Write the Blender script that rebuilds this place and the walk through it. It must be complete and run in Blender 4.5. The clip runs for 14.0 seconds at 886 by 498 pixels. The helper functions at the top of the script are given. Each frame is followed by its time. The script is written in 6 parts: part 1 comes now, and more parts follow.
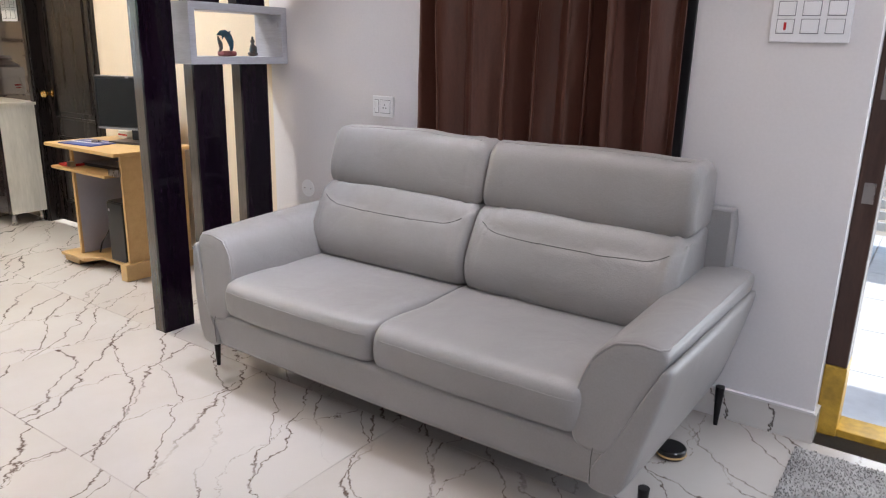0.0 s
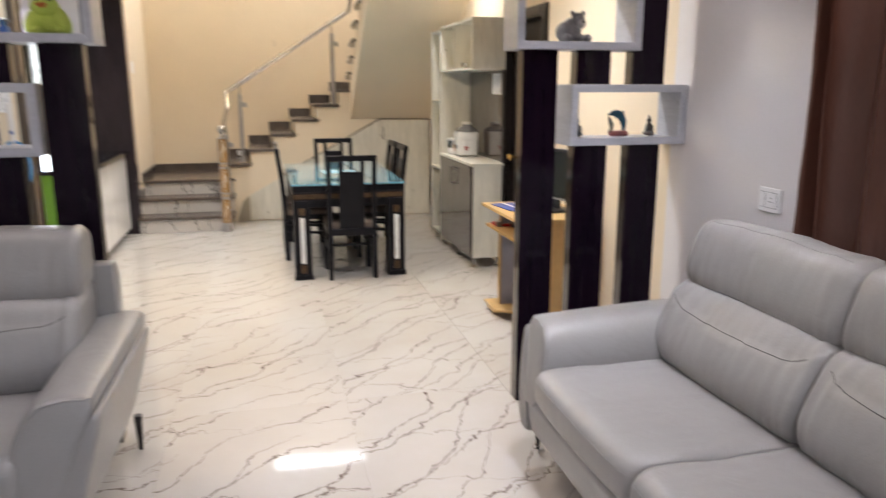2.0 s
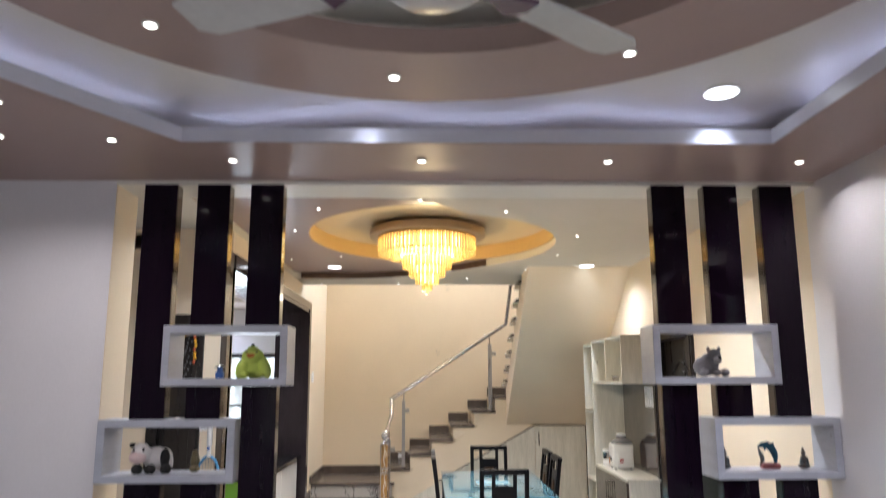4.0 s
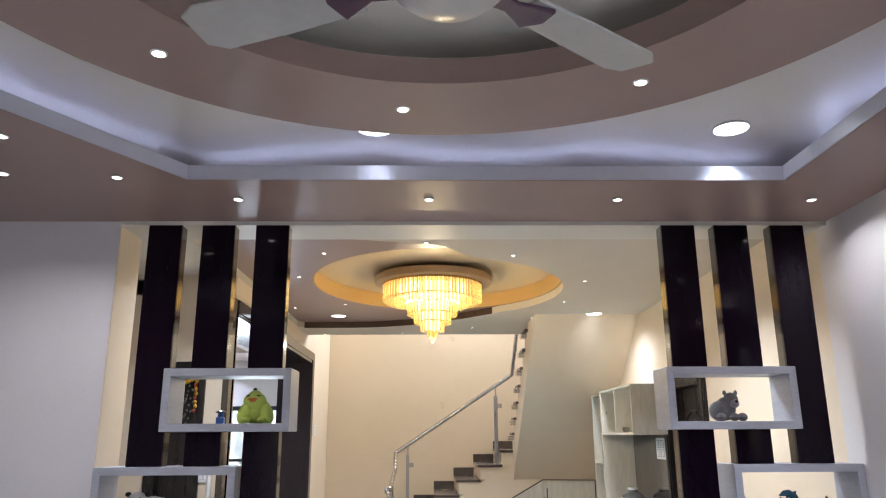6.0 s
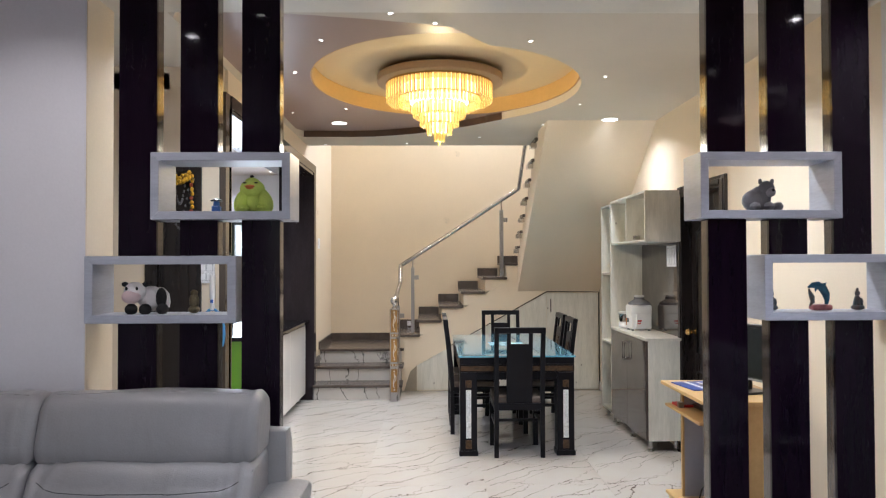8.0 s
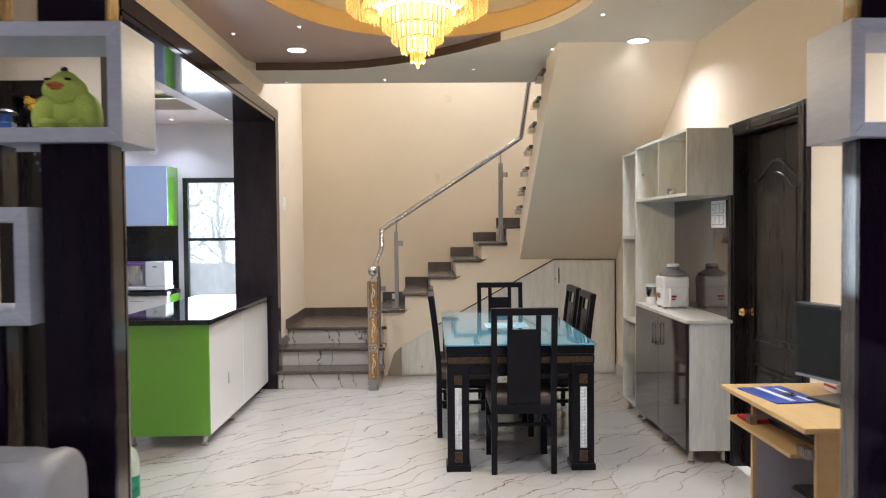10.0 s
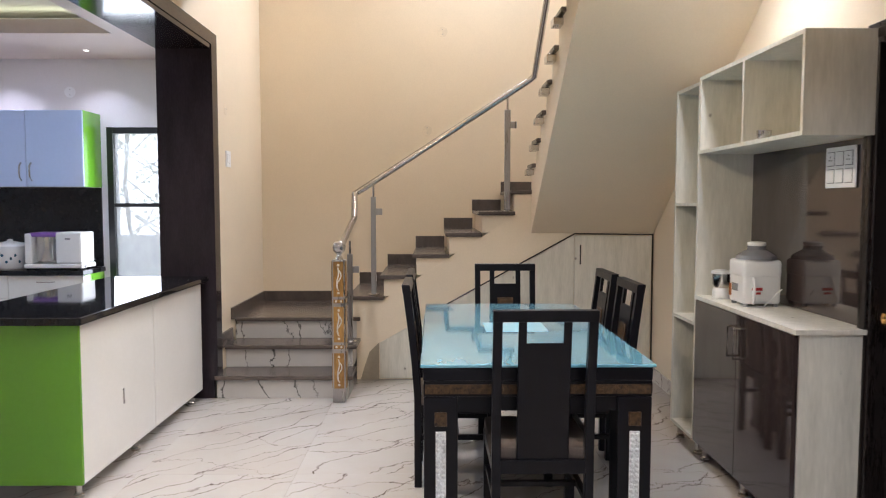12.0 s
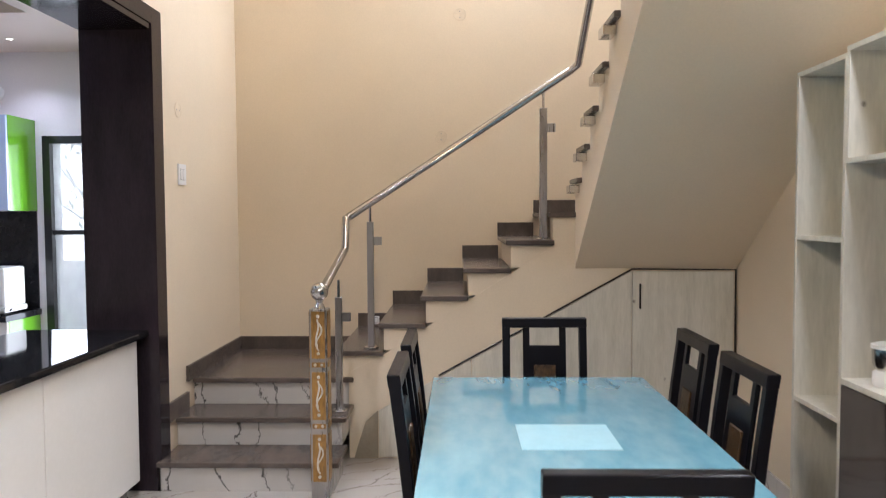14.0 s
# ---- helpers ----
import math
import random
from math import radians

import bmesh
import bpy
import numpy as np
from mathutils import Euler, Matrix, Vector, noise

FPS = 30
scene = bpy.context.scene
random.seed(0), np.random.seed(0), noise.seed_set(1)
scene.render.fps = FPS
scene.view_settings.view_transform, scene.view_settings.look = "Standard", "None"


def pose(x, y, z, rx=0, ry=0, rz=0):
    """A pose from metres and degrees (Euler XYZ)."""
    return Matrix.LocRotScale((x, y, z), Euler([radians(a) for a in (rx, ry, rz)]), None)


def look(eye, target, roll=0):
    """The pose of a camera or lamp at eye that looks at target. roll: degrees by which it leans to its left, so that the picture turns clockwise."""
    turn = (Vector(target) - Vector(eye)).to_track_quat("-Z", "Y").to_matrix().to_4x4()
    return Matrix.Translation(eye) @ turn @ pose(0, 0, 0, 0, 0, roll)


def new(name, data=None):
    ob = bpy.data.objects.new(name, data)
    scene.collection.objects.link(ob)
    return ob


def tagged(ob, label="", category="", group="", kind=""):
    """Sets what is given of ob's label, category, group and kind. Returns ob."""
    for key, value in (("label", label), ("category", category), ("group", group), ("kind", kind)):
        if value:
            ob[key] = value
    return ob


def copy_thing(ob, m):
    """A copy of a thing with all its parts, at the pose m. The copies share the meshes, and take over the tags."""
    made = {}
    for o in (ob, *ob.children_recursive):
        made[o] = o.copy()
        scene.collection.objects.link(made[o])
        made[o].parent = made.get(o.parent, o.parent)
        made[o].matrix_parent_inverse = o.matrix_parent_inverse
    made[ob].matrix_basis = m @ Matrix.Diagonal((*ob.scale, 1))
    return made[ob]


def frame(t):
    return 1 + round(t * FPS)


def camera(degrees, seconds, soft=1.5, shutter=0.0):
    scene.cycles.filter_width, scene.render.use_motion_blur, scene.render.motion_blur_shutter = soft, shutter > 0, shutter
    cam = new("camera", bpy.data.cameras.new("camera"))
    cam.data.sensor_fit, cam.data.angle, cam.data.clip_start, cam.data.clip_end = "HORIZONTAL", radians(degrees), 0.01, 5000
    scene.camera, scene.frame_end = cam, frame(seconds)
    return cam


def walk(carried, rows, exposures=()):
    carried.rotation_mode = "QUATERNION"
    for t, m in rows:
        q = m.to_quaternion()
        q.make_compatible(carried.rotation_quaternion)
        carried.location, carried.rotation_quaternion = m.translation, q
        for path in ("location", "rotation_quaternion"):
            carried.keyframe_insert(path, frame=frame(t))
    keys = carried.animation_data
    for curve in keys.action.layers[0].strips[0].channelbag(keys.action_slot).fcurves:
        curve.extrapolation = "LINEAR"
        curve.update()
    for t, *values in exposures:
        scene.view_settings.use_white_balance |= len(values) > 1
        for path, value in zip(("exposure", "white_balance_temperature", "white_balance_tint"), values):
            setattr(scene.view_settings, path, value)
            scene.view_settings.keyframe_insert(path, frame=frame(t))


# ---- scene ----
cam = camera(63.3, 14.0, 1.1, 0.4)
PATH = [
    (0, (0.095, 0.455, 1.328), (-1.004, 2.036, 0.788), 1.4),
    (0.5, (0.122, 0.713, 1.344), (-1.074, 2.221, 0.799), 1.5),
    (1, (0.224, 0.948, 1.416), (-1.207, 2.229, 0.857), 1.1),
    (1.5, (0.252, 1.106, 1.448), (-1.448, 2.015, 0.916), 0.5),
    (2, (0.309, 1.18, 1.483), (-1.586, 1.645, 1.047), 0.0),
    (2.2, (0.383, 1.163, 1.493), (-1.554, 1.493, 1.117), -0.5),
    (2.5, (0.474, 1.21, 1.516), (-1.5, 1.378, 1.243), -0.2),
    (3, (0.568, 1.224, 1.566), (-1.429, 1.296, 1.492), -0.3),
    (3.5, (0.588, 1.216, 1.603), (-1.407, 1.268, 1.736), -0.3),
    (4, (0.596, 1.211, 1.68), (-1.372, 1.255, 2.035), -0.2),
    (4.2, (0.602, 1.208, 1.713), (-1.349, 1.251, 2.152), -0.2),
    (6.3, (0.505, 1.191, 1.605), (-1.43, 1.227, 2.11), -0.3),
    (6.5, (0.491, 1.194, 1.592), (-1.461, 1.229, 2.023), -0.3),
    (7, (0.446, 1.187, 1.54), (-1.536, 1.222, 1.804), -0.2),
    (7.5, (0.365, 1.176, 1.488), (-1.631, 1.211, 1.614), -0.2),
    (8, (0.204, 1.146, 1.468), (-1.795, 1.179, 1.508), -0.2),
    (8.2, (0.127, 1.136, 1.456), (-1.873, 1.176, 1.48), -0.2),
    (10.3, (-1.296, 1.297, 1.437), (-3.295, 1.327, 1.375), -0.4),
    (10.5, (-1.446, 1.305, 1.407), (-3.445, 1.334, 1.348), -0.1),
    (11, (-1.84, 1.31, 1.398), (-3.838, 1.337, 1.316), -0.1),
    (11.5, (-2.227, 1.385, 1.371), (-4.224, 1.411, 1.265), -0.0),
    (12, (-2.596, 1.404, 1.373), (-4.592, 1.428, 1.245), -0.0),
    (12.5, (-2.945, 1.446, 1.359), (-4.939, 1.464, 1.211), -0.0),
    (13, (-3.279, 1.469, 1.356), (-5.273, 1.479, 1.204), -0.1),
    (13.5, (-3.611, 1.442, 1.388), (-5.606, 1.428, 1.251), -0.2),
    (14, (-3.875, 1.466, 1.46), (-5.872, 1.421, 1.365), -0.3),
]
walk(cam, [(t, look(eye, target, roll)) for t, eye, target, roll in PATH], [(0, 0.30, 6400, 10), (1.0, 0.40, 6600, 10), (1.5, 0.38, 6650, 10), (2.5, 0.14, 6350, 10), (3.2, 0.14, 6150, 10), (8.2, 0.10, 5850, 9), (10.5, 0.0, 5950, 11), (11.2, -0.06, 6050, 12), (12.5, 0.0, 6050, 13), (14, -0.10, 5950, 13)])

# ---- world and main lights ----
world = bpy.data.worlds.new("world")
scene.world = world
world.use_nodes = True
wn = world.node_tree
sky = wn.nodes.new("ShaderNodeTexSky")
sky.sky_type = "NISHITA"
sky.sun_disc = False
sky.sun_elevation, sky.sun_rotation = radians(49), radians(50)
wn.links.new(sky.outputs["Color"], wn.nodes["Background"].inputs["Color"])
wn.nodes["Background"].inputs["Strength"].default_value = 0.15


def lamp(name, kind, at, to, watts, colour, size=0.2, size_y=None, spread=180):
    data = bpy.data.lights.new(name, kind)
    data.energy, data.color = watts, colour
    if kind == "AREA":
        data.shape = "RECTANGLE" if size_y else "DISK"
        data.size = size
        if size_y:
            data.size_y = size_y
        data.spread = radians(spread)
    elif kind == "SUN":
        data.angle = radians(0.6)
    else:
        data.shadow_soft_size = size
    ob = new(name, data)
    ob.matrix_world = look(at, to)
    return ob


COOL, WARM, DAY = (0.83, 0.88, 1.0), (1.0, 0.92, 0.80), (0.88, 0.94, 1.0)
lamp("sun_lamp", "SUN", (6, 5, 9), (0, 0, 0), 4.5, (1.0, 0.95, 0.88))
# panel lights of the living tray: two in view, two unseen fills added behind the walker
for px, py, watts, wide in ((-2.08, 2.38, 5, 70), (-2.09, 0.975, 1.5, 58), (1.0, 2.2, 20, 150), (1.0, 0.2, 17, 150)):
    lamp("panel_lamp", "AREA", (px, py, 2.788), (px, py, 0), watts, COOL, 0.13, None, wide)
# spotlights near the side walls and over the sofa; the last two added as wall fill
for px, py, watts in ((-2.12, -0.46, 3), (-2.16, -0.04, 1.5), (-1.76, -0.26, 2.5), (-2.43, 2.85, 2.0), (-1.345, 1.79, 5.5), (-1.45, 2.84, 4.5), (-0.45, 2.84, 2.0)):
    lamp("spot_lamp", "AREA", (px, py, 2.60), (px, py, 0), watts, (1.0, 0.9, 0.88), 0.04, None, 150)
# two panel lights of the dining ceiling, then two added fill lamps without fittings
for px, py, pz, watts, wide in ((-6.36, 0.31, 2.735, 19, 130), (-5.91, 2.68, 2.675, 10, 140), (-3.5, 0.0, 2.675, 11, 130), (-3.6, 2.3, 2.675, 22, 130)):
    lamp("panel_lamp", "AREA", (px, py, pz), (px, py, 0), watts, (0.97, 0.98, 1.0), 0.17, None, wide)
lamp("chandelier_lamp", "AREA", (-5.1, 1.215, 2.32), (-5.1, 1.215, 0), 26, WARM, 0.5, None, 170)
# Fill point added below the drop to throw amber glow up into the recess.
lamp("recess_glow_fill", "POINT", (-5.1, 1.215, 2.325), (-5.1, 1.215, 0), 24, (1.0, 0.74, 0.38), 0.012)
# daylight in the openings
lamp("stair_window_light", "AREA", (-9.0, 1.75, 4.0), (-6.5, 1.4, 1.0), 98, (0.93, 0.96, 1.0), 1.3, 0.8)
lamp("kitchen_window_light", "AREA", (-8.6, -0.92, 1.2), (-6, -0.9, 1.0), 22, DAY, 0.7, 1.5)
lamp("entrance_light", "AREA", (0.42, 3.42, 1.1), (0.3, 0, 0.9), 13, DAY, 0.85, 1.9)
for py in (-1.1, -1.9):
    # Bluish fill without a fitting, added to brighten and tint the kitchen.
    lamp("kitchen_fill_lamp", "AREA", (-7.2, py, 2.55), (-7.2, py, 0), 7, (0.52, 0.70, 1.0), 0.17)

    lamp("kitchen_spot_lamp", "AREA", (-8.36, py - 0.2, 2.55), (-8.5, py - 0.2, 0), 2.2, (0.85, 0.83, 1.0), 0.05, None, 100)

# ---- materials ----
def shader(name):
    m = bpy.data.materials.new(name)
    m.use_nodes = True
    t = m.node_tree
    return m, t, t.nodes["Principled BSDF"]


def node(t, kind, **values):
    n = t.nodes.new("ShaderNode" + kind)
    for key, value in values.items():
        if key == "op":
            n.operation = value
        elif key == "data":
            n.data_type = value
        else:
            n.inputs[key].default_value = value
    return n


def surface(name, colour, rough=0.5, metal=0.0, vary=0.06, coarse=2.0, fine=40.0, bump=0.05, stretch=(1, 1, 1), coat=0.0, dark=None, world_space=False, crease=0.0):
    """Paint, wood, stone or metal: two scales of variation in colour and gloss, and a fine relief."""
    m, t, b = shader(name)
    co = node(t, "NewGeometry").outputs["Position"] if world_space else node(t, "TexCoord").outputs["Object"]
    mp = node(t, "Mapping", Scale=stretch)
    t.links.new(co, mp.inputs["Vector"])
    big = node(t, "TexNoise", Scale=coarse, Detail=4.0, Roughness=0.6)
    small = node(t, "TexNoise", Scale=fine, Detail=3.0, Roughness=0.6)
    for n in (big, small):
        t.links.new(mp.outputs["Vector"], n.inputs["Vector"])
    mixed = node(t, "Math", op="MULTIPLY_ADD")
    mixed.inputs[1].default_value = 0.35
    t.links.new(small.outputs["Fac"], mixed.inputs[0])
    half = node(t, "Math", op="MULTIPLY")
    half.inputs[1].default_value = 0.65
    t.links.new(big.outputs["Fac"], half.inputs[0])
    t.links.new(half.outputs[0], mixed.inputs[2])
    ramp = node(t, "ValToRGB")
    dk = dark or tuple(max(0.0, c * (1 - 3.2 * vary)) for c in colour)
    lt = tuple(min(1.0, c * (1 + 2.0 * vary)) for c in colour) if not dark else colour
    ramp.color_ramp.elements[0].position, ramp.color_ramp.elements[1].position = 0.3, 0.7
    ramp.color_ramp.elements[0].color, ramp.color_ramp.elements[1].color = (*dk, 1), (*lt, 1)
    t.links.new(mixed.outputs[0], ramp.inputs["Fac"])
    t.links.new(ramp.outputs["Color"], b.inputs["Base Color"])
    rr = node(t, "MapRange")
    rr.inputs["To Min"].default_value, rr.inputs["To Max"].default_value = max(0.02, rough * 0.8), min(1.0, rough * 1.2)
    t.links.new(mixed.outputs[0], rr.inputs["Value"])
    t.links.new(rr.outputs["Result"], b.inputs["Roughness"])
    b.inputs["Metallic"].default_value = metal
    b.inputs["Coat Weight"].default_value = coat
    b.inputs["Coat Roughness"].default_value = 0.06
    if bump:
        bp = node(t, "Bump", Strength=bump, Distance=0.01)
        t.links.new(small.outputs["Fac"], bp.inputs["Height"])
        t.links.new(bp.outputs["Normal"], b.inputs["Normal"])
        if crease:
            wide = node(t, "TexNoise", Scale=6.5, Detail=4.0, Roughness=0.55, Distortion=0.9)
            t.links.new(mp.outputs["Vector"], wide.inputs["Vector"])
            fold = node(t, "Bump", Strength=crease, Distance=0.02)
            t.links.new(wide.outputs["Fac"], fold.inputs["Height"])
            t.links.new(fold.outputs["Normal"], bp.inputs["Normal"])
    return m


def veined(name, base, vein, rough, turn, scale=1.0, width=0.03, cover=0.5, tint=(0.72, 0.66, 0.6), shift=True):
    """Polished marble: a warped, drawn-out network of thin veins, broken up, over a cloudy ground."""
    m, t, b = shader(name)
    co = node(t, "NewGeometry").outputs["Position"]
    add = node(t, "VectorMath", op="ADD")
    t.links.new(co, add.inputs[0])
    if shift:
        rnd = node(t, "ObjectInfo").outputs["Random"]
        far = node(t, "VectorMath", op="SCALE")
        far.inputs[0].default_value = (7.3, 11.9, 3.1)
        t.links.new(rnd, far.inputs["Scale"])
        t.links.new(far.outputs["Vector"], add.inputs[1])
    warp = node(t, "TexNoise", Scale=1.1 * scale, Detail=7.0, Roughness=0.66)
    t.links.new(add.outputs["Vector"], warp.inputs["Vector"])
    off = node(t, "VectorMath", op="SUBTRACT")
    off.inputs[1].default_value = (0.5, 0.5, 0.5)
    t.links.new(warp.outputs["Color"], off.inputs[0])
    amount = node(t, "VectorMath", op="SCALE")
    amount.inputs["Scale"].default_value = 0.36 / scale
    t.links.new(off.outputs["Vector"], amount.inputs[0])
    moved = node(t, "VectorMath", op="ADD")
    t.links.new(add.outputs["Vector"], moved.inputs[0])
    t.links.new(amount.outputs["Vector"], moved.inputs[1])
    rot = node(t, "Mapping")
    rot.vector_type = "TEXTURE"
    rot.inputs["Rotation"].default_value = (0, 0, radians(turn))
    t.links.new(moved.outputs["Vector"], rot.inputs["Vector"])
    axes = node(t, "SeparateXYZ")
    t.links.new(rot.outputs["Vector"], axes.inputs[0])

    def calc(op, p, q=None, s=None):
        n = node(t, "Math", op=op)
        for k, v in enumerate((p, q, s)):
            if v is None:
                continue
            if isinstance(v, (int, float)):
                n.inputs[k].default_value = v
            else:
                t.links.new(v, n.inputs[k])
        return n.outputs[0]

    total = None
    for freq, bend, lean, w in ((3.1 * scale, 1.5, 0.35, width), (4.7 * scale, 1.9, -0.5, width * 0.8), (1.3 * scale, 1.2, 1.3, width * 0.7)):
        n1 = node(t, "TexNoise", Scale=0.9 * scale, Detail=2.0)
        n2 = node(t, "TexNoise", Scale=5.0 * scale, Detail=5.0, Roughness=0.65)
        place = node(t, "Mapping", Location=(freq * 3.7, freq * 1.9, bend))
        t.links.new(rot.outputs["Vector"], place.inputs["Vector"])
        for n in (n1, n2):
            t.links.new(place.outputs["Vector"], n.inputs["Vector"])
        h = calc("MULTIPLY_ADD", axes.outputs[1], freq, calc("MULTIPLY", n1.outputs["Fac"], bend * 1.6))
        h = calc("ADD", h, calc("MULTIPLY", axes.outputs[0], lean))
        h = calc("MULTIPLY_ADD", n2.outputs["Fac"], 0.42, h)
        line = calc("ABSOLUTE", calc("SUBTRACT", calc("FRACT", h), 0.5))
        pick = node(t, "TexNoise", Scale=1.0, Detail=3.0)
        seat = node(t, "CombineXYZ")
        t.links.new(calc("MULTIPLY", calc("FLOOR", h), 7.31), seat.inputs[0])
        t.links.new(calc("MULTIPLY", axes.outputs[0], 1.1 * scale), seat.inputs[1])
        t.links.new(seat.outputs[0], pick.inputs["Vector"])
        keep = node(t, "MapRange")
        keep.inputs["From Min"].default_value, keep.inputs["From Max"].default_value = 1 - cover - 0.03, 1 - cover + 0.1
        t.links.new(pick.outputs["Fac"], keep.inputs["Value"])
        grow = node(t, "TexNoise", Scale=9.0 * scale, Detail=3.0)
        t.links.new(place.outputs["Vector"], grow.inputs["Vector"])
        thick = calc("MULTIPLY", calc("MULTIPLY_ADD", grow.outputs["Fac"], 1.4, 0.25), w * freq)
        body = node(t, "MapRange")
        body.interpolation_type = "SMOOTHSTEP"
        body.inputs["To Min"].default_value, body.inputs["To Max"].default_value = 1.0, 0.0
        t.links.new(line, body.inputs["Value"])
        t.links.new(thick, body.inputs["From Max"])
        mul = node(t, "Math", op="MULTIPLY")
        t.links.new(body.outputs["Result"], mul.inputs[0])
        t.links.new(keep.outputs["Result"], mul.inputs[1])
        if total is None:
            total = mul
        else:
            mx = node(t, "Math", op="MAXIMUM")
            t.links.new(total.outputs[0], mx.inputs[0])
            t.links.new(mul.outputs[0], mx.inputs[1])
            total = mx
    cloud = node(t, "TexNoise", Scale=1.3 * scale, Detail=6.0, Roughness=0.6)
    t.links.new(rot.outputs["Vector"], cloud.inputs["Vector"])
    ground = node(t, "ValToRGB")
    ground.color_ramp.elements[0].position, ground.color_ramp.elements[1].position = 0.35, 0.62
    ground.color_ramp.elements[0].color = (*[c * k for c, k in zip(base, tint)], 1)
    ground.color_ramp.elements[1].color = (*base, 1)
    t.links.new(cloud.outputs["Fac"], ground.inputs["Fac"])
    mix = node(t, "Mix", data="RGBA")
    mix.inputs["B"].default_value = (*vein, 1)
    for sock in mix.inputs:
        if sock.identifier == "B_Color":
            sock.default_value = (*vein, 1)
        if sock.identifier == "A_Color":
            t.links.new(ground.outputs["Color"], sock)
        if sock.identifier == "Factor_Float":
            t.links.new(total.outputs[0], sock)
    for sock in mix.outputs:
        if sock.identifier == "Result_Color":
            t.links.new(sock, b.inputs["Base Color"])
    grime = node(t, "TexNoise", Scale=5.0, Detail=5.0)
    t.links.new(co, grime.inputs["Vector"])
    gr = node(t, "MapRange")
    gr.inputs["To Min"].default_value, gr.inputs["To Max"].default_value = rough * 0.6, rough * 1.6
    t.links.new(grime.outputs["Fac"], gr.inputs["Value"])
    t.links.new(gr.outputs["Result"], b.inputs["Roughness"])
    return m


def glow(name, colour, strength):
    m, t, b = shader(name)
    b.inputs["Base Color"].default_value = (*colour, 1)
    b.inputs["Emission Color"].default_value = (*colour, 1)
    b.inputs["Emission Strength"].default_value = strength
    return m


def glass(name, colour, rough=0.0):
    m, t, b = shader(name)
    b.inputs["Base Color"].default_value = (*colour, 1)
    b.inputs["Transmission Weight"].default_value = 1.0
    b.inputs["Roughness"].default_value = rough
    b.inputs["IOR"].default_value = 1.45
    return m


WHITE_WALL = surface("white_wall_paint", (0.75, 0.725, 0.735), 0.5, vary=0.02, coarse=1.2, fine=90, bump=0.04, world_space=True)
CREAM_WALL = surface("cream_wall_paint", (0.80, 0.685, 0.53), 0.5, vary=0.025, coarse=1.0, fine=90, bump=0.04, world_space=True)
CEILING_WHITE = surface("white_ceiling_paint", (0.74, 0.715, 0.64), 0.45, vary=0.02, coarse=1.5, fine=80, bump=0.02, world_space=True)
CEILING_CREAM = surface("cream_ceiling_paint", (0.62, 0.57, 0.485), 0.7, vary=0.02, coarse=1.5, fine=80, bump=0.02, world_space=True)
# The chandelier's gold glow on the recess is put into this paint colour.
RECESS_PAINT = surface("ceiling_paint_with_lamp_glow", (0.62, 0.49, 0.30), 0.45, vary=0.02, bump=0.02, world_space=True)
CEILING_BROWN = surface("mauve_ceiling_paint", (0.34, 0.245, 0.215), 0.40, vary=0.03, coarse=1.5, fine=80, bump=0.02, world_space=True)
CEILING_TAN = surface("tan_ceiling_paint", (0.50, 0.35, 0.20), 0.4, vary=0.03, bump=0.02, world_space=True)
CEILING_GOLD = surface("ochre_ceiling_paint", (0.62, 0.40, 0.15), 0.4, vary=0.03, bump=0.02, world_space=True)
FLOOR_TILE = veined("veined_marble_tile", (0.52, 0.487, 0.457), (0.12, 0.085, 0.07), 0.06, 131, 1.0, 0.0064, 0.62, (0.92, 0.89, 0.86))
GROUT = surface("grey_grout", (0.42, 0.38, 0.34), 0.8, vary=0.08, fine=120, world_space=True)
RISER = veined("veined_riser_marble", (0.60, 0.57, 0.54), (0.05, 0.045, 0.045), 0.15, 131, 1.0, 0.009, 0.62, (0.85, 0.85, 0.85))
TREAD = surface("brown_granite_tread", (0.105, 0.082, 0.070), 0.25, vary=0.12, coarse=5, fine=70, bump=0.03, stretch=(1, 2.5, 1), world_space=True)
DARK_MARBLE = surface("dark_polished_marble", (0.012, 0.005, 0.012), 0.07, vary=0.2, coarse=3, fine=45, bump=0.01, stretch=(6, 6, 0.6), dark=(0.003, 0.002, 0.006))
FRAME_MARBLE = surface("dark_grey_marble_frame", (0.030, 0.021, 0.027), 0.10, vary=0.2, coarse=3, fine=35, bump=0.02, stretch=(3, 3, 0.8), coat=0.2, dark=(0.012, 0.009, 0.011))
BROWN_EDGE = surface("brown_polished_edge", (0.10, 0.075, 0.055), 0.12, vary=0.15, coarse=3, fine=30, bump=0.01, stretch=(6, 6, 0.5), coat=0.5, dark=(0.032, 0.024, 0.019))
for gloss in (DARK_MARBLE, FRAME_MARBLE):
    gloss.node_tree.nodes["Principled BSDF"].inputs["Specular IOR Level"].default_value = 0.20
SHELF_WOOD = surface("pale_grey_wood_laminate", (0.50, 0.52, 0.58), 0.4, vary=0.06, coarse=2, fine=25, bump=0.03, stretch=(1, 1, 6), dark=(0.35, 0.36, 0.41))
PALE_LAMINATE = surface("pale_knotted_laminate", (0.76, 0.73, 0.65), 0.35, vary=0.07, coarse=4, fine=18, bump=0.04, stretch=(5, 5, 0.8), dark=(0.56, 0.54, 0.47))
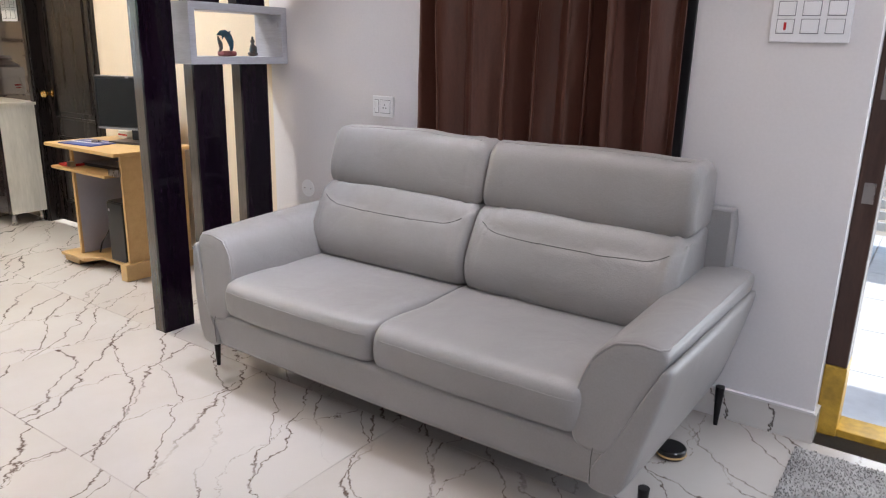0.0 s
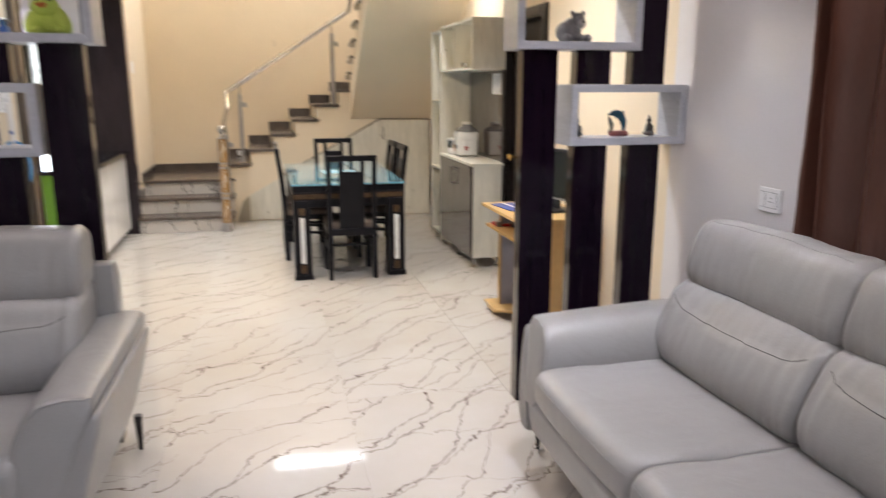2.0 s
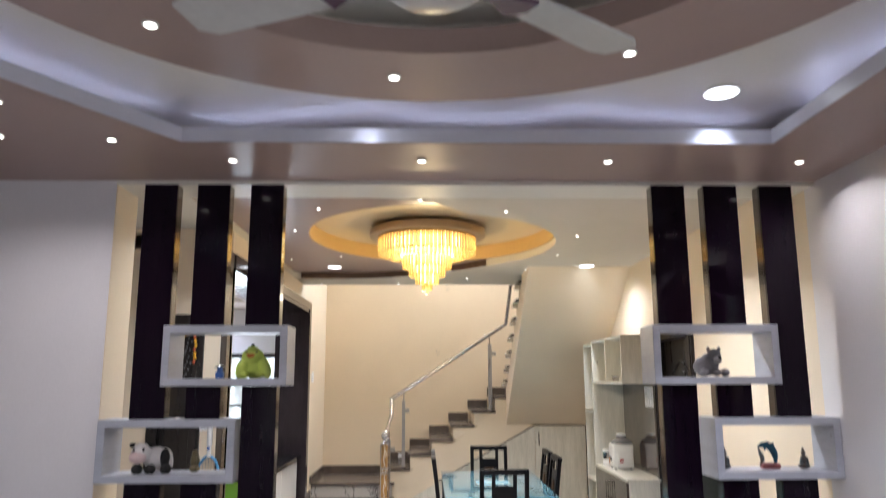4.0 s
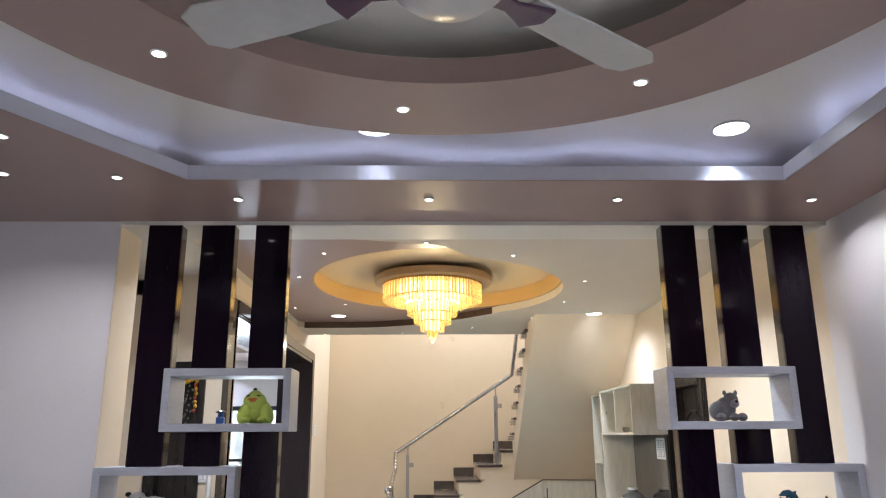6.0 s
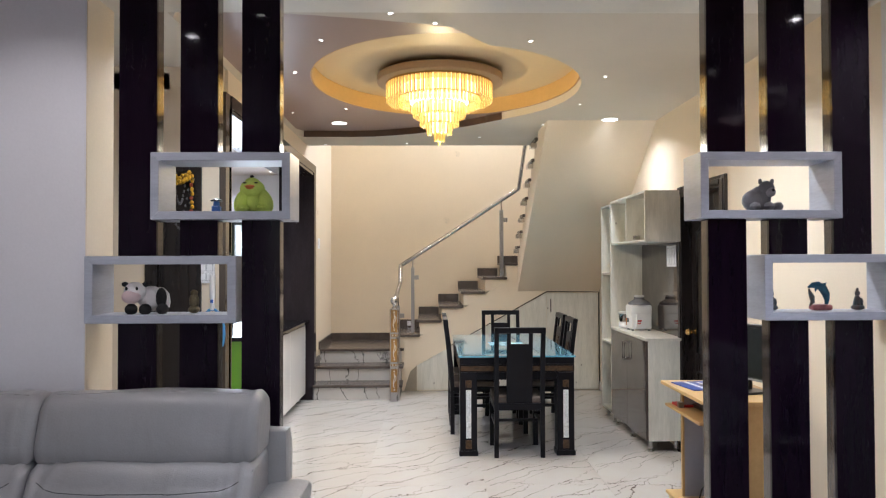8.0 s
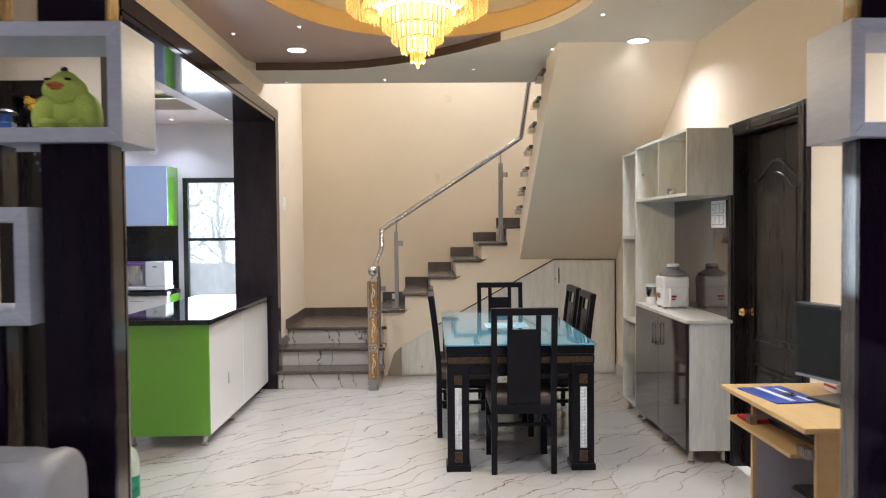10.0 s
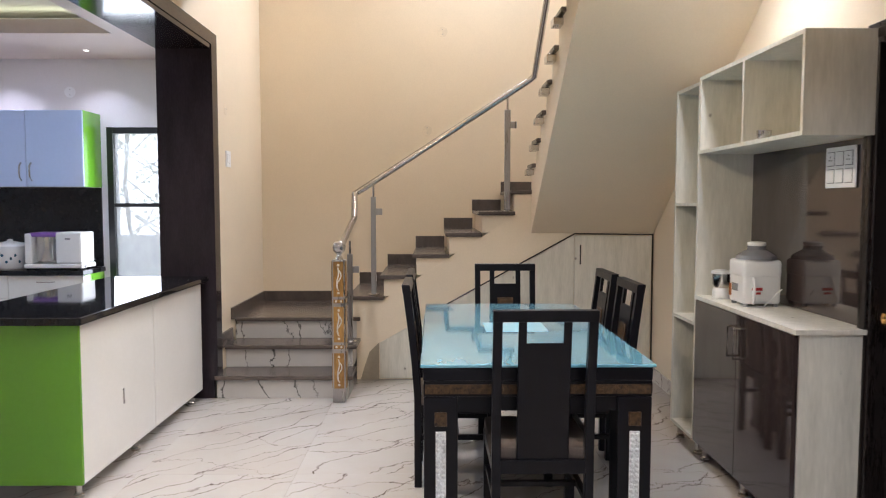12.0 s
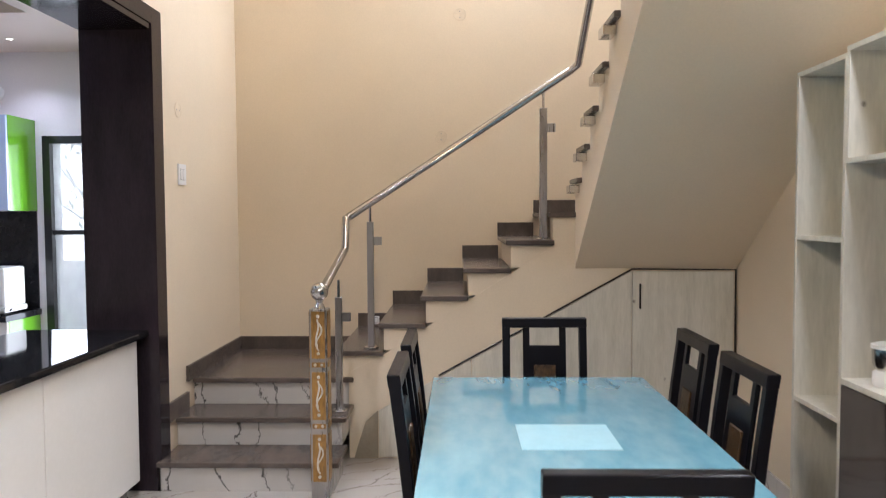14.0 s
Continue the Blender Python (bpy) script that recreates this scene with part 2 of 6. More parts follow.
def knotted(m, size, amount):
    """Adds sparse small dark knots to a laminate."""
    t = m.node_tree
    b = t.nodes["Principled BSDF"]
    old = b.inputs["Base Color"].links[0].from_socket
    mp = node(t, "Mapping", Scale=(1, 1, 0.75))
    t.links.new(node(t, "TexCoord").outputs["Object"], mp.inputs["Vector"])
    cell = node(t, "TexVoronoi", Scale=size, Randomness=1.0)
    t.links.new(mp.outputs["Vector"], cell.inputs["Vector"])
    rag = node(t, "TexNoise", Scale=90.0, Detail=3.0)
    far = node(t, "Math", op="MULTIPLY_ADD")
    far.inputs[1].default_value = 0.08
    t.links.new(rag.outputs["Fac"], far.inputs[0])
    t.links.new(cell.outputs["Distance"], far.inputs[2])
    dot = node(t, "MapRange")
    dot.inputs["From Min"].default_value, dot.inputs["From Max"].default_value = 0.07, 0.12
    dot.inputs["To Min"].default_value, dot.inputs["To Max"].default_value = amount, 0.0
    t.links.new(far.outputs[0], dot.inputs["Value"])
    mix = node(t, "MixRGB")
    mix.inputs["Color2"].default_value = (0.12, 0.10, 0.085, 1)
    t.links.new(dot.outputs["Result"], mix.inputs["Fac"])
    t.links.new(old, mix.inputs["Color1"])
    t.links.new(mix.outputs["Color"], b.inputs["Base Color"])


knotted(PALE_LAMINATE, 7.0, 0.75)
knotted(SHELF_WOOD, 6.0, 0.4)
LEATHER = surface("grey_leather", (0.315, 0.306, 0.306), 0.36, vary=0.05, coarse=2.6, fine=190, bump=0.12, crease=0.20, dark=(0.262, 0.250, 0.244))
SEAM = surface("dark_seam_thread", (0.10, 0.095, 0.095), 0.8)
BLACK_METAL = surface("black_metal", (0.02, 0.018, 0.02), 0.35, metal=0.6, bump=0)
CHROME = surface("polished_steel", (0.58, 0.56, 0.54), 0.17, metal=1.0, vary=0.04, bump=0)
STEEL = surface("brushed_steel", (0.42, 0.40, 0.39), 0.28, metal=1.0, vary=0.05, fine=80, bump=0.02, stretch=(1, 1, 0.1))
BLACK_WOOD = surface("black_stained_wood", (0.006, 0.006, 0.010), 0.30, vary=0.2, coarse=4, fine=60, bump=0.05, stretch=(6, 6, 0.8), dark=(0.005, 0.004, 0.005))
BLACK_WOOD.node_tree.nodes["Principled BSDF"].inputs["Specular IOR Level"].default_value = 0.22
DOOR_WOOD = surface("dark_brown_door_wood", (0.018, 0.013, 0.012), 0.28, vary=0.2, coarse=3, fine=50, bump=0.05, stretch=(6, 6, 0.6), dark=(0.007, 0.005, 0.005))
CARVED = surface("carved_bronze_band", (0.14, 0.075, 0.03), 0.35, metal=0.3, vary=0.3, coarse=55, fine=140, bump=0.6, dark=(0.004, 0.003, 0.003))
BRASS = surface("brass", (0.75, 0.52, 0.2), 0.2, metal=1.0, bump=0)
SEAT_CLOTH = surface("brown_seat_cloth", (0.11, 0.085, 0.07), 0.85, vary=0.12, fine=150, bump=0.2)
PLASTIC_WHITE = surface("white_plastic", (0.78, 0.77, 0.76), 0.35, vary=0.02, bump=0)
PLASTIC_BLACK = surface("black_plastic", (0.012, 0.012, 0.014), 0.3, vary=0.05, bump=0)
PLASTIC_GREY = surface("grey_plastic", (0.25, 0.25, 0.26), 0.4, vary=0.05, bump=0)
BEECH = surface("beech_laminate", (0.60, 0.40, 0.18), 0.38, vary=0.06, coarse=3, fine=20, bump=0.02, stretch=(1, 8, 8), dark=(0.50, 0.32, 0.13))
LIME = surface("lime_green_laminate", (0.13, 0.36, 0.02), 0.15, vary=0.02, coarse=1, bump=0, coat=0.5)
GLOSS_WHITE = surface("gloss_white_laminate", (0.80, 0.78, 0.75), 0.14, vary=0.015, bump=0, coat=0.4)
BLACK_GRANITE = surface("black_granite", (0.012, 0.012, 0.014), 0.05, vary=0.2, coarse=20, fine=150, bump=0)
CURTAIN = surface("brown_satin_curtain", (0.11, 0.045, 0.031), 0.40, vary=0.10, coarse=3, fine=120, bump=0.05, stretch=(1, 1, 0.3))
BLACK_GRANITE.node_tree.nodes["Principled BSDF"].inputs["Specular IOR Level"].default_value = 0.35
FABRIC_RUG = surface("grey_shag", (0.33, 0.315, 0.305), 0.95, vary=0.12, coarse=6, fine=90, bump=0.4)
# Cyan glass, with the blue of reflected sky mixed into its colour.
FROST = surface("blue_table_glass_with_sky_sheen", (0.22, 0.45, 0.56), 0.05, vary=0.16, coarse=2.2, fine=9, bump=0, coat=1.0, stretch=(1, 2.4, 1), dark=(0.11, 0.31, 0.43))
GLASS = glass("clear_glass", (0.97, 0.99, 0.98))
LED = glow("led_white", (0.95, 0.97, 1.0), 5.0)
COVE = glow("led_strip_violet", (0.62, 0.66, 1.0), 6.5)
# Bluish light falling on the cove lip is painted in as a lavender tint.
COVE_LIP = surface("blue_lit_gloss_paint", (0.62, 0.62, 0.70), 0.25, vary=0.02, bump=0.01, world_space=True)
COVE_WHITE = glow("led_strip_white", (0.95, 1.0, 0.75), 4.0)
CEILING_PINK = surface("pinkish_ceiling_paint", (0.62, 0.52, 0.48), 0.4, vary=0.02, bump=0.02, world_space=True)
SPOT_ON = glow("spot_bulb", (1.0, 0.93, 0.82), 10.0)
LAMP_CORE = glow("chandelier_bulb", (1.0, 0.90, 0.66), 1.9)


# ---- mesh helpers ----
def box(bm, x0, x1, y0, y1, z0, z1):
    vs = [bm.verts.new((x, y, z)) for x in (x0, x1) for y in (y0, y1) for z in (z0, z1)]
    for f in ((0, 1, 3, 2), (4, 6, 7, 5), (0, 4, 5, 1), (2, 3, 7, 6), (0, 2, 6, 4), (1, 5, 7, 3)):
        bm.faces.new([vs[i] for i in f])
    return vs


def block(x0, x1, y0, y1, z0, z1, r=0.0, seg=2):
    bm = bmesh.new()
    box(bm, x0, x1, y0, y1, z0, z1)
    if r:
        bmesh.ops.bevel(bm, geom=list(bm.edges), offset=r, segments=seg, affect="EDGES", profile=0.5)
    return bm


def prism(points, axis, a, b, r=0.0, seg=2):
    """A flat outline drawn through along an axis from a to b. Outline in the other two axes, in order."""
    bm = bmesh.new()
    put = {"x": lambda u, v, w: (w, u, v), "y": lambda u, v, w: (u, w, v), "z": lambda u, v, w: (u, v, w)}[axis]
    lo = [bm.verts.new(put(u, v, a)) for u, v in points]
    hi = [bm.verts.new(put(u, v, b)) for u, v in points]
    bm.faces.new(lo[::-1]), bm.faces.new(hi)
    n = len(points)
    for i in range(n):
        bm.faces.new((lo[i], lo[(i + 1) % n], hi[(i + 1) % n], hi[i]))
    bmesh.ops.recalc_face_normals(bm, faces=list(bm.faces))
    if r:
        bmesh.ops.bevel(bm, geom=list(bm.edges), offset=r, segments=seg, affect="EDGES", profile=0.5)
    return bm


def lathe(profile, n=24, at=(0, 0, 0), cap=True):
    """A turned shape from (radius, height) pairs."""
    bm = bmesh.new()
    rings = [[bm.verts.new((at[0] + r * math.cos(2 * math.pi * i / n), at[1] + r * math.sin(2 * math.pi * i / n), at[2] + z)) for i in range(n)] for r, z in profile]
    for a, b in zip(rings, rings[1:]):
        for i in range(n):
            bm.faces.new((a[i], a[(i + 1) % n], b[(i + 1) % n], b[i]))
    if cap:
        bm.faces.new(rings[0][::-1]), bm.faces.new(rings[-1])
    bmesh.ops.recalc_face_normals(bm, faces=list(bm.faces))
    return bm


def tube(points, r, n=10):
    """A round bar along a bent line, mitred at its bends."""
    bm = bmesh.new()
    pts = [Vector(p) for p in points]
    rings = []
    for i, p in enumerate(pts):
        a = (p - pts[i - 1]).normalized() if i else (pts[1] - p).normalized()
        b = (pts[i + 1] - p).normalized() if i + 1 < len(pts) else a
        d = (a + b).normalized()
        up = Vector((0, 0, 1)) if abs(d.z) < 0.9 else Vector((1, 0, 0))
        u = d.cross(up).normalized()
        v = d.cross(u).normalized()
        rings.append([bm.verts.new(p + r * (math.cos(2 * math.pi * k / n) * u + math.sin(2 * math.pi * k / n) * v)) for k in range(n)])
    for a, b in zip(rings, rings[1:]):
        for i in range(n):
            bm.faces.new((a[i], a[(i + 1) % n], b[(i + 1) % n], b[i]))
    bm.faces.new(rings[0][::-1]), bm.faces.new(rings[-1])
    bmesh.ops.recalc_face_normals(bm, faces=list(bm.faces))
    return bm


def blob(bm, centre, size, n=12, turn=None):
    """An egg-shaped lump, added to bm."""
    m = Matrix.Translation(centre) @ (turn or Matrix()) @ Matrix.Diagonal((*size, 1))
    bmesh.ops.create_uvsphere(bm, u_segments=n, v_segments=max(6, n * 2 // 3), radius=1.0, matrix=m)
    return bm


def merged(*meshes):
    out = bmesh.new()
    for bm in meshes:
        tmp = bpy.data.meshes.new("tmp")
        bm.to_mesh(tmp)
        bm.free()
        out.from_mesh(tmp)
        bpy.data.meshes.remove(tmp)
    return out


def finish(name, bm, material, smooth=False):
    bmesh.ops.recalc_face_normals(bm, faces=list(bm.faces))
    me = bpy.data.meshes.new(name)
    bm.to_mesh(me)
    bm.free()
    me.materials.append(material)
    for p in me.polygons:
        p.use_smooth = smooth
    if smooth:
        me.set_sharp_from_angle(angle=radians(40))
    return new(name, me)


def part(name, bm, material, parent, label="", smooth=False):
    ob = finish(name, bm, material, smooth)
    ob.parent = parent
    return tagged(ob, label)


def thing(name, label, category, at=(0, 0, 0), turn=0.0, group=""):
    ob = new(name)
    ob.empty_display_size = 0.1
    ob.matrix_basis = pose(*at, 0, 0, turn)
    return tagged(ob, label, category, group)


def solid(name, bm, material, label, category, group="", smooth=False):
    """A thing of one single mesh."""
    return tagged(finish(name, bm, material, smooth), label, category, group)


def setting(name, bm, material, label, category, smooth=False):
    return tagged(finish(name, bm, material, smooth), label, category, "", "structure")


def wall_with_holes(axis, at, thick, a, b, z0, z1, holes):
    """A wall along x or y, from a to b, pierced by holes (a, b, z0, z1)."""
    cuts = sorted({a, b, *[v for h in holes for v in h[:2]]})
    bm = bmesh.new()
    for u, v in zip(cuts, cuts[1:]):
        spans = [(z0, z1)]
        for h in holes:
            if h[0] <= u and v <= h[1]:
                spans = [s for lo, hi in spans for s in ((lo, h[2]), (h[3], hi)) if s[1] - s[0] > 1e-4]
        for lo, hi in spans:
            if axis == "x":
                box(bm, u, v, at, at + thick, lo, hi)
            else:
                box(bm, at, at + thick, u, v, lo, hi)
    bmesh.ops.remove_doubles(bm, verts=list(bm.verts), dist=1e-5)
    return bm


def sheet_with_oval(cx, cy, rx, ry, x0, x1, y0, y1, z0, z1, n=72):
    """A slab with an oval hole."""
    angles = {2 * math.pi * i / n for i in range(n)} | {math.atan2(y - cy, x - cx) % (2 * math.pi) for x in (x0, x1) for y in (y0, y1)}
    bm = bmesh.new()
    rows = []
    for a in sorted(angles):
        c, s = math.cos(a), math.sin(a)
        k = min(((x1 if c > 0 else x0) - cx) / c if abs(c) > 1e-9 else 1e9, ((y1 if s > 0 else y0) - cy) / s if abs(s) > 1e-9 else 1e9)
        e = 1 / math.hypot(c / rx, s / ry)
        rows.append([bm.verts.new((cx + q * c, cy + q * s, z)) for z in (z0, z1) for q in (e, k)])
    for p, q in zip(rows, rows[1:] + rows[:1]):
        bm.faces.new((p[0], p[1], q[1], q[0]))
        bm.faces.new((p[2], q[2], q[3], p[3]))
        bm.faces.new((p[0], q[0], q[2], p[2]))
        bm.faces.new((p[1], p[3], q[3], q[1]))
    bmesh.ops.recalc_face_normals(bm, faces=list(bm.faces))
    return bm


# ---- the shell ----
WALL_Y = 3.10      # wall behind the sofa, and on through the dining room
setting("wall_living_east", wall_with_holes("x", WALL_Y, 0.23, -2.86, 3.2, 0, 2.9, [(-0.13, 0.98, -1, 2.12), (-1.78, -0.755, 0.85, 2.25)]), WHITE_WALL, "smooth white-painted wall behind the sofa", "wall")
setting("wall_dining_east", wall_with_holes("x", WALL_Y, 0.23, -9.3, -2.86, 0, 5.2, [(-5.40, -4.49, -1, 2.055)]), CREAM_WALL, "cream-painted dining room wall", "wall")
# Unseen walls added to close the living room; the south opening lets daylight in.
setting("wall_living_west", block(-2.77, 3.2, -2.45, -2.22, 0, 2.9), WHITE_WALL, "plain white living room wall", "wall")
setting("wall_living_south", wall_with_holes("y", 3.2, 0.23, -2.45, 3.33, 0, 2.9, [(-0.8, 1.6, 0.9, 2.2)]), WHITE_WALL, "unseen white living room wall with an added window opening", "wall")
setting("wall_partition", block(-3.02, -2.77, -2.45, -0.275, 0, 2.62), WHITE_WALL, "white wall stub beside the open partition", "wall")
setting("wall_partition_end", block(-3.018, -2.772, -0.2745, -0.2705, 0, 2.599), CREAM_WALL, "cream painted end of the white wall stub", "wall")
setting("beam", block(-3.02, -2.765, -0.275, WALL_Y, 2.60, 2.9), CEILING_WHITE, "white beam above the partition columns", "beam")
setting("wall_pooja", wall_with_holes("y", -4.42, 0.14, -2.45, -0.16, 0, 2.7, [(-0.623, -0.277, -1, 2.11)]), CREAM_WALL, "cream wall with a dark doorway, switches and a hung racket", "wall")
setting("wall_kitchen", wall_with_holes("x", -0.48, 0.34, -9.07, -4.42, 0, 5.2, [(-7.62, -4.36, -1, 2.45)]), CREAM_WALL, "cream wall with the wide kitchen opening", "wall")
setting("wall_stair", wall_with_holes("y", -9.27, 0.20, -0.48, 3.33, 0, 5.2, [(1.05, 2.45, 3.56, 4.44)]), CREAM_WALL, "tall cream stairwell wall", "wall")
setting("wall_kitchen_north", wall_with_holes("y", -8.87, 0.20, -3.4, -0.48, 0, 2.75, [(-1.32, -0.56, 0.12, 2.0)]), WHITE_WALL, "white kitchen wall with a tall window", "wall")
# Two more unseen walls, added to close the kitchen and the passage.
setting("wall_kitchen_west", block(-8.87, -4.28, -3.6, -3.4, 0, 2.75), WHITE_WALL, "plain white kitchen wall", "wall")
setting("wall_pooja_back", block(-4.42, -2.77, -2.65, -2.45, 0, 2.75), CREAM_WALL, "plain cream side wall", "wall")
setting("wall_stairwell_upper", block(-7.29, -7.14, -0.14, 2.15, 2.885, 5.2), CREAM_WALL, "cream stairwell wall above the dining ceiling", "wall")
setting("ceiling_stairwell", block(-9.27, -5.0, -0.48, 3.33, 5.2, 5.35), CEILING_WHITE, "white stairwell ceiling", "ceiling")
setting("ceiling_kitchen_tray", block(-8.87, -4.28, -3.4, -0.48, 2.74, 2.84), CEILING_WHITE, "white kitchen tray ceiling", "ceiling")
setting("ceiling_passage", block(-4.42, -2.77, -2.65, -0.14, 2.70, 2.95), CEILING_WHITE, "white ceiling of the side passage", "ceiling")

# dining ceiling: white border, mauve shelf to one side, and a deeper oval recess
OX, OY, ORX, ORY = -4.93, 1.25, 1.13, 0.95


def shelf_reach(a):
    """How far the white border stands back from the middle of the oval, at an angle."""
    c, s = math.cos(a), math.sin(a)
    r = 1 / math.hypot(c / ORX, s / ORY)
    while r < 3.0:
        x, y = OX + (r + 0.01) * c, OY + (r + 0.01) * s
        far = -6.78 + 1.05 * max(0.0, (y - 0.36) / 1.55) ** 2
        near = -3.27 - 0.22 * max(0.0, y / 1.2) ** 1.5 - 1.1 * max(0.0, y - 1.25)
        if not (far < x < near and y < 2.08):
            break
        r += 0.01
    return r


def radial_sheet(reach, x0, x1, y0, y1, z0, z1, n=120):
    angles = {2 * math.pi * i / n for i in range(n)} | {math.atan2(y - OY, x - OX) % (2 * math.pi) for x in (x0, x1) for y in (y0, y1)}
    bm = bmesh.new()
    rows = []
    for a in sorted(angles):
        c, s = math.cos(a), math.sin(a)
        k = min(((x1 if c > 0 else x0) - OX) / c if abs(c) > 1e-9 else 1e9, ((y1 if s > 0 else y0) - OY) / s if abs(s) > 1e-9 else 1e9)
        e = min(reach(a), k - 0.001)
        rows.append([bm.verts.new((OX + q * c, OY + q * s, z)) for z in (z0, z1) for q in (e, k)])
    for p, q in zip(rows, rows[1:] + rows[:1]):
        bm.faces.new((p[0], p[1], q[1], q[0]))
        bm.faces.new((p[2], q[2], q[3], p[3]))
        bm.faces.new((p[0], q[0], q[2], p[2]))
        bm.faces.new((p[1], p[3], q[3], q[1]))
    bmesh.ops.recalc_face_normals(bm, faces=list(bm.faces))
    return bm


setting("ceiling_dining", radial_sheet(shelf_reach, -7.29, -3.02, -0.14, WALL_Y, 2.70, 2.759), CEILING_CREAM, "cream-white dining ceiling round a curved recess", "ceiling")
setting("ceiling_dining_shelf", sheet_with_oval(OX, OY, ORX, ORY, -7.29, -3.02, -0.14, WALL_Y, 2.76, 2.885), CEILING_BROWN, "mauve-brown painted upper ceiling shelf", "ceiling")
setting("ceiling_recess", block(-6.8, -3.4, 0.1, 2.4, 2.886, 2.95), RECESS_PAINT, "top of the oval ceiling recess", "ceiling")


def oval_band(cx, cy, rx, ry, z0, z1, a0, a1, width, n=60):
    bm = bmesh.new()
    rows = []
    for i in range(n + 1):
        a = a0 + (a1 - a0) * i / n
        w = width(i / n)
        c, s = math.cos(a), math.sin(a)
        rows.append([bm.verts.new((cx + (rx + d) * c, cy + (ry + d) * s, z)) for z in (z0, z1) for d in (0, w)])
    for p, q in zip(rows, rows[1:]):
        bm.faces.new((p[0], p[1], q[1], q[0]))
        bm.faces.new((p[2], q[2], q[3], p[3]))
        bm.faces.new((p[0], q[0], q[2], p[2]))
        bm.faces.new((p[1], p[3], q[3], q[1]))
    bmesh.ops.recalc_face_normals(bm, faces=list(bm.faces))
    return bm


setting("ceiling_recess_rim", oval_band(OX, OY, ORX - 0.012, ORY - 0.012, 2.763, 2.884, 0, 2 * math.pi, lambda k: 0.01), CEILING_GOLD, "ochre-painted rim of the oval recess", "ceiling", True)
setting("ceiling_boss", lathe([(0.455, 2.795), (0.463, 2.80), (0.463, 2.85), (0.455, 2.855), (0.33, 2.856), (0.33, 2.885)], 64, (-5.10, 1.215, 0)), CEILING_TAN, "round tan ceiling boss above the chandelier", "ceiling", True)



def shelf_edge():
    """The brown face of the step from the mauve shelf down to the cream ceiling."""
    bm = bmesh.new()
    last = None
    for k in range(241):
        a = 2 * math.pi * k / 240
        c, s = math.cos(a), math.sin(a)
        r = shelf_reach(a)
        if r < 1 / math.hypot(c / ORX, s / ORY) + 0.03 or not -0.13 < OY + r * s or c > 0:
            last = None
            continue
        row = [bm.verts.new((OX + (r - d) * c, OY + (r - d) * s, z)) for z in (2.699, 2.759) for d in (0.012, 0.003)]
        if last:
            p, q = last, row
            for f in ((p[0], p[1], q[1], q[0]), (p[2], q[2], q[3], p[3]), (p[0], q[0], q[2], p[2]), (p[1], p[3], q[3], q[1])):
                bm.faces.new(f)
        last = row
    return bm


setting("ceiling_shelf_edge", shelf_edge(), surface("dark_brown_ceiling_paint", (0.085, 0.052, 0.036), 0.35, vary=0.08, bump=0.02, world_space=True), "dark brown step edge of the curved dining ceiling", "ceiling")

# living ceiling: dropped border, cove tray and a round dropped ring
TRAY = [(-2.20, 0.22), (-2.20, 2.63), (1.55, 2.63), (1.55, -0.52), (-0.92, -0.52)]


def border_sheet(outer, inner, z0, z1):
    bm = bmesh.new()
    ring = []
    for z in (z0, z1):
        ring.append(([bm.verts.new((*p, z)) for p in outer], [bm.verts.new((*p, z)) for p in inner]))
    n = len(outer)
    for k, (o, i) in enumerate(ring):
        for a in range(n):
            bm.faces.new((o[a], o[(a + 1) % n], i[(a + 1) % n], i[a]))
    for side in (0, 1):
        lo, hi = ring[0][side], ring[1][side]
        for a in range(n):
            bm.faces.new((lo[a], lo[(a + 1) % n], hi[(a + 1) % n], hi[a]))
    bmesh.ops.recalc_face_normals(bm, faces=list(bm.faces))
    return bm


setting("ceiling_kitchen", border_sheet([(-8.87, -3.4), (-8.87, -0.48), (-4.28, -0.48), (-4.28, -3.4)], [(-7.75, -2.9), (-7.75, -0.86), (-4.9, -0.86), (-4.9, -2.9)], 2.56, 2.66), CEILING_PINK, "pinkish white dropped kitchen ceiling round a lit tray", "ceiling")
setting("ceiling_kitchen_drop", block(-6.9, -5.4, -2.3, -1.35, 2.62, 2.70), CEILING_PINK, "dropped panel in the kitchen tray", "ceiling")
setting("kitchen_led_strip", merged(block(-7.82, -7.78, -2.9, -0.86, 2.665, 2.668), block(-7.75, -4.9, -0.83, -0.79, 2.665, 2.668)), COVE_WHITE, "white LED strip in the kitchen cove", "light strip")
setting("ceiling_living_border", border_sheet([(-2.77, -2.22), (-2.77, WALL_Y), (3.2, WALL_Y), (3.2, -2.22), (0.2, -2.22)], TRAY, 2.62, 2.68), CEILING_BROWN, "mauve-brown dropped ceiling border with spotlights", "ceiling")
setting("ceiling_living_tray", block(-2.77, 3.2, -2.22, WALL_Y, 2.80, 2.9), CEILING_WHITE, "white tray ceiling of the living room", "ceiling")


def tray_sides():
    mid = Vector((-0.3, 1.1))
    for p, q in zip(TRAY, TRAY[1:] + TRAY[:1]):
        p, q = Vector(p), Vector(q)
        d = (q - p).normalized()
        out = Vector((d.y, -d.x))
        if (p + out - mid).length < (p - mid).length:
            out = -out
        yield p, q, d, out


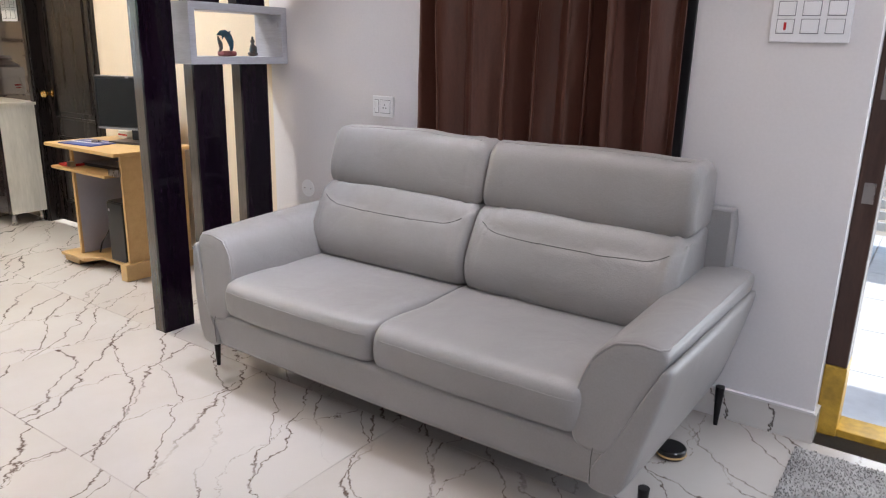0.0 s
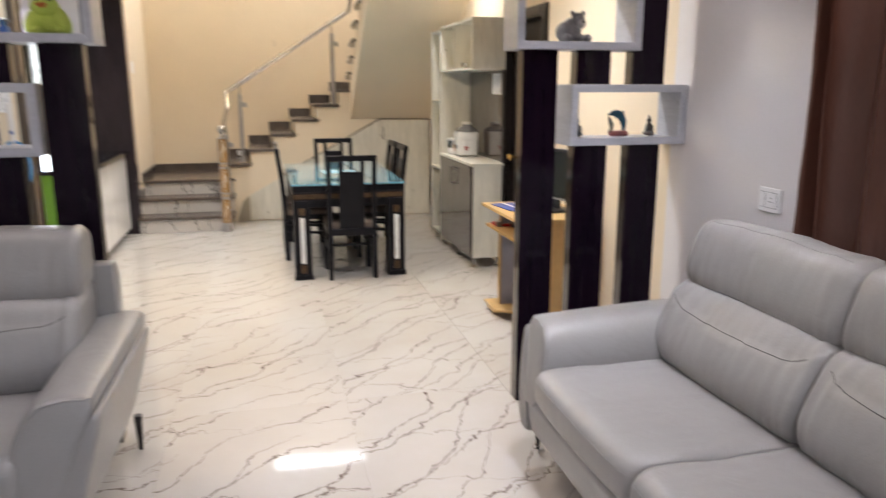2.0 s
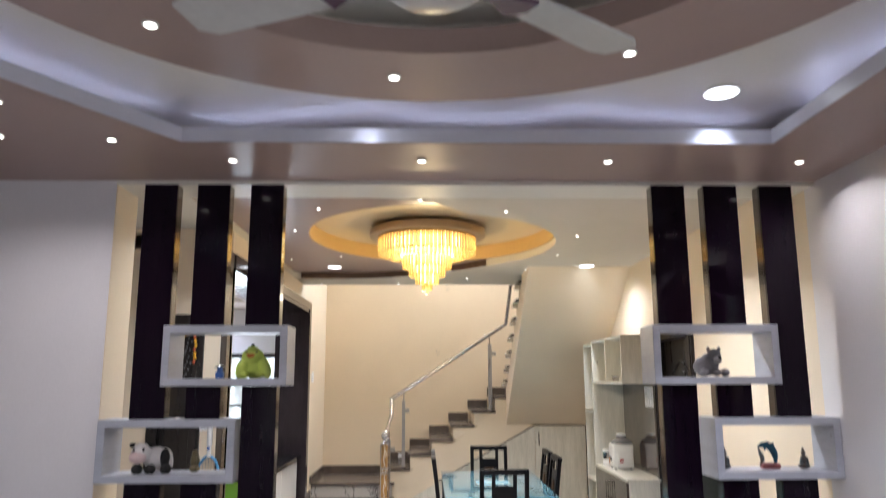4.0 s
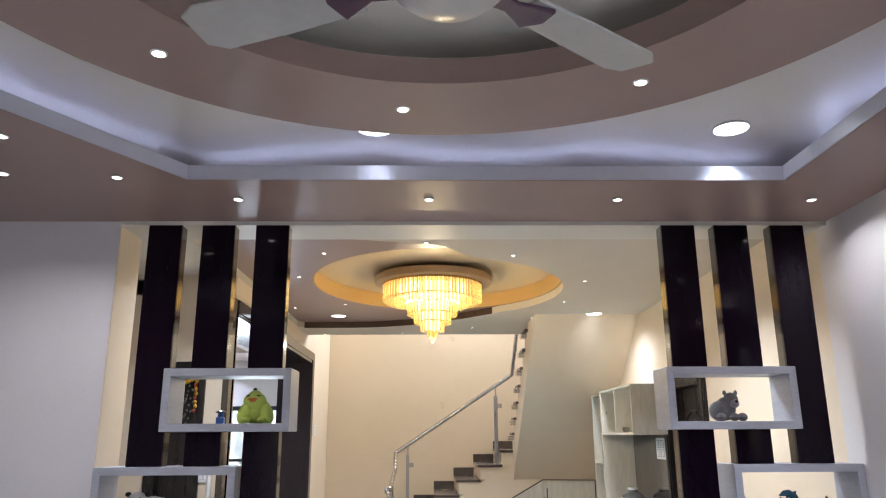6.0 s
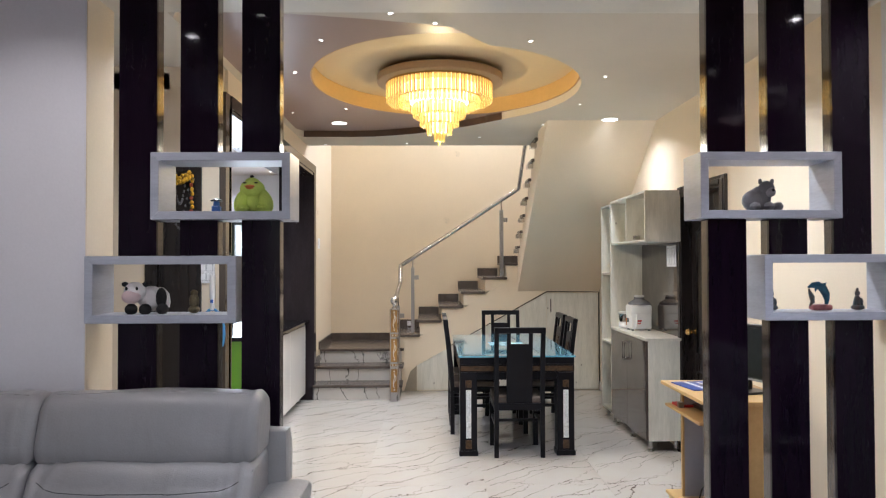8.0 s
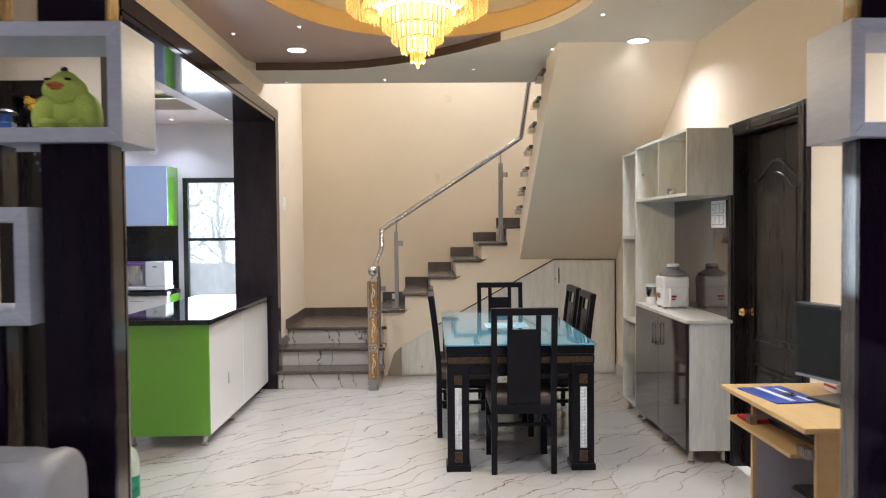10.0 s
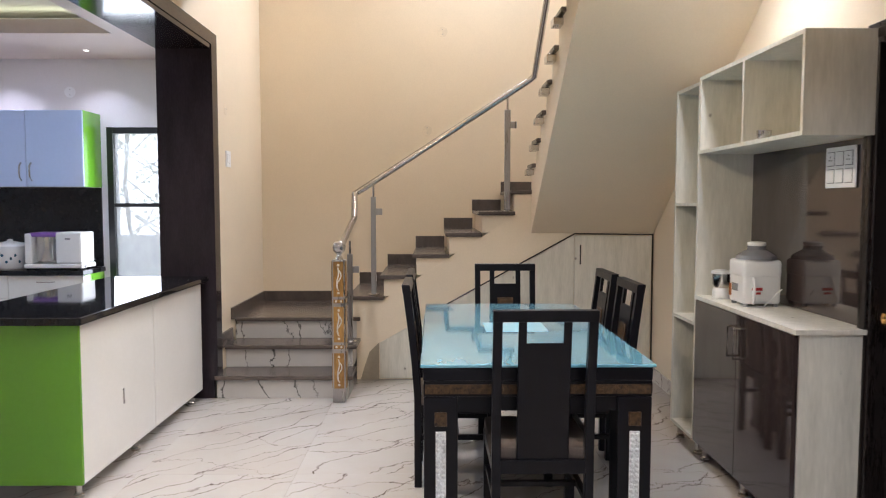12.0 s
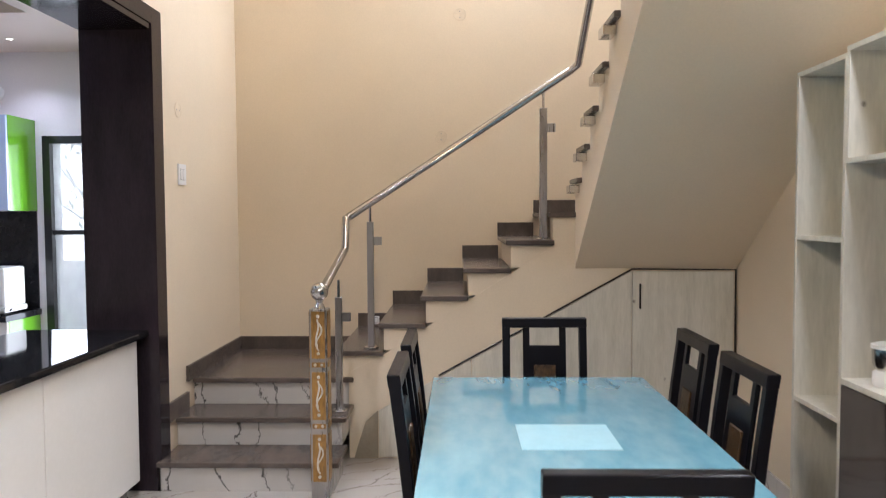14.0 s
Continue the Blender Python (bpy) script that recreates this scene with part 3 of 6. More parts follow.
def cove_strip():
    """A loosely laid strip that wanders to and fro behind the lip."""
    bm = bmesh.new()
    for p, q, d, out in tray_sides():
        n = max(8, int((q - p).length / 0.06))
        last = None
        for k in range(n + 1):
            c = p.lerp(q, k / n)
            sway = 0.13 + 0.055 * math.sin(6.1 * (c.x + c.y)) + 0.03 * math.sin(14.3 * (c.x - c.y))
            a = c + out * sway
            row = [bm.verts.new((v.x, v.y, 2.690)) for v in (a, a + out * 0.022)]
            if last:
                bm.faces.new((last[0], last[1], row[1], row[0]))
            last = row
    return bm


def cove_lip():
    c = Vector((sum(p[0] for p in TRAY) / 5, sum(p[1] for p in TRAY) / 5))
    inner = [tuple(c + (Vector(p) - c) * 0.996) for p in TRAY]
    outer = [tuple(c + (Vector(p) - c) * 0.9985) for p in TRAY]
    return border_sheet(outer, inner, 2.6215, 2.6815)


setting("cove_led_strip", cove_strip(), COVE, "violet-white LED strip hidden in the ceiling cove", "light strip")
setting("ceiling_cove_lip", cove_lip(), COVE_LIP, "glossy lip of the ceiling cove, coloured as if lit blue", "ceiling")
RING = (-0.55, 1.22)
setting("ceiling_living_ring", lathe([(0.83, 2.62), (1.2, 2.62), (1.2, 2.70), (0.83, 2.70), (0.83, 2.62)], 72, (*RING, 0), cap=False), CEILING_BROWN, "round mauve-brown ceiling ring", "ceiling", True)
setting("ceiling_living_inner_disc", lathe([(0.0, 2.745), (0.52, 2.745), (0.52, 2.80)], 48, (*RING, 0), cap=False), CEILING_BROWN, "round mauve-brown ceiling disc above the fan", "ceiling", True)
setting("ceiling_ring_hangers", lathe([(1.0, 2.70), (1.0, 2.80)], 48, (*RING, 0), cap=False), CEILING_WHITE, "white upstand above the ceiling ring", "ceiling", True)

# ---- stairs ----
RISE, X1 = 0.1635, -7.60
stairs = thing("staircase", "brown granite stair treads on veined marble risers, turning twice", "stairs")
for k in range(3):
    x0 = X1 - 0.27 * k
    part("riser", block(-9.07 if k == 2 else x0 - 0.30, x0, -0.138, 0.80, RISE * k, RISE * (k + 1) - 0.03), RISER, stairs, "white veined marble riser")
    back = -9.069 if k == 2 else x0 - 0.275
    part("tread", block(back, x0 + 0.03, -0.137, 0.83, RISE * (k + 1) - 0.03, RISE * (k + 1), 0.006), TREAD, stairs, "brown granite tread")
RUN = 0.253
for k in range(5):
    y0 = 0.80 + RUN * k - 0.04
    z = RISE * (k + 4)
    part("riser", block(-9.069, -8.135, y0, y0 + RUN, z - RISE, z - 0.03), CREAM_WALL, stairs, "cream painted stair body")
    part("tread", block(-9.069, -8.10, y0 - 0.03, y0 + RUN + 0.0, z - 0.03, z, 0.006), TREAD, stairs, "brown granite tread")
part("landing", block(-9.069, -8.10, 0.80 + RUN * 5 - 0.07, WALL_Y - 0.001, RISE * 9 - 0.03, RISE * 9, 0.006), TREAD, stairs, "brown granite landing")
# the wall under the second flight
setting("wall_under_stairs", prism([(0.801, 0), (3.099, 0), (3.099, 1.44), (2.02, 1.44), (2.02, 1.27), (1.0, 0.62), (0.801, 0.52)], "x", -8.25, -8.13), CREAM_WALL, "cream wall closing the side of the stairs", "wall")


def flight_up():
    """Third flight: a sloping slab with steps on top, rising back over the dining room."""
    slope = 0.72
    pts = [(-8.13, 1.14)]
    x, z = -8.13, RISE * 9
    top = [(x, z)]
    for k in range(9):
        z += RISE
        top.append((x, z))
        x += 0.235 if k < 8 else 0.335
        top.append((x, z))
    end = top[-1][0]
    pts.append((end, 1.14 + slope * (end + 8.13)))
    return prism(pts + top[::-1], "y", 2.15, WALL_Y - 0.001)


part("upper_flight", flight_up(), CREAM_WALL, stairs, "cream plastered sloping underside of the upper flight")
for k in range(8):
    x = -8.13 + 0.235 * k
    part("tread", block(x - 0.03, x + 0.235, 2.12, WALL_Y - 0.002, RISE * (10 + k), RISE * (10 + k) + 0.028, 0.006), TREAD, stairs, "brown granite tread")
    part("rail_bracket", block(x + 0.05, x + 0.16, 2.09, 2.149, RISE * (10 + k) - 0.055, RISE * (10 + k) - 0.01, 0.004), CHROME, stairs, "polished steel bracket")
# skirting that steps up the back wall
for k in range(5):
    y0 = 0.80 + RUN * k - 0.07
    z = RISE * (k + 4)
    part("skirting", block(-9.069, -9.052, y0, y0 + RUN + 0.004, z, z + 0.095), TREAD, stairs, "brown granite skirting piece")
part("skirting", block(-9.069, -9.052, -0.139, 0.73, RISE * 3, RISE * 3 + 0.09), TREAD, stairs, "brown granite skirting piece")
part("skirting", block(-9.069, -9.052, 2.0, 3.09, RISE * 9, RISE * 9 + 0.09), TREAD, stairs, "brown granite skirting piece")
part("skirting", block(-9.05, -8.02, -0.139, -0.122, RISE * 3, RISE * 3 + 0.09), TREAD, stairs, "brown granite skirting piece")
part("skirting", block(-8.02, -7.68, -0.139, -0.122, RISE * 2, RISE * 3 - 0.06), TREAD, stairs, "brown granite skirting piece")

rail = thing("stair_railing", "polished steel handrail on square steel posts", "railing")
part("handrail", tube([(-7.62, 0.755, 1.08), (-8.12, 0.79, 1.26), (-8.15, 0.79, 1.44), (-8.2, 0.80, 1.45), (-8.2, 2.13, 2.31), (-8.16, 2.17, 2.34), (-6.3, 2.17, 3.62)], 0.0235, 12), CHROME, rail, "polished steel handrail", True)
for x, y, z0, z1, w in ((-8.2, 0.93, RISE * 4, 1.42, 0.019), (-8.2, 1.97, RISE * 8, 2.09, 0.022), (-7.98, 0.77, RISE * 2, 0.99, 0.019)):
    post = part("post", block(x - w, x + w, y - w, y + w, z0, z1, 0.003), STEEL, rail, "square steel post")
    part("post_foot", lathe([(0.045, z0), (0.045, z0 + 0.008), (0.03, z0 + 0.014)], 16, (x, y, 0)), CHROME, post, "", True)
    part("post_pin", lathe([(0.008, z1 - 0.01), (0.008, z1 + 0.10)], 8, (x, y, 0)), CHROME, post, "", True)
    part("glass_clip", block(x - 0.012, x + 0.012, y + w, y + w + 0.05, z1 - 0.14, z1 - 0.09, 0.003), STEEL, post)
newel = thing("newel_post", "square steel newel post with golden inlaid panels", "newel post", (-7.52, 0.75, 0))
part("shaft", block(-0.045, 0.045, -0.045, 0.045, 0, 0.985, 0.004), STEEL, newel, "brushed steel shaft")
GOLD_INLAY = surface("golden_brown_inlay", (0.36, 0.19, 0.045), 0.3, vary=0.2, coarse=15, fine=60, bump=0.05, stretch=(1, 1, 0.3))
PEARL = surface("pearl_white_inlay", (0.7, 0.66, 0.58), 0.35, bump=0)
for z0, z1, m in ((0.10, 0.345, GOLD_INLAY), (0.375, 0.40, GOLD_INLAY), (0.42, 0.665, GOLD_INLAY), (0.69, 0.715, GOLD_INLAY), (0.735, 0.975, GOLD_INLAY)):
    pnl = part("panel", merged(block(0.044, 0.049, -0.034, 0.034, z0, z1), block(-0.034, 0.034, -0.049, -0.044, z0, z1), block(-0.034, 0.034, 0.044, 0.049, z0, z1)), m, newel, "golden brown panel")
    if z1 - z0 > 0.1:
        zc = (z0 + z1) / 2
        part("scroll", merged(*[tube([(0.05, s * 0.004 + 0.018 * math.sin(3.1 * (i / 8 - 0.5) * 2) * (0.6 + 0.25 * s), zc - 0.07 + 0.14 * i / 8 - 0.01 * s) for i in range(9)], 0.0045, 6) for s in (-1, 1)]), PEARL, pnl, "pearl scroll", True)
        part("stud", lathe([(0.009, 0), (0.006, 0.004)], 10), PEARL, pnl).matrix_basis = pose(0.049, 0, z0 + 0.025, 0, 90, 0)
        part("stud", lathe([(0.009, 0), (0.006, 0.004)], 10), PEARL, pnl).matrix_basis = pose(0.049, 0, z1 - 0.025, 0, 90, 0)
    else:
        for dy in (-0.017, 0.017):
            part("stud", lathe([(0.008, 0), (0.006, 0.004)], 10), PEARL, pnl).matrix_basis = pose(0.049, dy, (z0 + z1) / 2, 0, 90, 0)
part("neck", lathe([(0.03, 0.985), (0.024, 1.0), (0.016, 1.015), (0.022, 1.03)], 20), CHROME, newel, "steel neck", True)
part("ball", blob(bmesh.new(), (0, 0, 1.072), (0.046, 0.046, 0.046), 24), CHROME, newel, "mirror-bright steel ball", True)

# ---- partition columns and box shelves ----
CF, CB = -2.765, -2.842
spans = {"Lbox": (0.003, 0.571, 1.650, 1.925), "Lbox2": (-0.262, 0.350, 1.228, 1.502), "Rbox": (2.258, 2.848, 1.650, 1.925), "Rbox2": (2.520, 3.098, 1.228, 1.500)}


def column(y0, y1, *boxes):
    """A strip from floor to beam, cut away where a box shelf passes through it."""
    c = (y0 + y1) / 2
    col = thing("partition_column", "dark polished marble column strip with brown sides", "column", (CF, c, 0), 0, "partition columns")
    pieces, lo = [], 0.0
    for a0, a1, b0, b1 in sorted(boxes, key=lambda s: s[2]):
        pieces.append((y0, y1, lo, b0 - 0.001))
        if a0 - y0 > 0.01:
            pieces.append((y0, a0 - 0.001, b0 - 0.001, b1 + 0.001))
        if y1 - a1 > 0.01:
            pieces.append((a1 + 0.001, y1, b0 - 0.001, b1 + 0.001))
        lo = b1 + 0.001
    pieces.append((y0, y1, lo, 2.60))
    for p, q, a, b in pieces:
        part("front_slab", block(-0.016, 0, p - c, q - c, a, b), DARK_MARBLE, col)
        part("core", block(CB - CF, -0.0165, p - c + 0.001, q - c - 0.001, a, b), BROWN_EDGE, col, "brown polished side cladding")


column(-0.137, 0.018, spans["Lbox"], spans["Lbox2"])
column(0.114, 0.268, spans["Lbox"], spans["Lbox2"])
column(0.367, 0.523, spans["Lbox"])
column(2.298, 2.458, spans["Rbox"])
column(2.553, 2.714, spans["Rbox"], spans["Rbox2"])
column(2.826, 2.985, spans["Rbox"], spans["Rbox2"])


def box_shelf(y0, y1, z0, z1):
    f, b, t = -2.735, -2.935, 0.034
    ob = thing("box_shelf", "open pale grey box shelf across dark columns", "shelf", (f, (y0 + y1) / 2, z0), 0, "box shelves")
    w, h, d = (y1 - y0) / 2, z1 - z0, f - b
    part("bottom_board", prism([(-w, 0), (w, 0), (w - t, t), (-w + t, t)], "x", -d, 0, 0.0015, 1), SHELF_WOOD, ob)
    part("top_board", prism([(-w, h), (w, h), (w - t, h - t), (-w + t, h - t)], "x", -d, 0, 0.0015, 1), SHELF_WOOD, ob)
    part("side_board", prism([(-w, 0), (-w, h), (-w + t, h - t), (-w + t, t)], "x", -d, 0, 0.0015, 1), SHELF_WOOD, ob)
    part("side_board", prism([(w, 0), (w, h), (w - t, h - t), (w - t, t)], "x", -d, 0, 0.0015, 1), SHELF_WOOD, ob)
    return ob


for s in spans.values():
    box_shelf(*s)


# ---- sofas ----
def padded(profile, x0, x1, r, lines=44, wrinkle=0.004, seed=0.0, dent=None):
    """A stuffed leather body: a rounded (y, z) outline drawn out along x, softened at both ends, with fine wrinkles."""
    cy = sum(p[0] for p in profile) / len(profile)
    cz = sum(p[1] for p in profile) / len(profile)
    pts = []
    n = len(profile)
    for i in range(n):
        a, b, c, d = (Vector(profile[(i + k) % n]) for k in (-1, 0, 1, 2))
        for k in range(5):
            u = k / 5
            pts.append(0.5 * (2 * b + (c - a) * u + (2 * a - 5 * b + 4 * c - d) * u * u + (3 * b - a - 3 * c + d) * u ** 3))
    bm = bmesh.new()
    rings = []
    stops = [r * (1 - math.cos(math.pi / 2 * k / 6)) for k in range(6)]
    width = x1 - x0
    xs = [x0 + s for s in stops] + [x0 + r + (width - 2 * r) * k / lines for k in range(lines + 1)] + [x1 - s for s in stops[::-1]]
    for x in xs:
        e = min(x - x0, x1 - x)
        pull = 0.0 if e >= r else r * (1 - math.sqrt(max(0.0, 1 - (1 - e / r) ** 2)))
        bow = 4 * (x - x0) * (x1 - x) / width ** 2
        ring = []
        for p in pts:
            d = Vector((p.x - cy, p.y - cz))
            far = max(d.length, 1e-6)
            q = Vector((p.x, p.y)) - d / far * pull * 0.85 + d / far * 0.010 * (bow - 0.7)
            near_end = max(0.0, 1 - e / 0.16)
            w = wrinkle * noise.noise(Vector((x * 6 + seed, q.x * 5, q.y * 5))) + wrinkle * (0.25 + 1.3 * near_end) * noise.noise(Vector((x * 34 + seed, q.x * 7, q.y * 6)))
            if dent:
                w += dent(x, q.x, q.y)
            q += d / far * w
            ring.append(bm.verts.new((x, q.x, q.y)))
        rings.append(ring)
    m = len(pts)
    for a, b in zip(rings, rings[1:]):
        for i in range(m):
            bm.faces.new((a[i], a[(i + 1) % m], b[(i + 1) % m], b[i]))
    bm.faces.new(rings[0][::-1]), bm.faces.new(rings[-1])
    bmesh.ops.recalc_face_normals(bm, faces=list(bm.faces))
    return bm


def moved(bm, m):
    bmesh.ops.transform(bm, matrix=m, verts=list(bm.verts))
    return bm


def cushion(sx, sy, sz, r, puff=(0.0, 0.0, 0.0), cuts=9):
    bm = bmesh.new()
    bmesh.ops.create_cube(bm, size=2.0)
    bmesh.ops.subdivide_edges(bm, edges=list(bm.edges), cuts=cuts, use_grid_fill=True)
    half = Vector((sx / 2, sy / 2, sz / 2))
    for v in bm.verts:
        c = [math.copysign(abs(x) ** 0.72, x) for x in v.co]
        p = Vector((c[0] * half.x, c[1] * half.y, c[2] * half.z))
        q = Vector([max(-h + r, min(h - r, a)) for a, h in zip(p, half)])
        d = p - q
        if d.length > 1e-6:
            p = q + d.normalized() * min(r, d.length) if sum(abs(a) > 1e-6 for a in d) == 1 else q + d.normalized() * r
        for i in range(3):
            j, k = (i + 1) % 3, (i + 2) % 3
            p[i] += puff[i] * c[i] * (1 - c[j] ** 2) * (1 - c[k] ** 2)
        crease = 0.006 * noise.noise(Vector((p.x * 9, p.y * 9, p.z * 9)))
        v.co = p * (1 + crease)
    return bm


def on_surface(bm, line, way):
    """Points of a line laid onto a mesh along a direction."""
    from mathutils.bvhtree import BVHTree
    tree = BVHTree.FromBMesh(bm)
    out = []
    for p in line:
        hit = tree.ray_cast(Vector(p), Vector(way))[0]
        if hit is not None:
            out.append(hit - Vector(way) * 0.0004)
    return out


def soft(ob, levels=2):
    m = ob.modifiers.new("smooth", "SUBSURF")
    m.levels = m.render_levels = levels
    return ob


def swept(rows, side, lean):
    """Sections (x, z) set one behind another along y; the front ones lean back as they rise."""
    bm = bmesh.new()
    rings = [[bm.verts.new((side * x, y + (lean * max(0.0, z - 0.28) if y < -0.8 else 0.0), z)) for x, z in sec] for y, sec in rows]
    n = len(rings[0])
    for a, b in zip(rings, rings[1:]):
        for i in range(n):
            bm.faces.new((a[i], a[(i + 1) % n], b[(i + 1) % n], b[i]))
    bm.faces.new(rings[0]), bm.faces.new(rings[-1])
    bmesh.ops.recalc_face_normals(bm, faces=list(bm.faces))
    return bm


def arm(side):
    """The padded arm: broad and flat on top, curving down to the seat on its inner side."""
    rows = []
    for y, o, top, k in ((-0.03, 0.985, 0.612, 0.012), (-0.045, 0.988, 0.625, 0.0), (-0.30, 0.982, 0.622, 0.0), (-0.60, 0.972, 0.612, 0.0), (-0.90, 0.962, 0.602, 0.0), (-0.938, 0.960, 0.599, 0.002), (-0.952, 0.952, 0.588, 0.012)):
        rows.append((y, [(0.735 + k, 0.27), (0.716 + k, 0.33), (0.718 + k, 0.43), (0.742 + k, 0.52), (0.79 + k, top - 0.025), (0.85, top - 0.004), (0.92, top - 0.003), (o - 0.012, top - 0.012), (o, top - 0.026), (o - 0.004, 0.535), (o - 0.06, 0.40), (o - 0.105, 0.29), (o - 0.125, 0.27)]))
    return swept(rows, side, 0.22)


def shell(side):
    """The outer leather panel of the arm, standing a little proud of the pad."""
    rows = []
    for y, o, k in ((-0.02, 0.995, 0.012), (-0.035, 1.0, 0.0), (-0.45, 0.993, 0.0), (-0.90, 0.983, 0.0), (-0.938, 0.980, 0.002), (-0.95, 0.970, 0.012)):
        rows.append((y, [(o - 0.035 + k, 0.528), (o - 0.022, 0.548 - k), (o - 0.008, 0.548 - k), (o - k * 0.3, 0.535), (o - 0.010, 0.48), (o - 0.044, 0.34), (o - 0.078, 0.21), (o - 0.096, 0.165), (o - 0.12, 0.15 + k), (o - 0.19, 0.15 + k), (o - 0.192 + k, 0.20), (o - 0.165 + k, 0.262), (o - 0.125 + k, 0.32), (o - 0.075 + k, 0.44)]))
    return swept(rows, side, 0.17)


def hugging(ob, line, side):
    """The line, drawn closely along the skin of a smoothed part."""
    from mathutils.bvhtree import BVHTree
    tree = BVHTree.FromObject(ob, bpy.context.evaluated_depsgraph_get())
    out = []
    for p, q in zip(line, line[1:]):
        for k in range(6):
            c = Vector(p).lerp(Vector(q), k / 6)
            c.x *= side
            spot_at, normal, _, _ = tree.find_nearest(c)
            out.append(spot_at + normal * 0.0006)
    return out


HEAD = [(-0.280, 0.735), (-0.304, 0.752), (-0.310, 0.80), (-0.297, 0.875), (-0.270, 0.952), (-0.232, 0.986), (-0.165, 0.990), (-0.09, 0.975), (-0.05, 0.94), (-0.04, 0.84), (-0.045, 0.75), (-0.14, 0.733)]
LOWER = [(-0.395, 0.430), (-0.434, 0.475), (-0.440, 0.54), (-0.415, 0.615), (-0.374, 0.690), (-0.338, 0.738), (-0.29, 0.762), (-0.16, 0.766), (-0.06, 0.750), (-0.045, 0.66), (-0.06, 0.54), (-0.12, 0.44), (-0.26, 0.415)]
SEAT = [(-0.945, 0.312), (-0.955, 0.36), (-0.948, 0.408), (-0.918, 0.438), (-0.86, 0.448), (-0.70, 0.452), (-0.52, 0.447), (-0.33, 0.438), (-0.30, 0.40), (-0.30, 0.33), (-0.34, 0.303), (-0.60, 0.300), (-0.90, 0.301)]


def yoke(x, x0, x1):
    """Height of the stitched line across a back cushion."""
    e = min(x - x0, x1 - x)
    return 0.672 + 0.062 * max(0.0, 1 - e / 0.13) ** 2 - 0.010 * math.sin(math.pi * (x - x0) / (x1 - x0))


def sofa(at, turn, label):
    s = thing("sofa", label, "sofa", at, turn, "living room sofas")
    base = [(-0.925, 0.16), (-0.940, 0.20), (-0.942, 0.26), (-0.932, 0.296), (-0.85, 0.300), (-0.40, 0.300), (-0.06, 0.295), (-0.045, 0.22), (-0.06, 0.155), (-0.40, 0.15), (-0.86, 0.15)]
    ob = part("base", padded(base, -0.86, 0.86, 0.02, 30, 0.002), LEATHER, s, "", True)
    for x in (-0.80, 0.80):
        part("seam", tube([(x, -0.9445, 0.175), (x, -0.9475, 0.215), (x, -0.9485, 0.26), (x, -0.942, 0.285)], 0.0014, 5), SEAM, ob)
    part("back_frame", cushion(1.80, 0.11, 0.66, 0.028, (0, 0.006, 0), 7), LEATHER, s, "", True).matrix_basis = pose(0.0, -0.06, 0.492, -1)
    for side in (-1, 1):
        x0, x1 = (-0.752, -0.003) if side < 0 else (0.003, 0.752)
        seat = padded(SEAT, x0, x1, 0.042, 44, 0.0035, 3.7 * side)
        lines = on_surface(seat, [(x0 + 0.02 + (x1 - x0 - 0.04) * k / 44, -1.3, 0.402) for k in range(45)], (0, 1, 0))
        ob = part("seat_cushion", seat, LEATHER, s, "", True)
        part("seam", tube(lines, 0.0016, 5), LEATHER, ob, "fine stitched seam")
        x0, x1 = (-0.790, 0.012) if side < 0 else (0.015, 0.822)
        low = padded(LOWER, x0, x1, 0.040, 66, 0.0065, 9.1 * side, lambda x, y, z: -0.007 if y < -0.2 and z > yoke(x, x0, x1) else 0.0)
        steps = [x0 + 0.045 + (x1 - x0 - 0.09) * k / 60 for k in range(61)]
        pts = on_surface(low, [(x, -1.0, yoke(x, x0, x1)) for x in steps], (0, 1, 0))
        ob = part("back_cushion", low, LEATHER, s, "", True)
        part("seam", tube(pts, 0.0019, 5), SEAM, ob, "dark piped seam")
        head = padded(HEAD, x0 - 0.002, x1 + 0.002, 0.042, 56, 0.0065, 5.3 * side)
        top = on_surface(head, [(x0 + 0.05 + (x1 - x0 - 0.10) * k / 40, -0.225, 1.3) for k in range(41)], (0, 0, -1))
        ob = part("headrest", head, LEATHER, s, "", True)
        part("seam", tube(top, 0.0016, 5), LEATHER, ob, "fine raised seam")
    for side in (-1, 1):
        ob = soft(part("armrest", arm(side), LEATHER, s, "", True))
        edge = ((0.72, -0.945, 0.31), (0.718, -0.94, 0.40), (0.735, -0.92, 0.48), (0.765, -0.90, 0.545), (0.81, -0.885, 0.58), (0.88, -0.88, 0.592), (0.935, -0.88, 0.588), (0.955, -0.86, 0.590), (0.965, -0.60, 0.598), (0.975, -0.30, 0.606), (0.98, -0.06, 0.61))
        part("piping", tube(hugging(ob, edge, side), 0.0036, 6), LEATHER, ob, "leather piping", True)
        part("stitching", tube([p + Vector((-0.010 * side, 0.004, -0.003)) for p in hugging(ob, edge[6:], side)], 0.0014, 5), SEAM, ob)
        soft(part("arm_shell", shell(side), LEATHER, s, "outer leather panel of the arm", True))
    for x in (-0.945, 0.93):
        for y in (-0.84, -0.05):
            part("leg", lathe([(0.008, 0.0), (0.014, 0.10), (0.017, 0.155)], 12, (x * 0.99, y, 0)), BLACK_METAL, s, "slim tapered black metal leg", True)
    return s


sofa((-1.355, 3.07, 0), 0, "grey leather two-seat sofa against the curtained wall")
sofa((-2.735, -0.315, 0), 90, "grey leather two-seat sofa backing the partition columns")


# ---- dining table and chairs ----
CRYSTAL = surface("white_crystal_inset", (0.82, 0.83, 0.84), 0.15, vary=0.1, coarse=60, fine=120, bump=0.6)
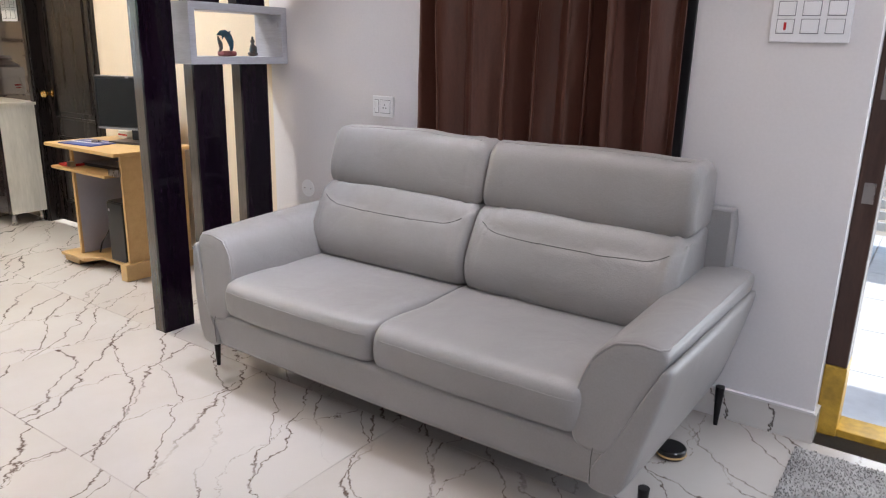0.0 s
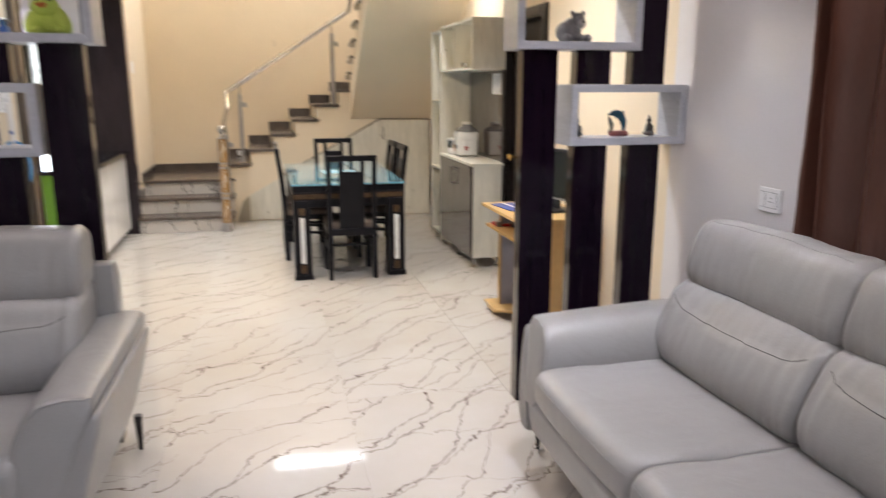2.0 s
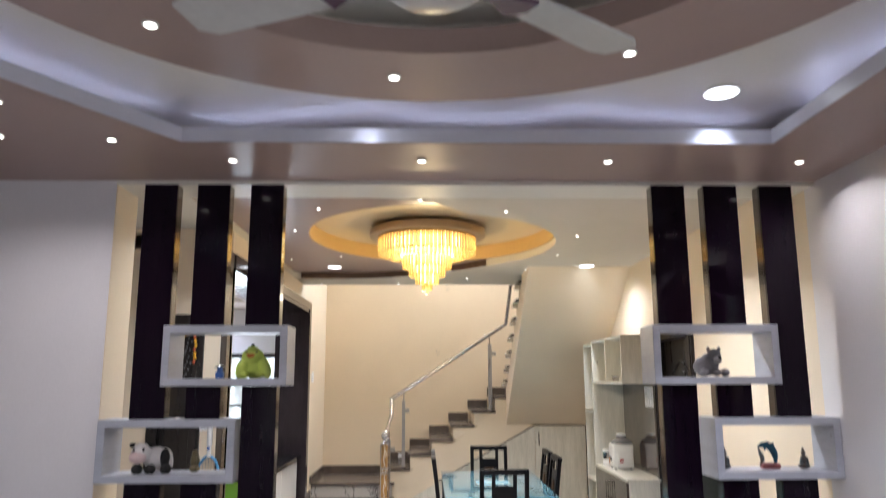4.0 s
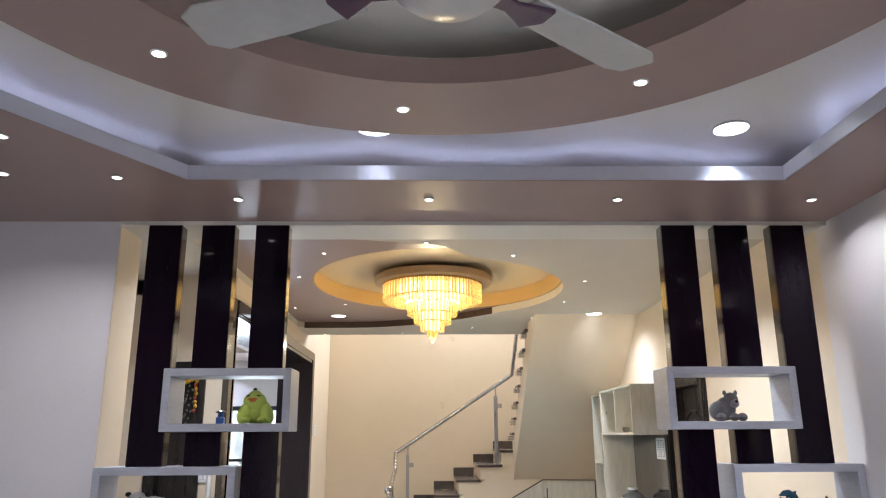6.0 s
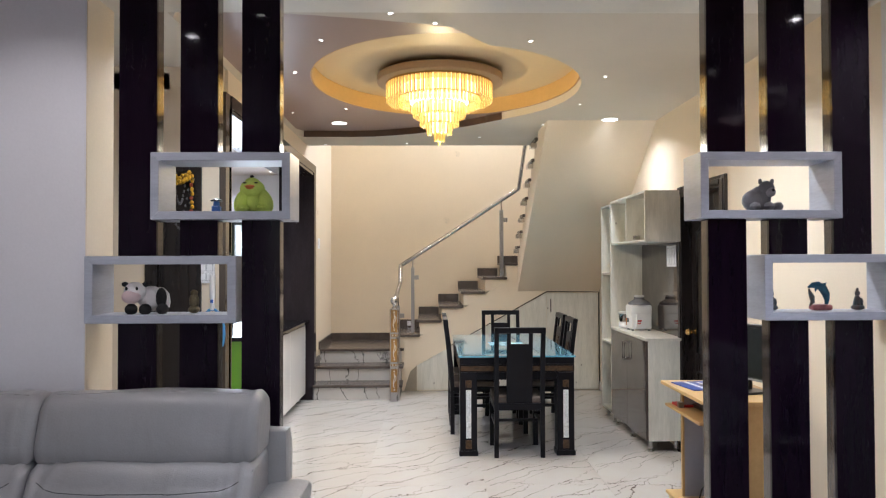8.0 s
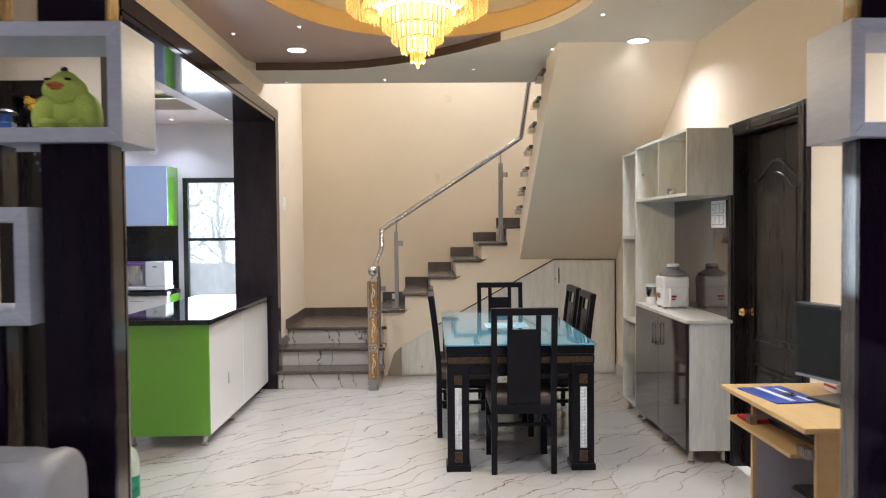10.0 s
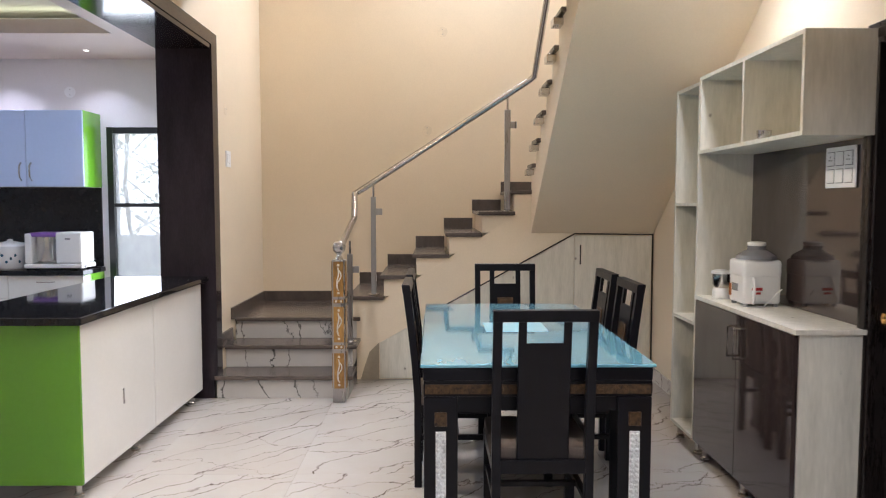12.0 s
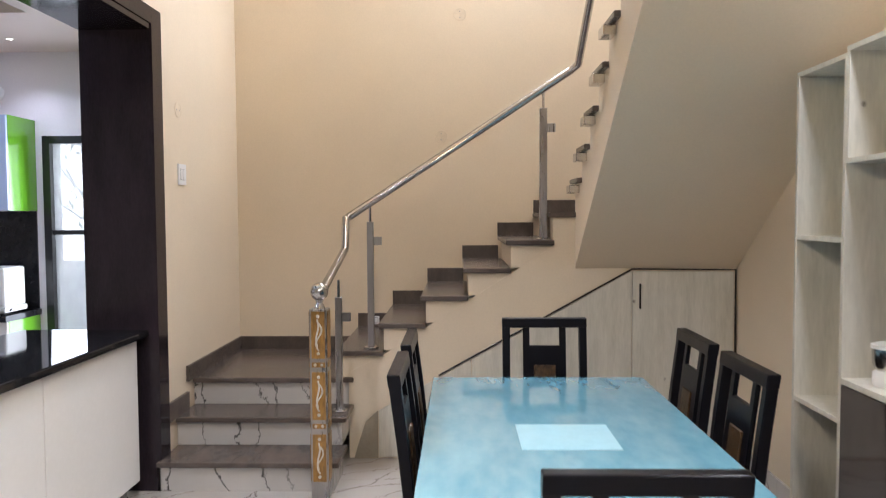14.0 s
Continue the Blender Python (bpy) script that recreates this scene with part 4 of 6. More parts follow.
INSET = surface("pale_cyan_glass_inset", (0.36, 0.60, 0.70), 0.10, vary=0.02, coarse=20, fine=90, bump=0.0)
table = thing("dining_table", "black wooden dining table with pale blue glass top", "dining table", (-6.115, 1.80, 0))
part("glass_top", block(-0.83, 0.83, -0.45, 0.45, 0.748, 0.760, 0.003), FROST, table, "pale blue-green glass top with sky sheen in its colour")
part("crystal_panel", block(-0.13, 0.13, -0.15, 0.15, 0.7602, 0.7612), INSET, table, "paler frosted square in the glass")
part("top_frame", block(-0.82, 0.82, -0.44, 0.44, 0.695, 0.7475, 0.006), BLACK_WOOD, table)
apron = part("apron", merged(block(-0.80, 0.80, -0.42, 0.42, 0.575, 0.634), block(-0.818, 0.818, -0.438, 0.438, 0.6335, 0.695, 0.003)), BLACK_WOOD, table)
for s in (-1, 1):
    part("carved_band", block(s * 0.818 - 0.003, s * 0.818 + 0.003, -0.432, 0.432, 0.645, 0.682), CARVED, apron, "carved bronze-brown band")
    part("carved_band", block(-0.812, 0.812, s * 0.438 - 0.003, s * 0.438 + 0.003, 0.645, 0.682), CARVED, apron, "carved bronze-brown band")
for sx in (-1, 1):
    for sy in (-1, 1):
        cx, cy = sx * 0.755, sy * 0.372
        leg = part("leg", merged(block(cx - 0.065, cx + 0.065, cy - 0.065, cy + 0.065, 0.03, 0.633, 0.004), block(cx - 0.073, cx + 0.073, cy - 0.073, cy + 0.073, 0.0, 0.04, 0.005)), BLACK_WOOD, table, "square black wooden leg")
        for a, b, m, nm in ((0.135, 0.50, CRYSTAL, "crystal_inset"), (0.52, 0.575, CARVED, "carved_square"), (0.055, 0.12, CARVED, "carved_square")):
            w = 0.02 if m is CRYSTAL else 0.024
            ob = part(nm, block(cx + sx * 0.066 - 0.004, cx + sx * 0.066 + 0.004, cy - w, cy + w, a, b, 0.002, 1), m, leg, "white faceted crystal inset" if m is CRYSTAL else "carved bronze-brown square")
            if m is CRYSTAL:
                bm = bmesh.new()
                for i in range(18):
                    for j in (-0.010, 0.010):
                        blob(bm, (cx + sx * 0.0705, cy + j, a + 0.012 + 0.020 * i), (0.005, 0.008, 0.008), 6)
                tagged(part("bead_strip", bm, CRYSTAL, leg, "rows of crystal beads", True), kind="stuff")


def chair(at, turn, label):
    """Faces -y; its back posts stand at y = 0."""
    c = thing("dining_chair", label, "chair", at, turn, "chairs round the dining table")
    lean = lambda z: 0.0 if z < 0.45 else 0.055 * ((z - 0.45) / 0.55) ** 1.3
    for s in (-1, 1):
        x = s * 0.175
        pts = [(lean(z), z) for z in (0.0, 0.22, 0.45, 0.62, 0.80, 1.02)]
        outline = [(y - 0.018, z) for y, z in pts] + [(y + 0.018, z) for y, z in pts[::-1]]
        part("back_post", prism(outline, "x", x - 0.017, x + 0.017, 0.003, 1), BLACK_WOOD, c)
        part("front_leg", block(x - 0.02, x + 0.02, -0.40, -0.36, 0, 0.42, 0.003), BLACK_WOOD, c)
        part("stretcher", block(x - 0.012, x + 0.012, -0.36, -0.015, 0.24, 0.265, 0.002), BLACK_WOOD, c)
        part("seat_rail", block(x - 0.018, x + 0.018, -0.38, -0.01, 0.375, 0.42, 0.003), BLACK_WOOD, c)
    part("top_rail", prism([(lean(0.975) - 0.02, 0.975), (lean(1.02) - 0.02, 1.02), (lean(1.02) + 0.02, 1.02), (lean(0.975) + 0.02, 0.975)], "x", -0.193, 0.193, 0.004), BLACK_WOOD, c)
    part("lower_rail", block(-0.16, 0.16, -0.014, 0.018, 0.37, 0.425, 0.003), BLACK_WOOD, c)
    part("front_rail", block(-0.155, 0.155, -0.40, -0.37, 0.36, 0.42, 0.003), BLACK_WOOD, c)
    part("cross_stretcher", block(-0.165, 0.165, -0.20, -0.175, 0.24, 0.262, 0.002), BLACK_WOOD, c)
    zs = [0.42, 0.55, 0.68, 0.78, 0.89]
    outline = [(lean(z) - 0.008, z) for z in zs] + [(lean(z) + 0.008, z) for z in zs[::-1]]
    back = part("splat", prism(outline, "x", -0.098, 0.098, 0.003, 1), BLACK_WOOD, c, "wide flat black splat")
    for s in (-1, 1):
        zz = [0.875, 0.92, 0.98]
        o = [(lean(z) - 0.008, z) for z in zz] + [(lean(z) + 0.008, z) for z in zz[::-1]]
        part("splat_arm", prism(o, "x", s * 0.083 - 0.015, s * 0.083 + 0.015, 0.002, 1), BLACK_WOOD, c)
    zs = [0.60, 0.70, 0.80]
    o = [(lean(z) - 0.014, z) for z in zs] + [(lean(z) - 0.004, z) for z in zs[::-1]]
    part("carved_inset", prism(o, "x", -0.05, 0.05, 0.003, 1), CARVED, back, "carved panel set into the splat")
    part("seat", moved(cushion(0.39, 0.41, 0.06, 0.02, (0, 0, 0.012), 6), pose(0, -0.205, 0.445)), SEAT_CLOTH, c, "brown upholstered seat", True)
    return c


SQUAT = Matrix.Diagonal((1, 1, 0.965, 1))
first = chair((-5.245, 1.81, 0), -90, "black wooden dining chair with broad splat at the table's end")
for x, y, a in ((-7.12, 1.855, 90), (-6.68, 2.335, 0), (-6.18, 2.335, 0), (-6.68, 1.325, 180), (-6.18, 1.325, 180)):
    copy_thing(first, pose(x, y, 0, 0, 0, a) @ SQUAT)["label"] = "black wooden dining chair pushed to the table's side"

first.matrix_basis = first.matrix_basis @ SQUAT

# ---- tall shelf, sideboard and wall cabinet ----
GLOSS_BROWN = surface("glossy_brown_laminate", (0.075, 0.055, 0.05), 0.06, vary=0.25, coarse=3, fine=20, bump=0, stretch=(5, 5, 0.4), coat=0.7, dark=(0.016, 0.010, 0.011))
INNER = surface("cream_inner_board", (0.80, 0.79, 0.73), 0.45, vary=0.03, bump=0.02)
Y0, Y1 = 2.80, 3.095
tall = thing("tall_shelf", "narrow open pale laminate shelf tower on short steel feet", "shelf", (-6.58, Y0, 0))
for x in (-0.185, 0.165):
    part("side_board", block(x, x + 0.018, 0, Y1 - Y0, 0.09, 2.01, 0.001, 1), PALE_LAMINATE, tall)
for z in (0.09, 0.715, 1.355, 1.992):
    part("shelf_board", block(-0.167, 0.165, 0.002, Y1 - Y0 - 0.01, z, z + 0.018), PALE_LAMINATE, tall)
part("back_board", block(-0.167, 0.165, Y1 - Y0 - 0.009, Y1 - Y0, 0.108, 1.992), INNER, tall, "cream back board")


def feet(parent, spots):
    for x, y in spots:
        part("foot", lathe([(0.024, 0), (0.024, 0.012), (0.016, 0.02), (0.016, 0.088)], 14, (x, y, 0)), CHROME, parent, "round steel foot", True)


feet(tall, ((-0.15, 0.05), (0.13, 0.05), (-0.15, 0.24), (0.13, 0.24)))
side = thing("sideboard", "pale laminate sideboard with glossy brown doors on steel feet", "sideboard", (-5.87, Y0, 0))
part("body", merged(block(-0.53, 0.53, 0.022, Y1 - Y0, 0.09, 0.862), block(-0.535, 0.54, 0.0, Y1 - Y0, 0.862, 0.882)), PALE_LAMINATE, side, "pale knotted laminate carcass")
for s in (-1, 1):
    d = part("door", block(min(s * 0.002, s * 0.527), max(s * 0.002, s * 0.527), 0.0, 0.02, 0.094, 0.858, 0.001, 1), GLOSS_BROWN, side, "glossy dark brown door")
    part("handle", tube([(s * 0.035, 0, 0.66), (s * 0.035, -0.028, 0.66), (s * 0.035, -0.028, 0.80), (s * 0.035, 0, 0.80)], 0.006, 8), CHROME, d, "steel bar handle")
feet(side, ((-0.47, 0.05), (0.0, 0.05), (0.48, 0.05), (-0.47, 0.25), (0.48, 0.25)))
part("splashback", block(-0.53, 0.475, Y1 - Y0 - 0.004, Y1 - Y0 + 0.003, 0.884, 1.628), GLOSS_BROWN, side, "glossy brown back panel")
upper = thing("wall_cabinet", "open pale laminate wall cabinet with two compartments", "cabinet", (-5.87, Y0, 1.63))
part("bottom_board", block(-0.53, 0.54, 0, Y1 - Y0, 0, 0.018), PALE_LAMINATE, upper)
part("top_board", block(-0.53, 0.54, 0, Y1 - Y0, 0.382, 0.40), PALE_LAMINATE, upper)
for x in (-0.53, -0.009, 0.522):
    part("upright_board", block(x, x + 0.018, 0.001, Y1 - Y0 - 0.01, 0.018, 0.382), PALE_LAMINATE, upper)
part("back_board", block(-0.512, 0.522, Y1 - Y0 - 0.009, Y1 - Y0, 0.018, 0.382), INNER, upper, "cream back board")

# ---- kitchen peninsula and kitchen ----
pen = thing("kitchen_peninsula", "white and lime kitchen counter with black granite top", "kitchen counter", (-5.82, -0.20, 0))
part("carcass", block(-1.70, -0.019, -0.61, -0.019, 0.085, 0.825), GLOSS_WHITE, pen)
part("end_panel", block(-0.018, 0.0, -0.615, 0.0, 0.085, 0.825, 0.001, 1), LIME, pen, "glossy lime green end panel")
for x0, x1 in ((-0.86, -0.02), (-1.70, -0.867)):
    d = part("door", block(x0, x1, -0.018, 0.0, 0.085, 0.825, 0.0015, 1), GLOSS_WHITE, pen, "plain white door")
part("handle", block(-0.45, -0.443, 0.0, 0.006, 0.34, 0.42), STEEL, pen, "slim steel handle")
part("worktop", block(-1.80, 0.04, -0.66, 0.03, 0.826, 0.862, 0.008), BLACK_GRANITE, pen, "polished black granite worktop")
feet(pen, ((-0.08, -0.06), (-0.08, -0.54), (-0.72, -0.06), (-1.64, -0.06), (-0.72, -0.54), (-1.64, -0.54)))

trim = thing("kitchen_opening_frame", "dark grey polished marble lining round the kitchen opening", "door frame")
tagged(trim, kind="structure")
part("jamb", block(-7.64, -7.60, -0.50, -0.125, 0, 2.45), FRAME_MARBLE, trim)
part("jamb", block(-4.38, -4.34, -0.50, -0.125, 0, 2.45), FRAME_MARBLE, trim)
part("head", block(-7.60, -4.38, -0.50, -0.125, 2.425, 2.455), FRAME_MARBLE, trim)
part("face_trim", block(-7.72, -7.601, -0.139, -0.118, 0, 2.54), FRAME_MARBLE, trim)
part("face_trim", block(-7.60, -4.379, -0.139, -0.118, 2.456, 2.54), FRAME_MARBLE, trim)
part("face_trim", block(-4.40, -4.262, -0.165, -0.125, 0, 2.54), BROWN_EDGE, trim, "worn brown marble edge")

# White laminate; the bluish light on the doors is put into its colour.
BLUE_LIT_WHITE = surface("gloss_white_laminate_blue_lit", (0.52, 0.62, 0.85), 0.14, vary=0.015, bump=0, coat=0.4)
kup = thing("kitchen_wall_cabinet", "white kitchen wall cabinet, coloured bluish as lit, with lime side", "kitchen cabinet", (-8.35, -1.375, 1.50))
part("carcass", block(-0.315, -0.02, -1.9, -0.016, 0, 0.605), GLOSS_WHITE, kup)
part("side_panel", block(-0.315, -0.02, -0.0155, 0.0, 0, 0.605), LIME, kup, "lime green side panel")
for i in range(4):
    y1 = -0.45 * i
    d = part("door", block(-0.0195, 0, y1 - 0.447, y1 - 0.001, 0.002, 0.603, 0.002, 1), BLUE_LIT_WHITE, kup, "glossy white door coloured as if in bluish light")
    hy = y1 - 0.41 if i % 2 == 0 else y1 - 0.04
    part("handle", tube([(0, hy, 0.05), (0.025, hy, 0.075), (0.03, hy, 0.12), (0.025, hy, 0.165), (0, hy, 0.19)], 0.006, 8), CHROME, d, "steel bow handle", True)
kbase = thing("kitchen_base_unit", "white kitchen drawers with lime end and black worktop", "kitchen counter", (-8.30, -1.375, 0))
part("carcass", block(-0.36, -0.02, -2.0, -0.016, 0.08, 0.80), GLOSS_WHITE, kbase)
part("plinth", block(-0.36, -0.06, -2.0, -0.02, 0.0, 0.08), PLASTIC_BLACK, kbase)
part("side_panel", block(-0.36, -0.02, -0.0155, 0.0, 0.08, 0.80), LIME, kbase, "lime green side panel")
for i in range(3):
    for z0, z1 in ((0.62, 0.798), (0.36, 0.617), (0.082, 0.357)):
        d = part("drawer", block(-0.0195, 0, -0.6 * i - 0.597, -0.6 * i - 0.002, z0, z1, 0.002, 1), GLOSS_WHITE if z0 > 0.3 else LIME, kbase, "drawer front")
        part("handle", tube([(0, -0.6 * i - 0.37, z1 - 0.05), (0.022, -0.6 * i - 0.36, z1 - 0.05), (0.022, -0.6 * i - 0.24, z1 - 0.05), (0, -0.6 * i - 0.23, z1 - 0.05)], 0.004, 6), CHROME, d)
part("worktop", block(-0.365, 0.03, -2.0, 0.01, 0.801, 0.84, 0.004), BLACK_GRANITE, kbase, "black granite worktop")
part("splashback", block(-0.369, -0.357, -2.0, -0.005, 0.841, 1.499), BLACK_GRANITE, kbase, "black polished splashback")

# Dusty glass; a translucent share adds the white glare of overexposed daylight.
HAZY_PANE, dt, db = shader("dusty_glass_with_glare")
db.inputs["Transmission Weight"].default_value, db.inputs["Roughness"].default_value = 1.0, 0.0
glare_haze = node(dt, "BsdfTranslucent", Color=(0.9, 0.93, 0.95, 1))
smear = node(dt, "TexNoise", Scale=6.0, Detail=5.0)
level = node(dt, "MapRange")
level.inputs["To Min"].default_value, level.inputs["To Max"].default_value = 0.26, 0.42
dt.links.new(smear.outputs["Fac"], level.inputs["Value"])
blend = node(dt, "MixShader")
dt.links.new(level.outputs["Result"], blend.inputs["Fac"])
dt.links.new(db.outputs["BSDF"], blend.inputs[1])
dt.links.new(glare_haze.outputs["BSDF"], blend.inputs[2])
dt.links.new(blend.outputs["Shader"], dt.nodes["Material Output"].inputs["Surface"])
win = thing("kitchen_window", "tall black-framed window with a glazing bar", "window", (-8.72, -0.94, 0.12))
tagged(win, kind="structure")
for a, b in ((-0.38, -0.33), (0.33, 0.38)):
    part("frame_upright", block(0, 0.075, a, b, 0, 1.88), PLASTIC_BLACK, win, "black window frame")
for z0, z1 in ((0, 0.05), (1.83, 1.88), (1.22, 1.25)):
    part("frame_bar", block(0.005, 0.07, -0.33, 0.33, z0, z1), PLASTIC_BLACK, win, "black window frame")
for z0, z1 in ((0.05, 1.22), (1.25, 1.83)):
    p = part("pane", block(0.03, 0.034, -0.33, 0.33, z0, z1), HAZY_PANE, win, "dusty window pane with daylight glare mixed in")
    p.visible_shadow = False

# ---- dining door ----
door = thing("door_dining", "closed dark brown panelled door with an arched panel and brass knob", "door", (-4.945, WALL_Y, 0))
tagged(door, kind="structure")
for x0, x1 in ((-0.455, -0.375), (0.375, 0.455)):
    part("frame_post", merged(block(x0, x1, -0.022, 0.12, 0, 2.055, 0.004), block(x0 + 0.015, x1 - 0.015, -0.032, -0.022, 0, 2.03, 0.003)), DOOR_WOOD, door)
part("frame_head", merged(block(-0.375, 0.375, -0.022, 0.12, 1.975, 2.055, 0.004), block(-0.375, 0.375, -0.032, -0.022, 1.99, 2.03, 0.003)), DOOR_WOOD, door)
leaf = part("leaf", block(-0.374, 0.374, 0.06, 0.10, 0.005, 1.974, 0.002, 1), DOOR_WOOD, door, "dark brown moulded leaf")


def door_panel(x0, x1, z0, z1, arch):
    top = [(x0 + (x1 - x0) * i / 16, z1 + arch * (0.5 - 0.5 * math.cos(2 * math.pi * i / 16))) for i in range(17)]
    loop = [(x1, z0), (x0, z0)] + top
    return loop


for x0, x1, z0, z1, arch in ((-0.26, 0.26, 0.78, 1.70, 0.10), (-0.26, 0.26, 0.16, 0.64, 0.0)):
    loop = door_panel(x0, x1, z0, z1, arch)
    part("moulding", tube([(x, 0.058, z) for x, z in loop + loop[:2]], 0.011, 8), DOOR_WOOD, leaf, "", True)
    part("raised_field", prism([(x * 0.84, z0 + (z - z0) * 0.90 + 0.045 * (z1 - z0)) for x, z in loop], "y", 0.050, 0.062, 0.005, 1), DOOR_WOOD, leaf)
part("knob", moved(lathe([(0.026, 0), (0.026, 0.006), (0.011, 0.012), (0.011, 0.035), (0.024, 0.045), (0.028, 0.06), (0.02, 0.075), (0.004, 0.08)], 18), pose(-0.30, 0.06, 0.94, 90)), BRASS, leaf, "polished brass knob", True)
# Unseen panel added to close the opening behind the leaf.
part("dark_room_panel", block(-0.374, 0.374, 0.14, 0.16, 0, 2.0), DOOR_WOOD, door)

# ---- doorway beside the kitchen ----
pooja = thing("door_side", "dark brown door in a dark frame beside the kitchen opening", "door", (-4.28, -0.45, 0))
tagged(pooja, kind="structure")
for y0, y1 in ((-0.173, -0.103), (0.103, 0.173)):
    part("frame_post", block(-0.12, 0.02, y0, y1, 0, 2.11, 0.004), DOOR_WOOD, pooja)
part("frame_head", block(-0.12, 0.02, -0.103, 0.103, 2.04, 2.11, 0.004), DOOR_WOOD, pooja)
part("leaf", block(-0.08, -0.04, -0.102, 0.102, 0.005, 2.039, 0.002, 1), DOOR_WOOD, pooja)

# ---- entrance ----
entry = thing("door_entrance", "open entrance doorway with a worn dark brown frame and yellow sill", "door frame", (-0.13, WALL_Y, 0))
tagged(entry, kind="structure")
YELLOW = surface("yellow_ochre_paint", (0.55, 0.33, 0.04), 0.4, vary=0.15, coarse=8, fine=40)
OLD_WOOD = surface("worn_brown_wood", (0.075, 0.035, 0.024), 0.4, vary=0.3, coarse=10, fine=60, bump=0.2, stretch=(4, 4, 0.6), dark=(0.035, 0.015, 0.011))
part("frame_post", block(0.0, 0.07, 0.09, 0.235, 0.27, 2.12, 0.005), OLD_WOOD, entry)
part("painted_foot", block(0.0, 0.072, 0.088, 0.236, 0.0, 0.27, 0.005), YELLOW, entry, "yellow-painted foot of the frame")
part("frame_post", block(1.04, 1.11, 0.09, 0.235, 0.0, 2.12, 0.005), OLD_WOOD, entry)
part("frame_head", block(0.07, 1.04, 0.09, 0.235, 2.05, 2.12, 0.005), OLD_WOOD, entry)
part("sill", block(0.07, 1.04, 0.10, 0.23, 0.0, 0.03, 0.004), YELLOW, entry, "yellow-painted sill")
for z in (1.20, 0.86):
    part("strike_plate", block(0.02, 0.055, 0.086, 0.0885, z, z + (0.13 if z > 1 else 0.07)), STEEL, entry, "steel strike plate")

# ---- curtain and its window ----
cw = thing("window_curtained", "dark-framed window behind a curtain", "window", (-1.28, WALL_Y, 0.85))
tagged(cw, kind="structure")
for x0, x1 in ((-0.525, -0.498), (0.525, 0.585)):
    part("frame_upright", block(x0, x1, -0.012, 0.1, -0.03, 1.43, 0.003), PLASTIC_BLACK, cw)
for z0, z1 in ((-0.03, 0.02), (1.38, 1.43)):
    part("frame_bar", block(-0.498, 0.525, -0.01, 0.1, z0, z1, 0.003), PLASTIC_BLACK, cw)
p = part("pane", block(-0.498, 0.525, 0.05, 0.055, 0.02, 1.38), GLASS, cw)
p.visible_shadow = False


def curtain_mesh(x0, x1, z0, z1, y):
    bm = bmesh.new()
    nu, nv = 260, 22
    grid = []
    for j in range(nv + 1):
        v = j / nv
        row = []
        for i in range(nu + 1):
            u = i / nu
            bunch = u + 0.020 * math.sin(9 * u + 0.6) + 0.006 * math.sin(23 * u + 3 * v)
            ph = 2 * math.pi * (9.0 * bunch + 0.22 * math.sin(6.0 * u + 1.0) + 0.10 * math.sin(2.6 * v + 9 * u))
            fold = 0.5 + 0.5 * math.sin(ph)
            deep = 0.75 + 0.3 * math.sin(5.3 * u * math.pi + 1.2) + 0.15 * math.sin(17 * u)
            x = x0 + (x1 - x0) * u + 0.030 * math.cos(ph) * deep * min(1.0, 12 * u, 12 * (1 - u))
            yy = y - 0.012 - 0.125 * deep * fold ** 0.5 - 0.010 * noise.noise(Vector((u * 22, v * 4, 0))) - 0.006 * noise.noise(Vector((u * 50, v * 9, 3.1)))
            row.append(bm.verts.new((x, yy, z1 + (z0 - z1) * v)))
        grid.append(row)
    for a, b in zip(grid, grid[1:]):
        for i in range(nu):
            bm.faces.new((a[i], a[i + 1], b[i + 1], b[i]))
    return bm


curtain = solid("curtain", curtain_mesh(-1.795, -0.712, 0.72, 2.36, WALL_Y - 0.018), CURTAIN, "brown satin curtain hanging in deep folds behind the sofa", "curtain", "", True)
sm = curtain.modifiers.new("thickness", "SOLIDIFY")
sm.thickness = 0.003
solid("curtain_rod", moved(lathe([(0.012, -0.7), (0.012, 0.7)], 12), pose(-1.32, WALL_Y - 0.06, 2.375, 0, 90, 0)), CHROME, "steel curtain rod above the window", "curtain rod", "", True)

# ---- lamps ----
LIGHT_RIM = surface("white_lamp_rim", (0.8, 0.79, 0.77), 0.4, bump=0)


def panel_light(x, y, z, r=0.066):
    ob = thing("panel_light", "round white LED panel light flush in the ceiling", "ceiling light", (x, y, z), 0, "round LED panels")
    part("rim", lathe([(r, 0), (r + 0.006, -0.002), (r + 0.006, -0.006), (r, -0.008), (r, 0)], 32, cap=False), LIGHT_RIM, ob, "", True)
    part("diffuser", lathe([(0.001, -0.007), (r, -0.007)], 32, cap=False), LED, ob, "glowing white diffuser")


def spot(x, y, z, r=0.017):
    ob = thing("spotlight", "small round recessed ceiling spotlight, lit", "spotlight", (x, y, z), 0, "recessed spotlights")
    part("rim", lathe([(r, 0), (r * 1.35, -0.002), (r * 1.35, -0.004), (r, -0.006), (r, 0)], 16, cap=False), LIGHT_RIM, ob, "", True)
    part("bulb", lathe([(0.001, -0.005), (r, -0.005)], 16, cap=False), SPOT_ON, ob, "glowing bulb")


# The pair at x = 1.0 is added out of view to house the fill lamps.
for x, y in ((-2.08, 2.38), (-2.09, 0.975), (1.0, 2.2), (1.0, 0.2)):
    panel_light(x, y, 2.80)
panel_light(-6.36, 0.31, 2.76)
panel_light(-5.91, 2.68, 2.70)
for y in (0.366, 1.187, 2.006, 2.856):
    spot(-2.43, y, 2.62)
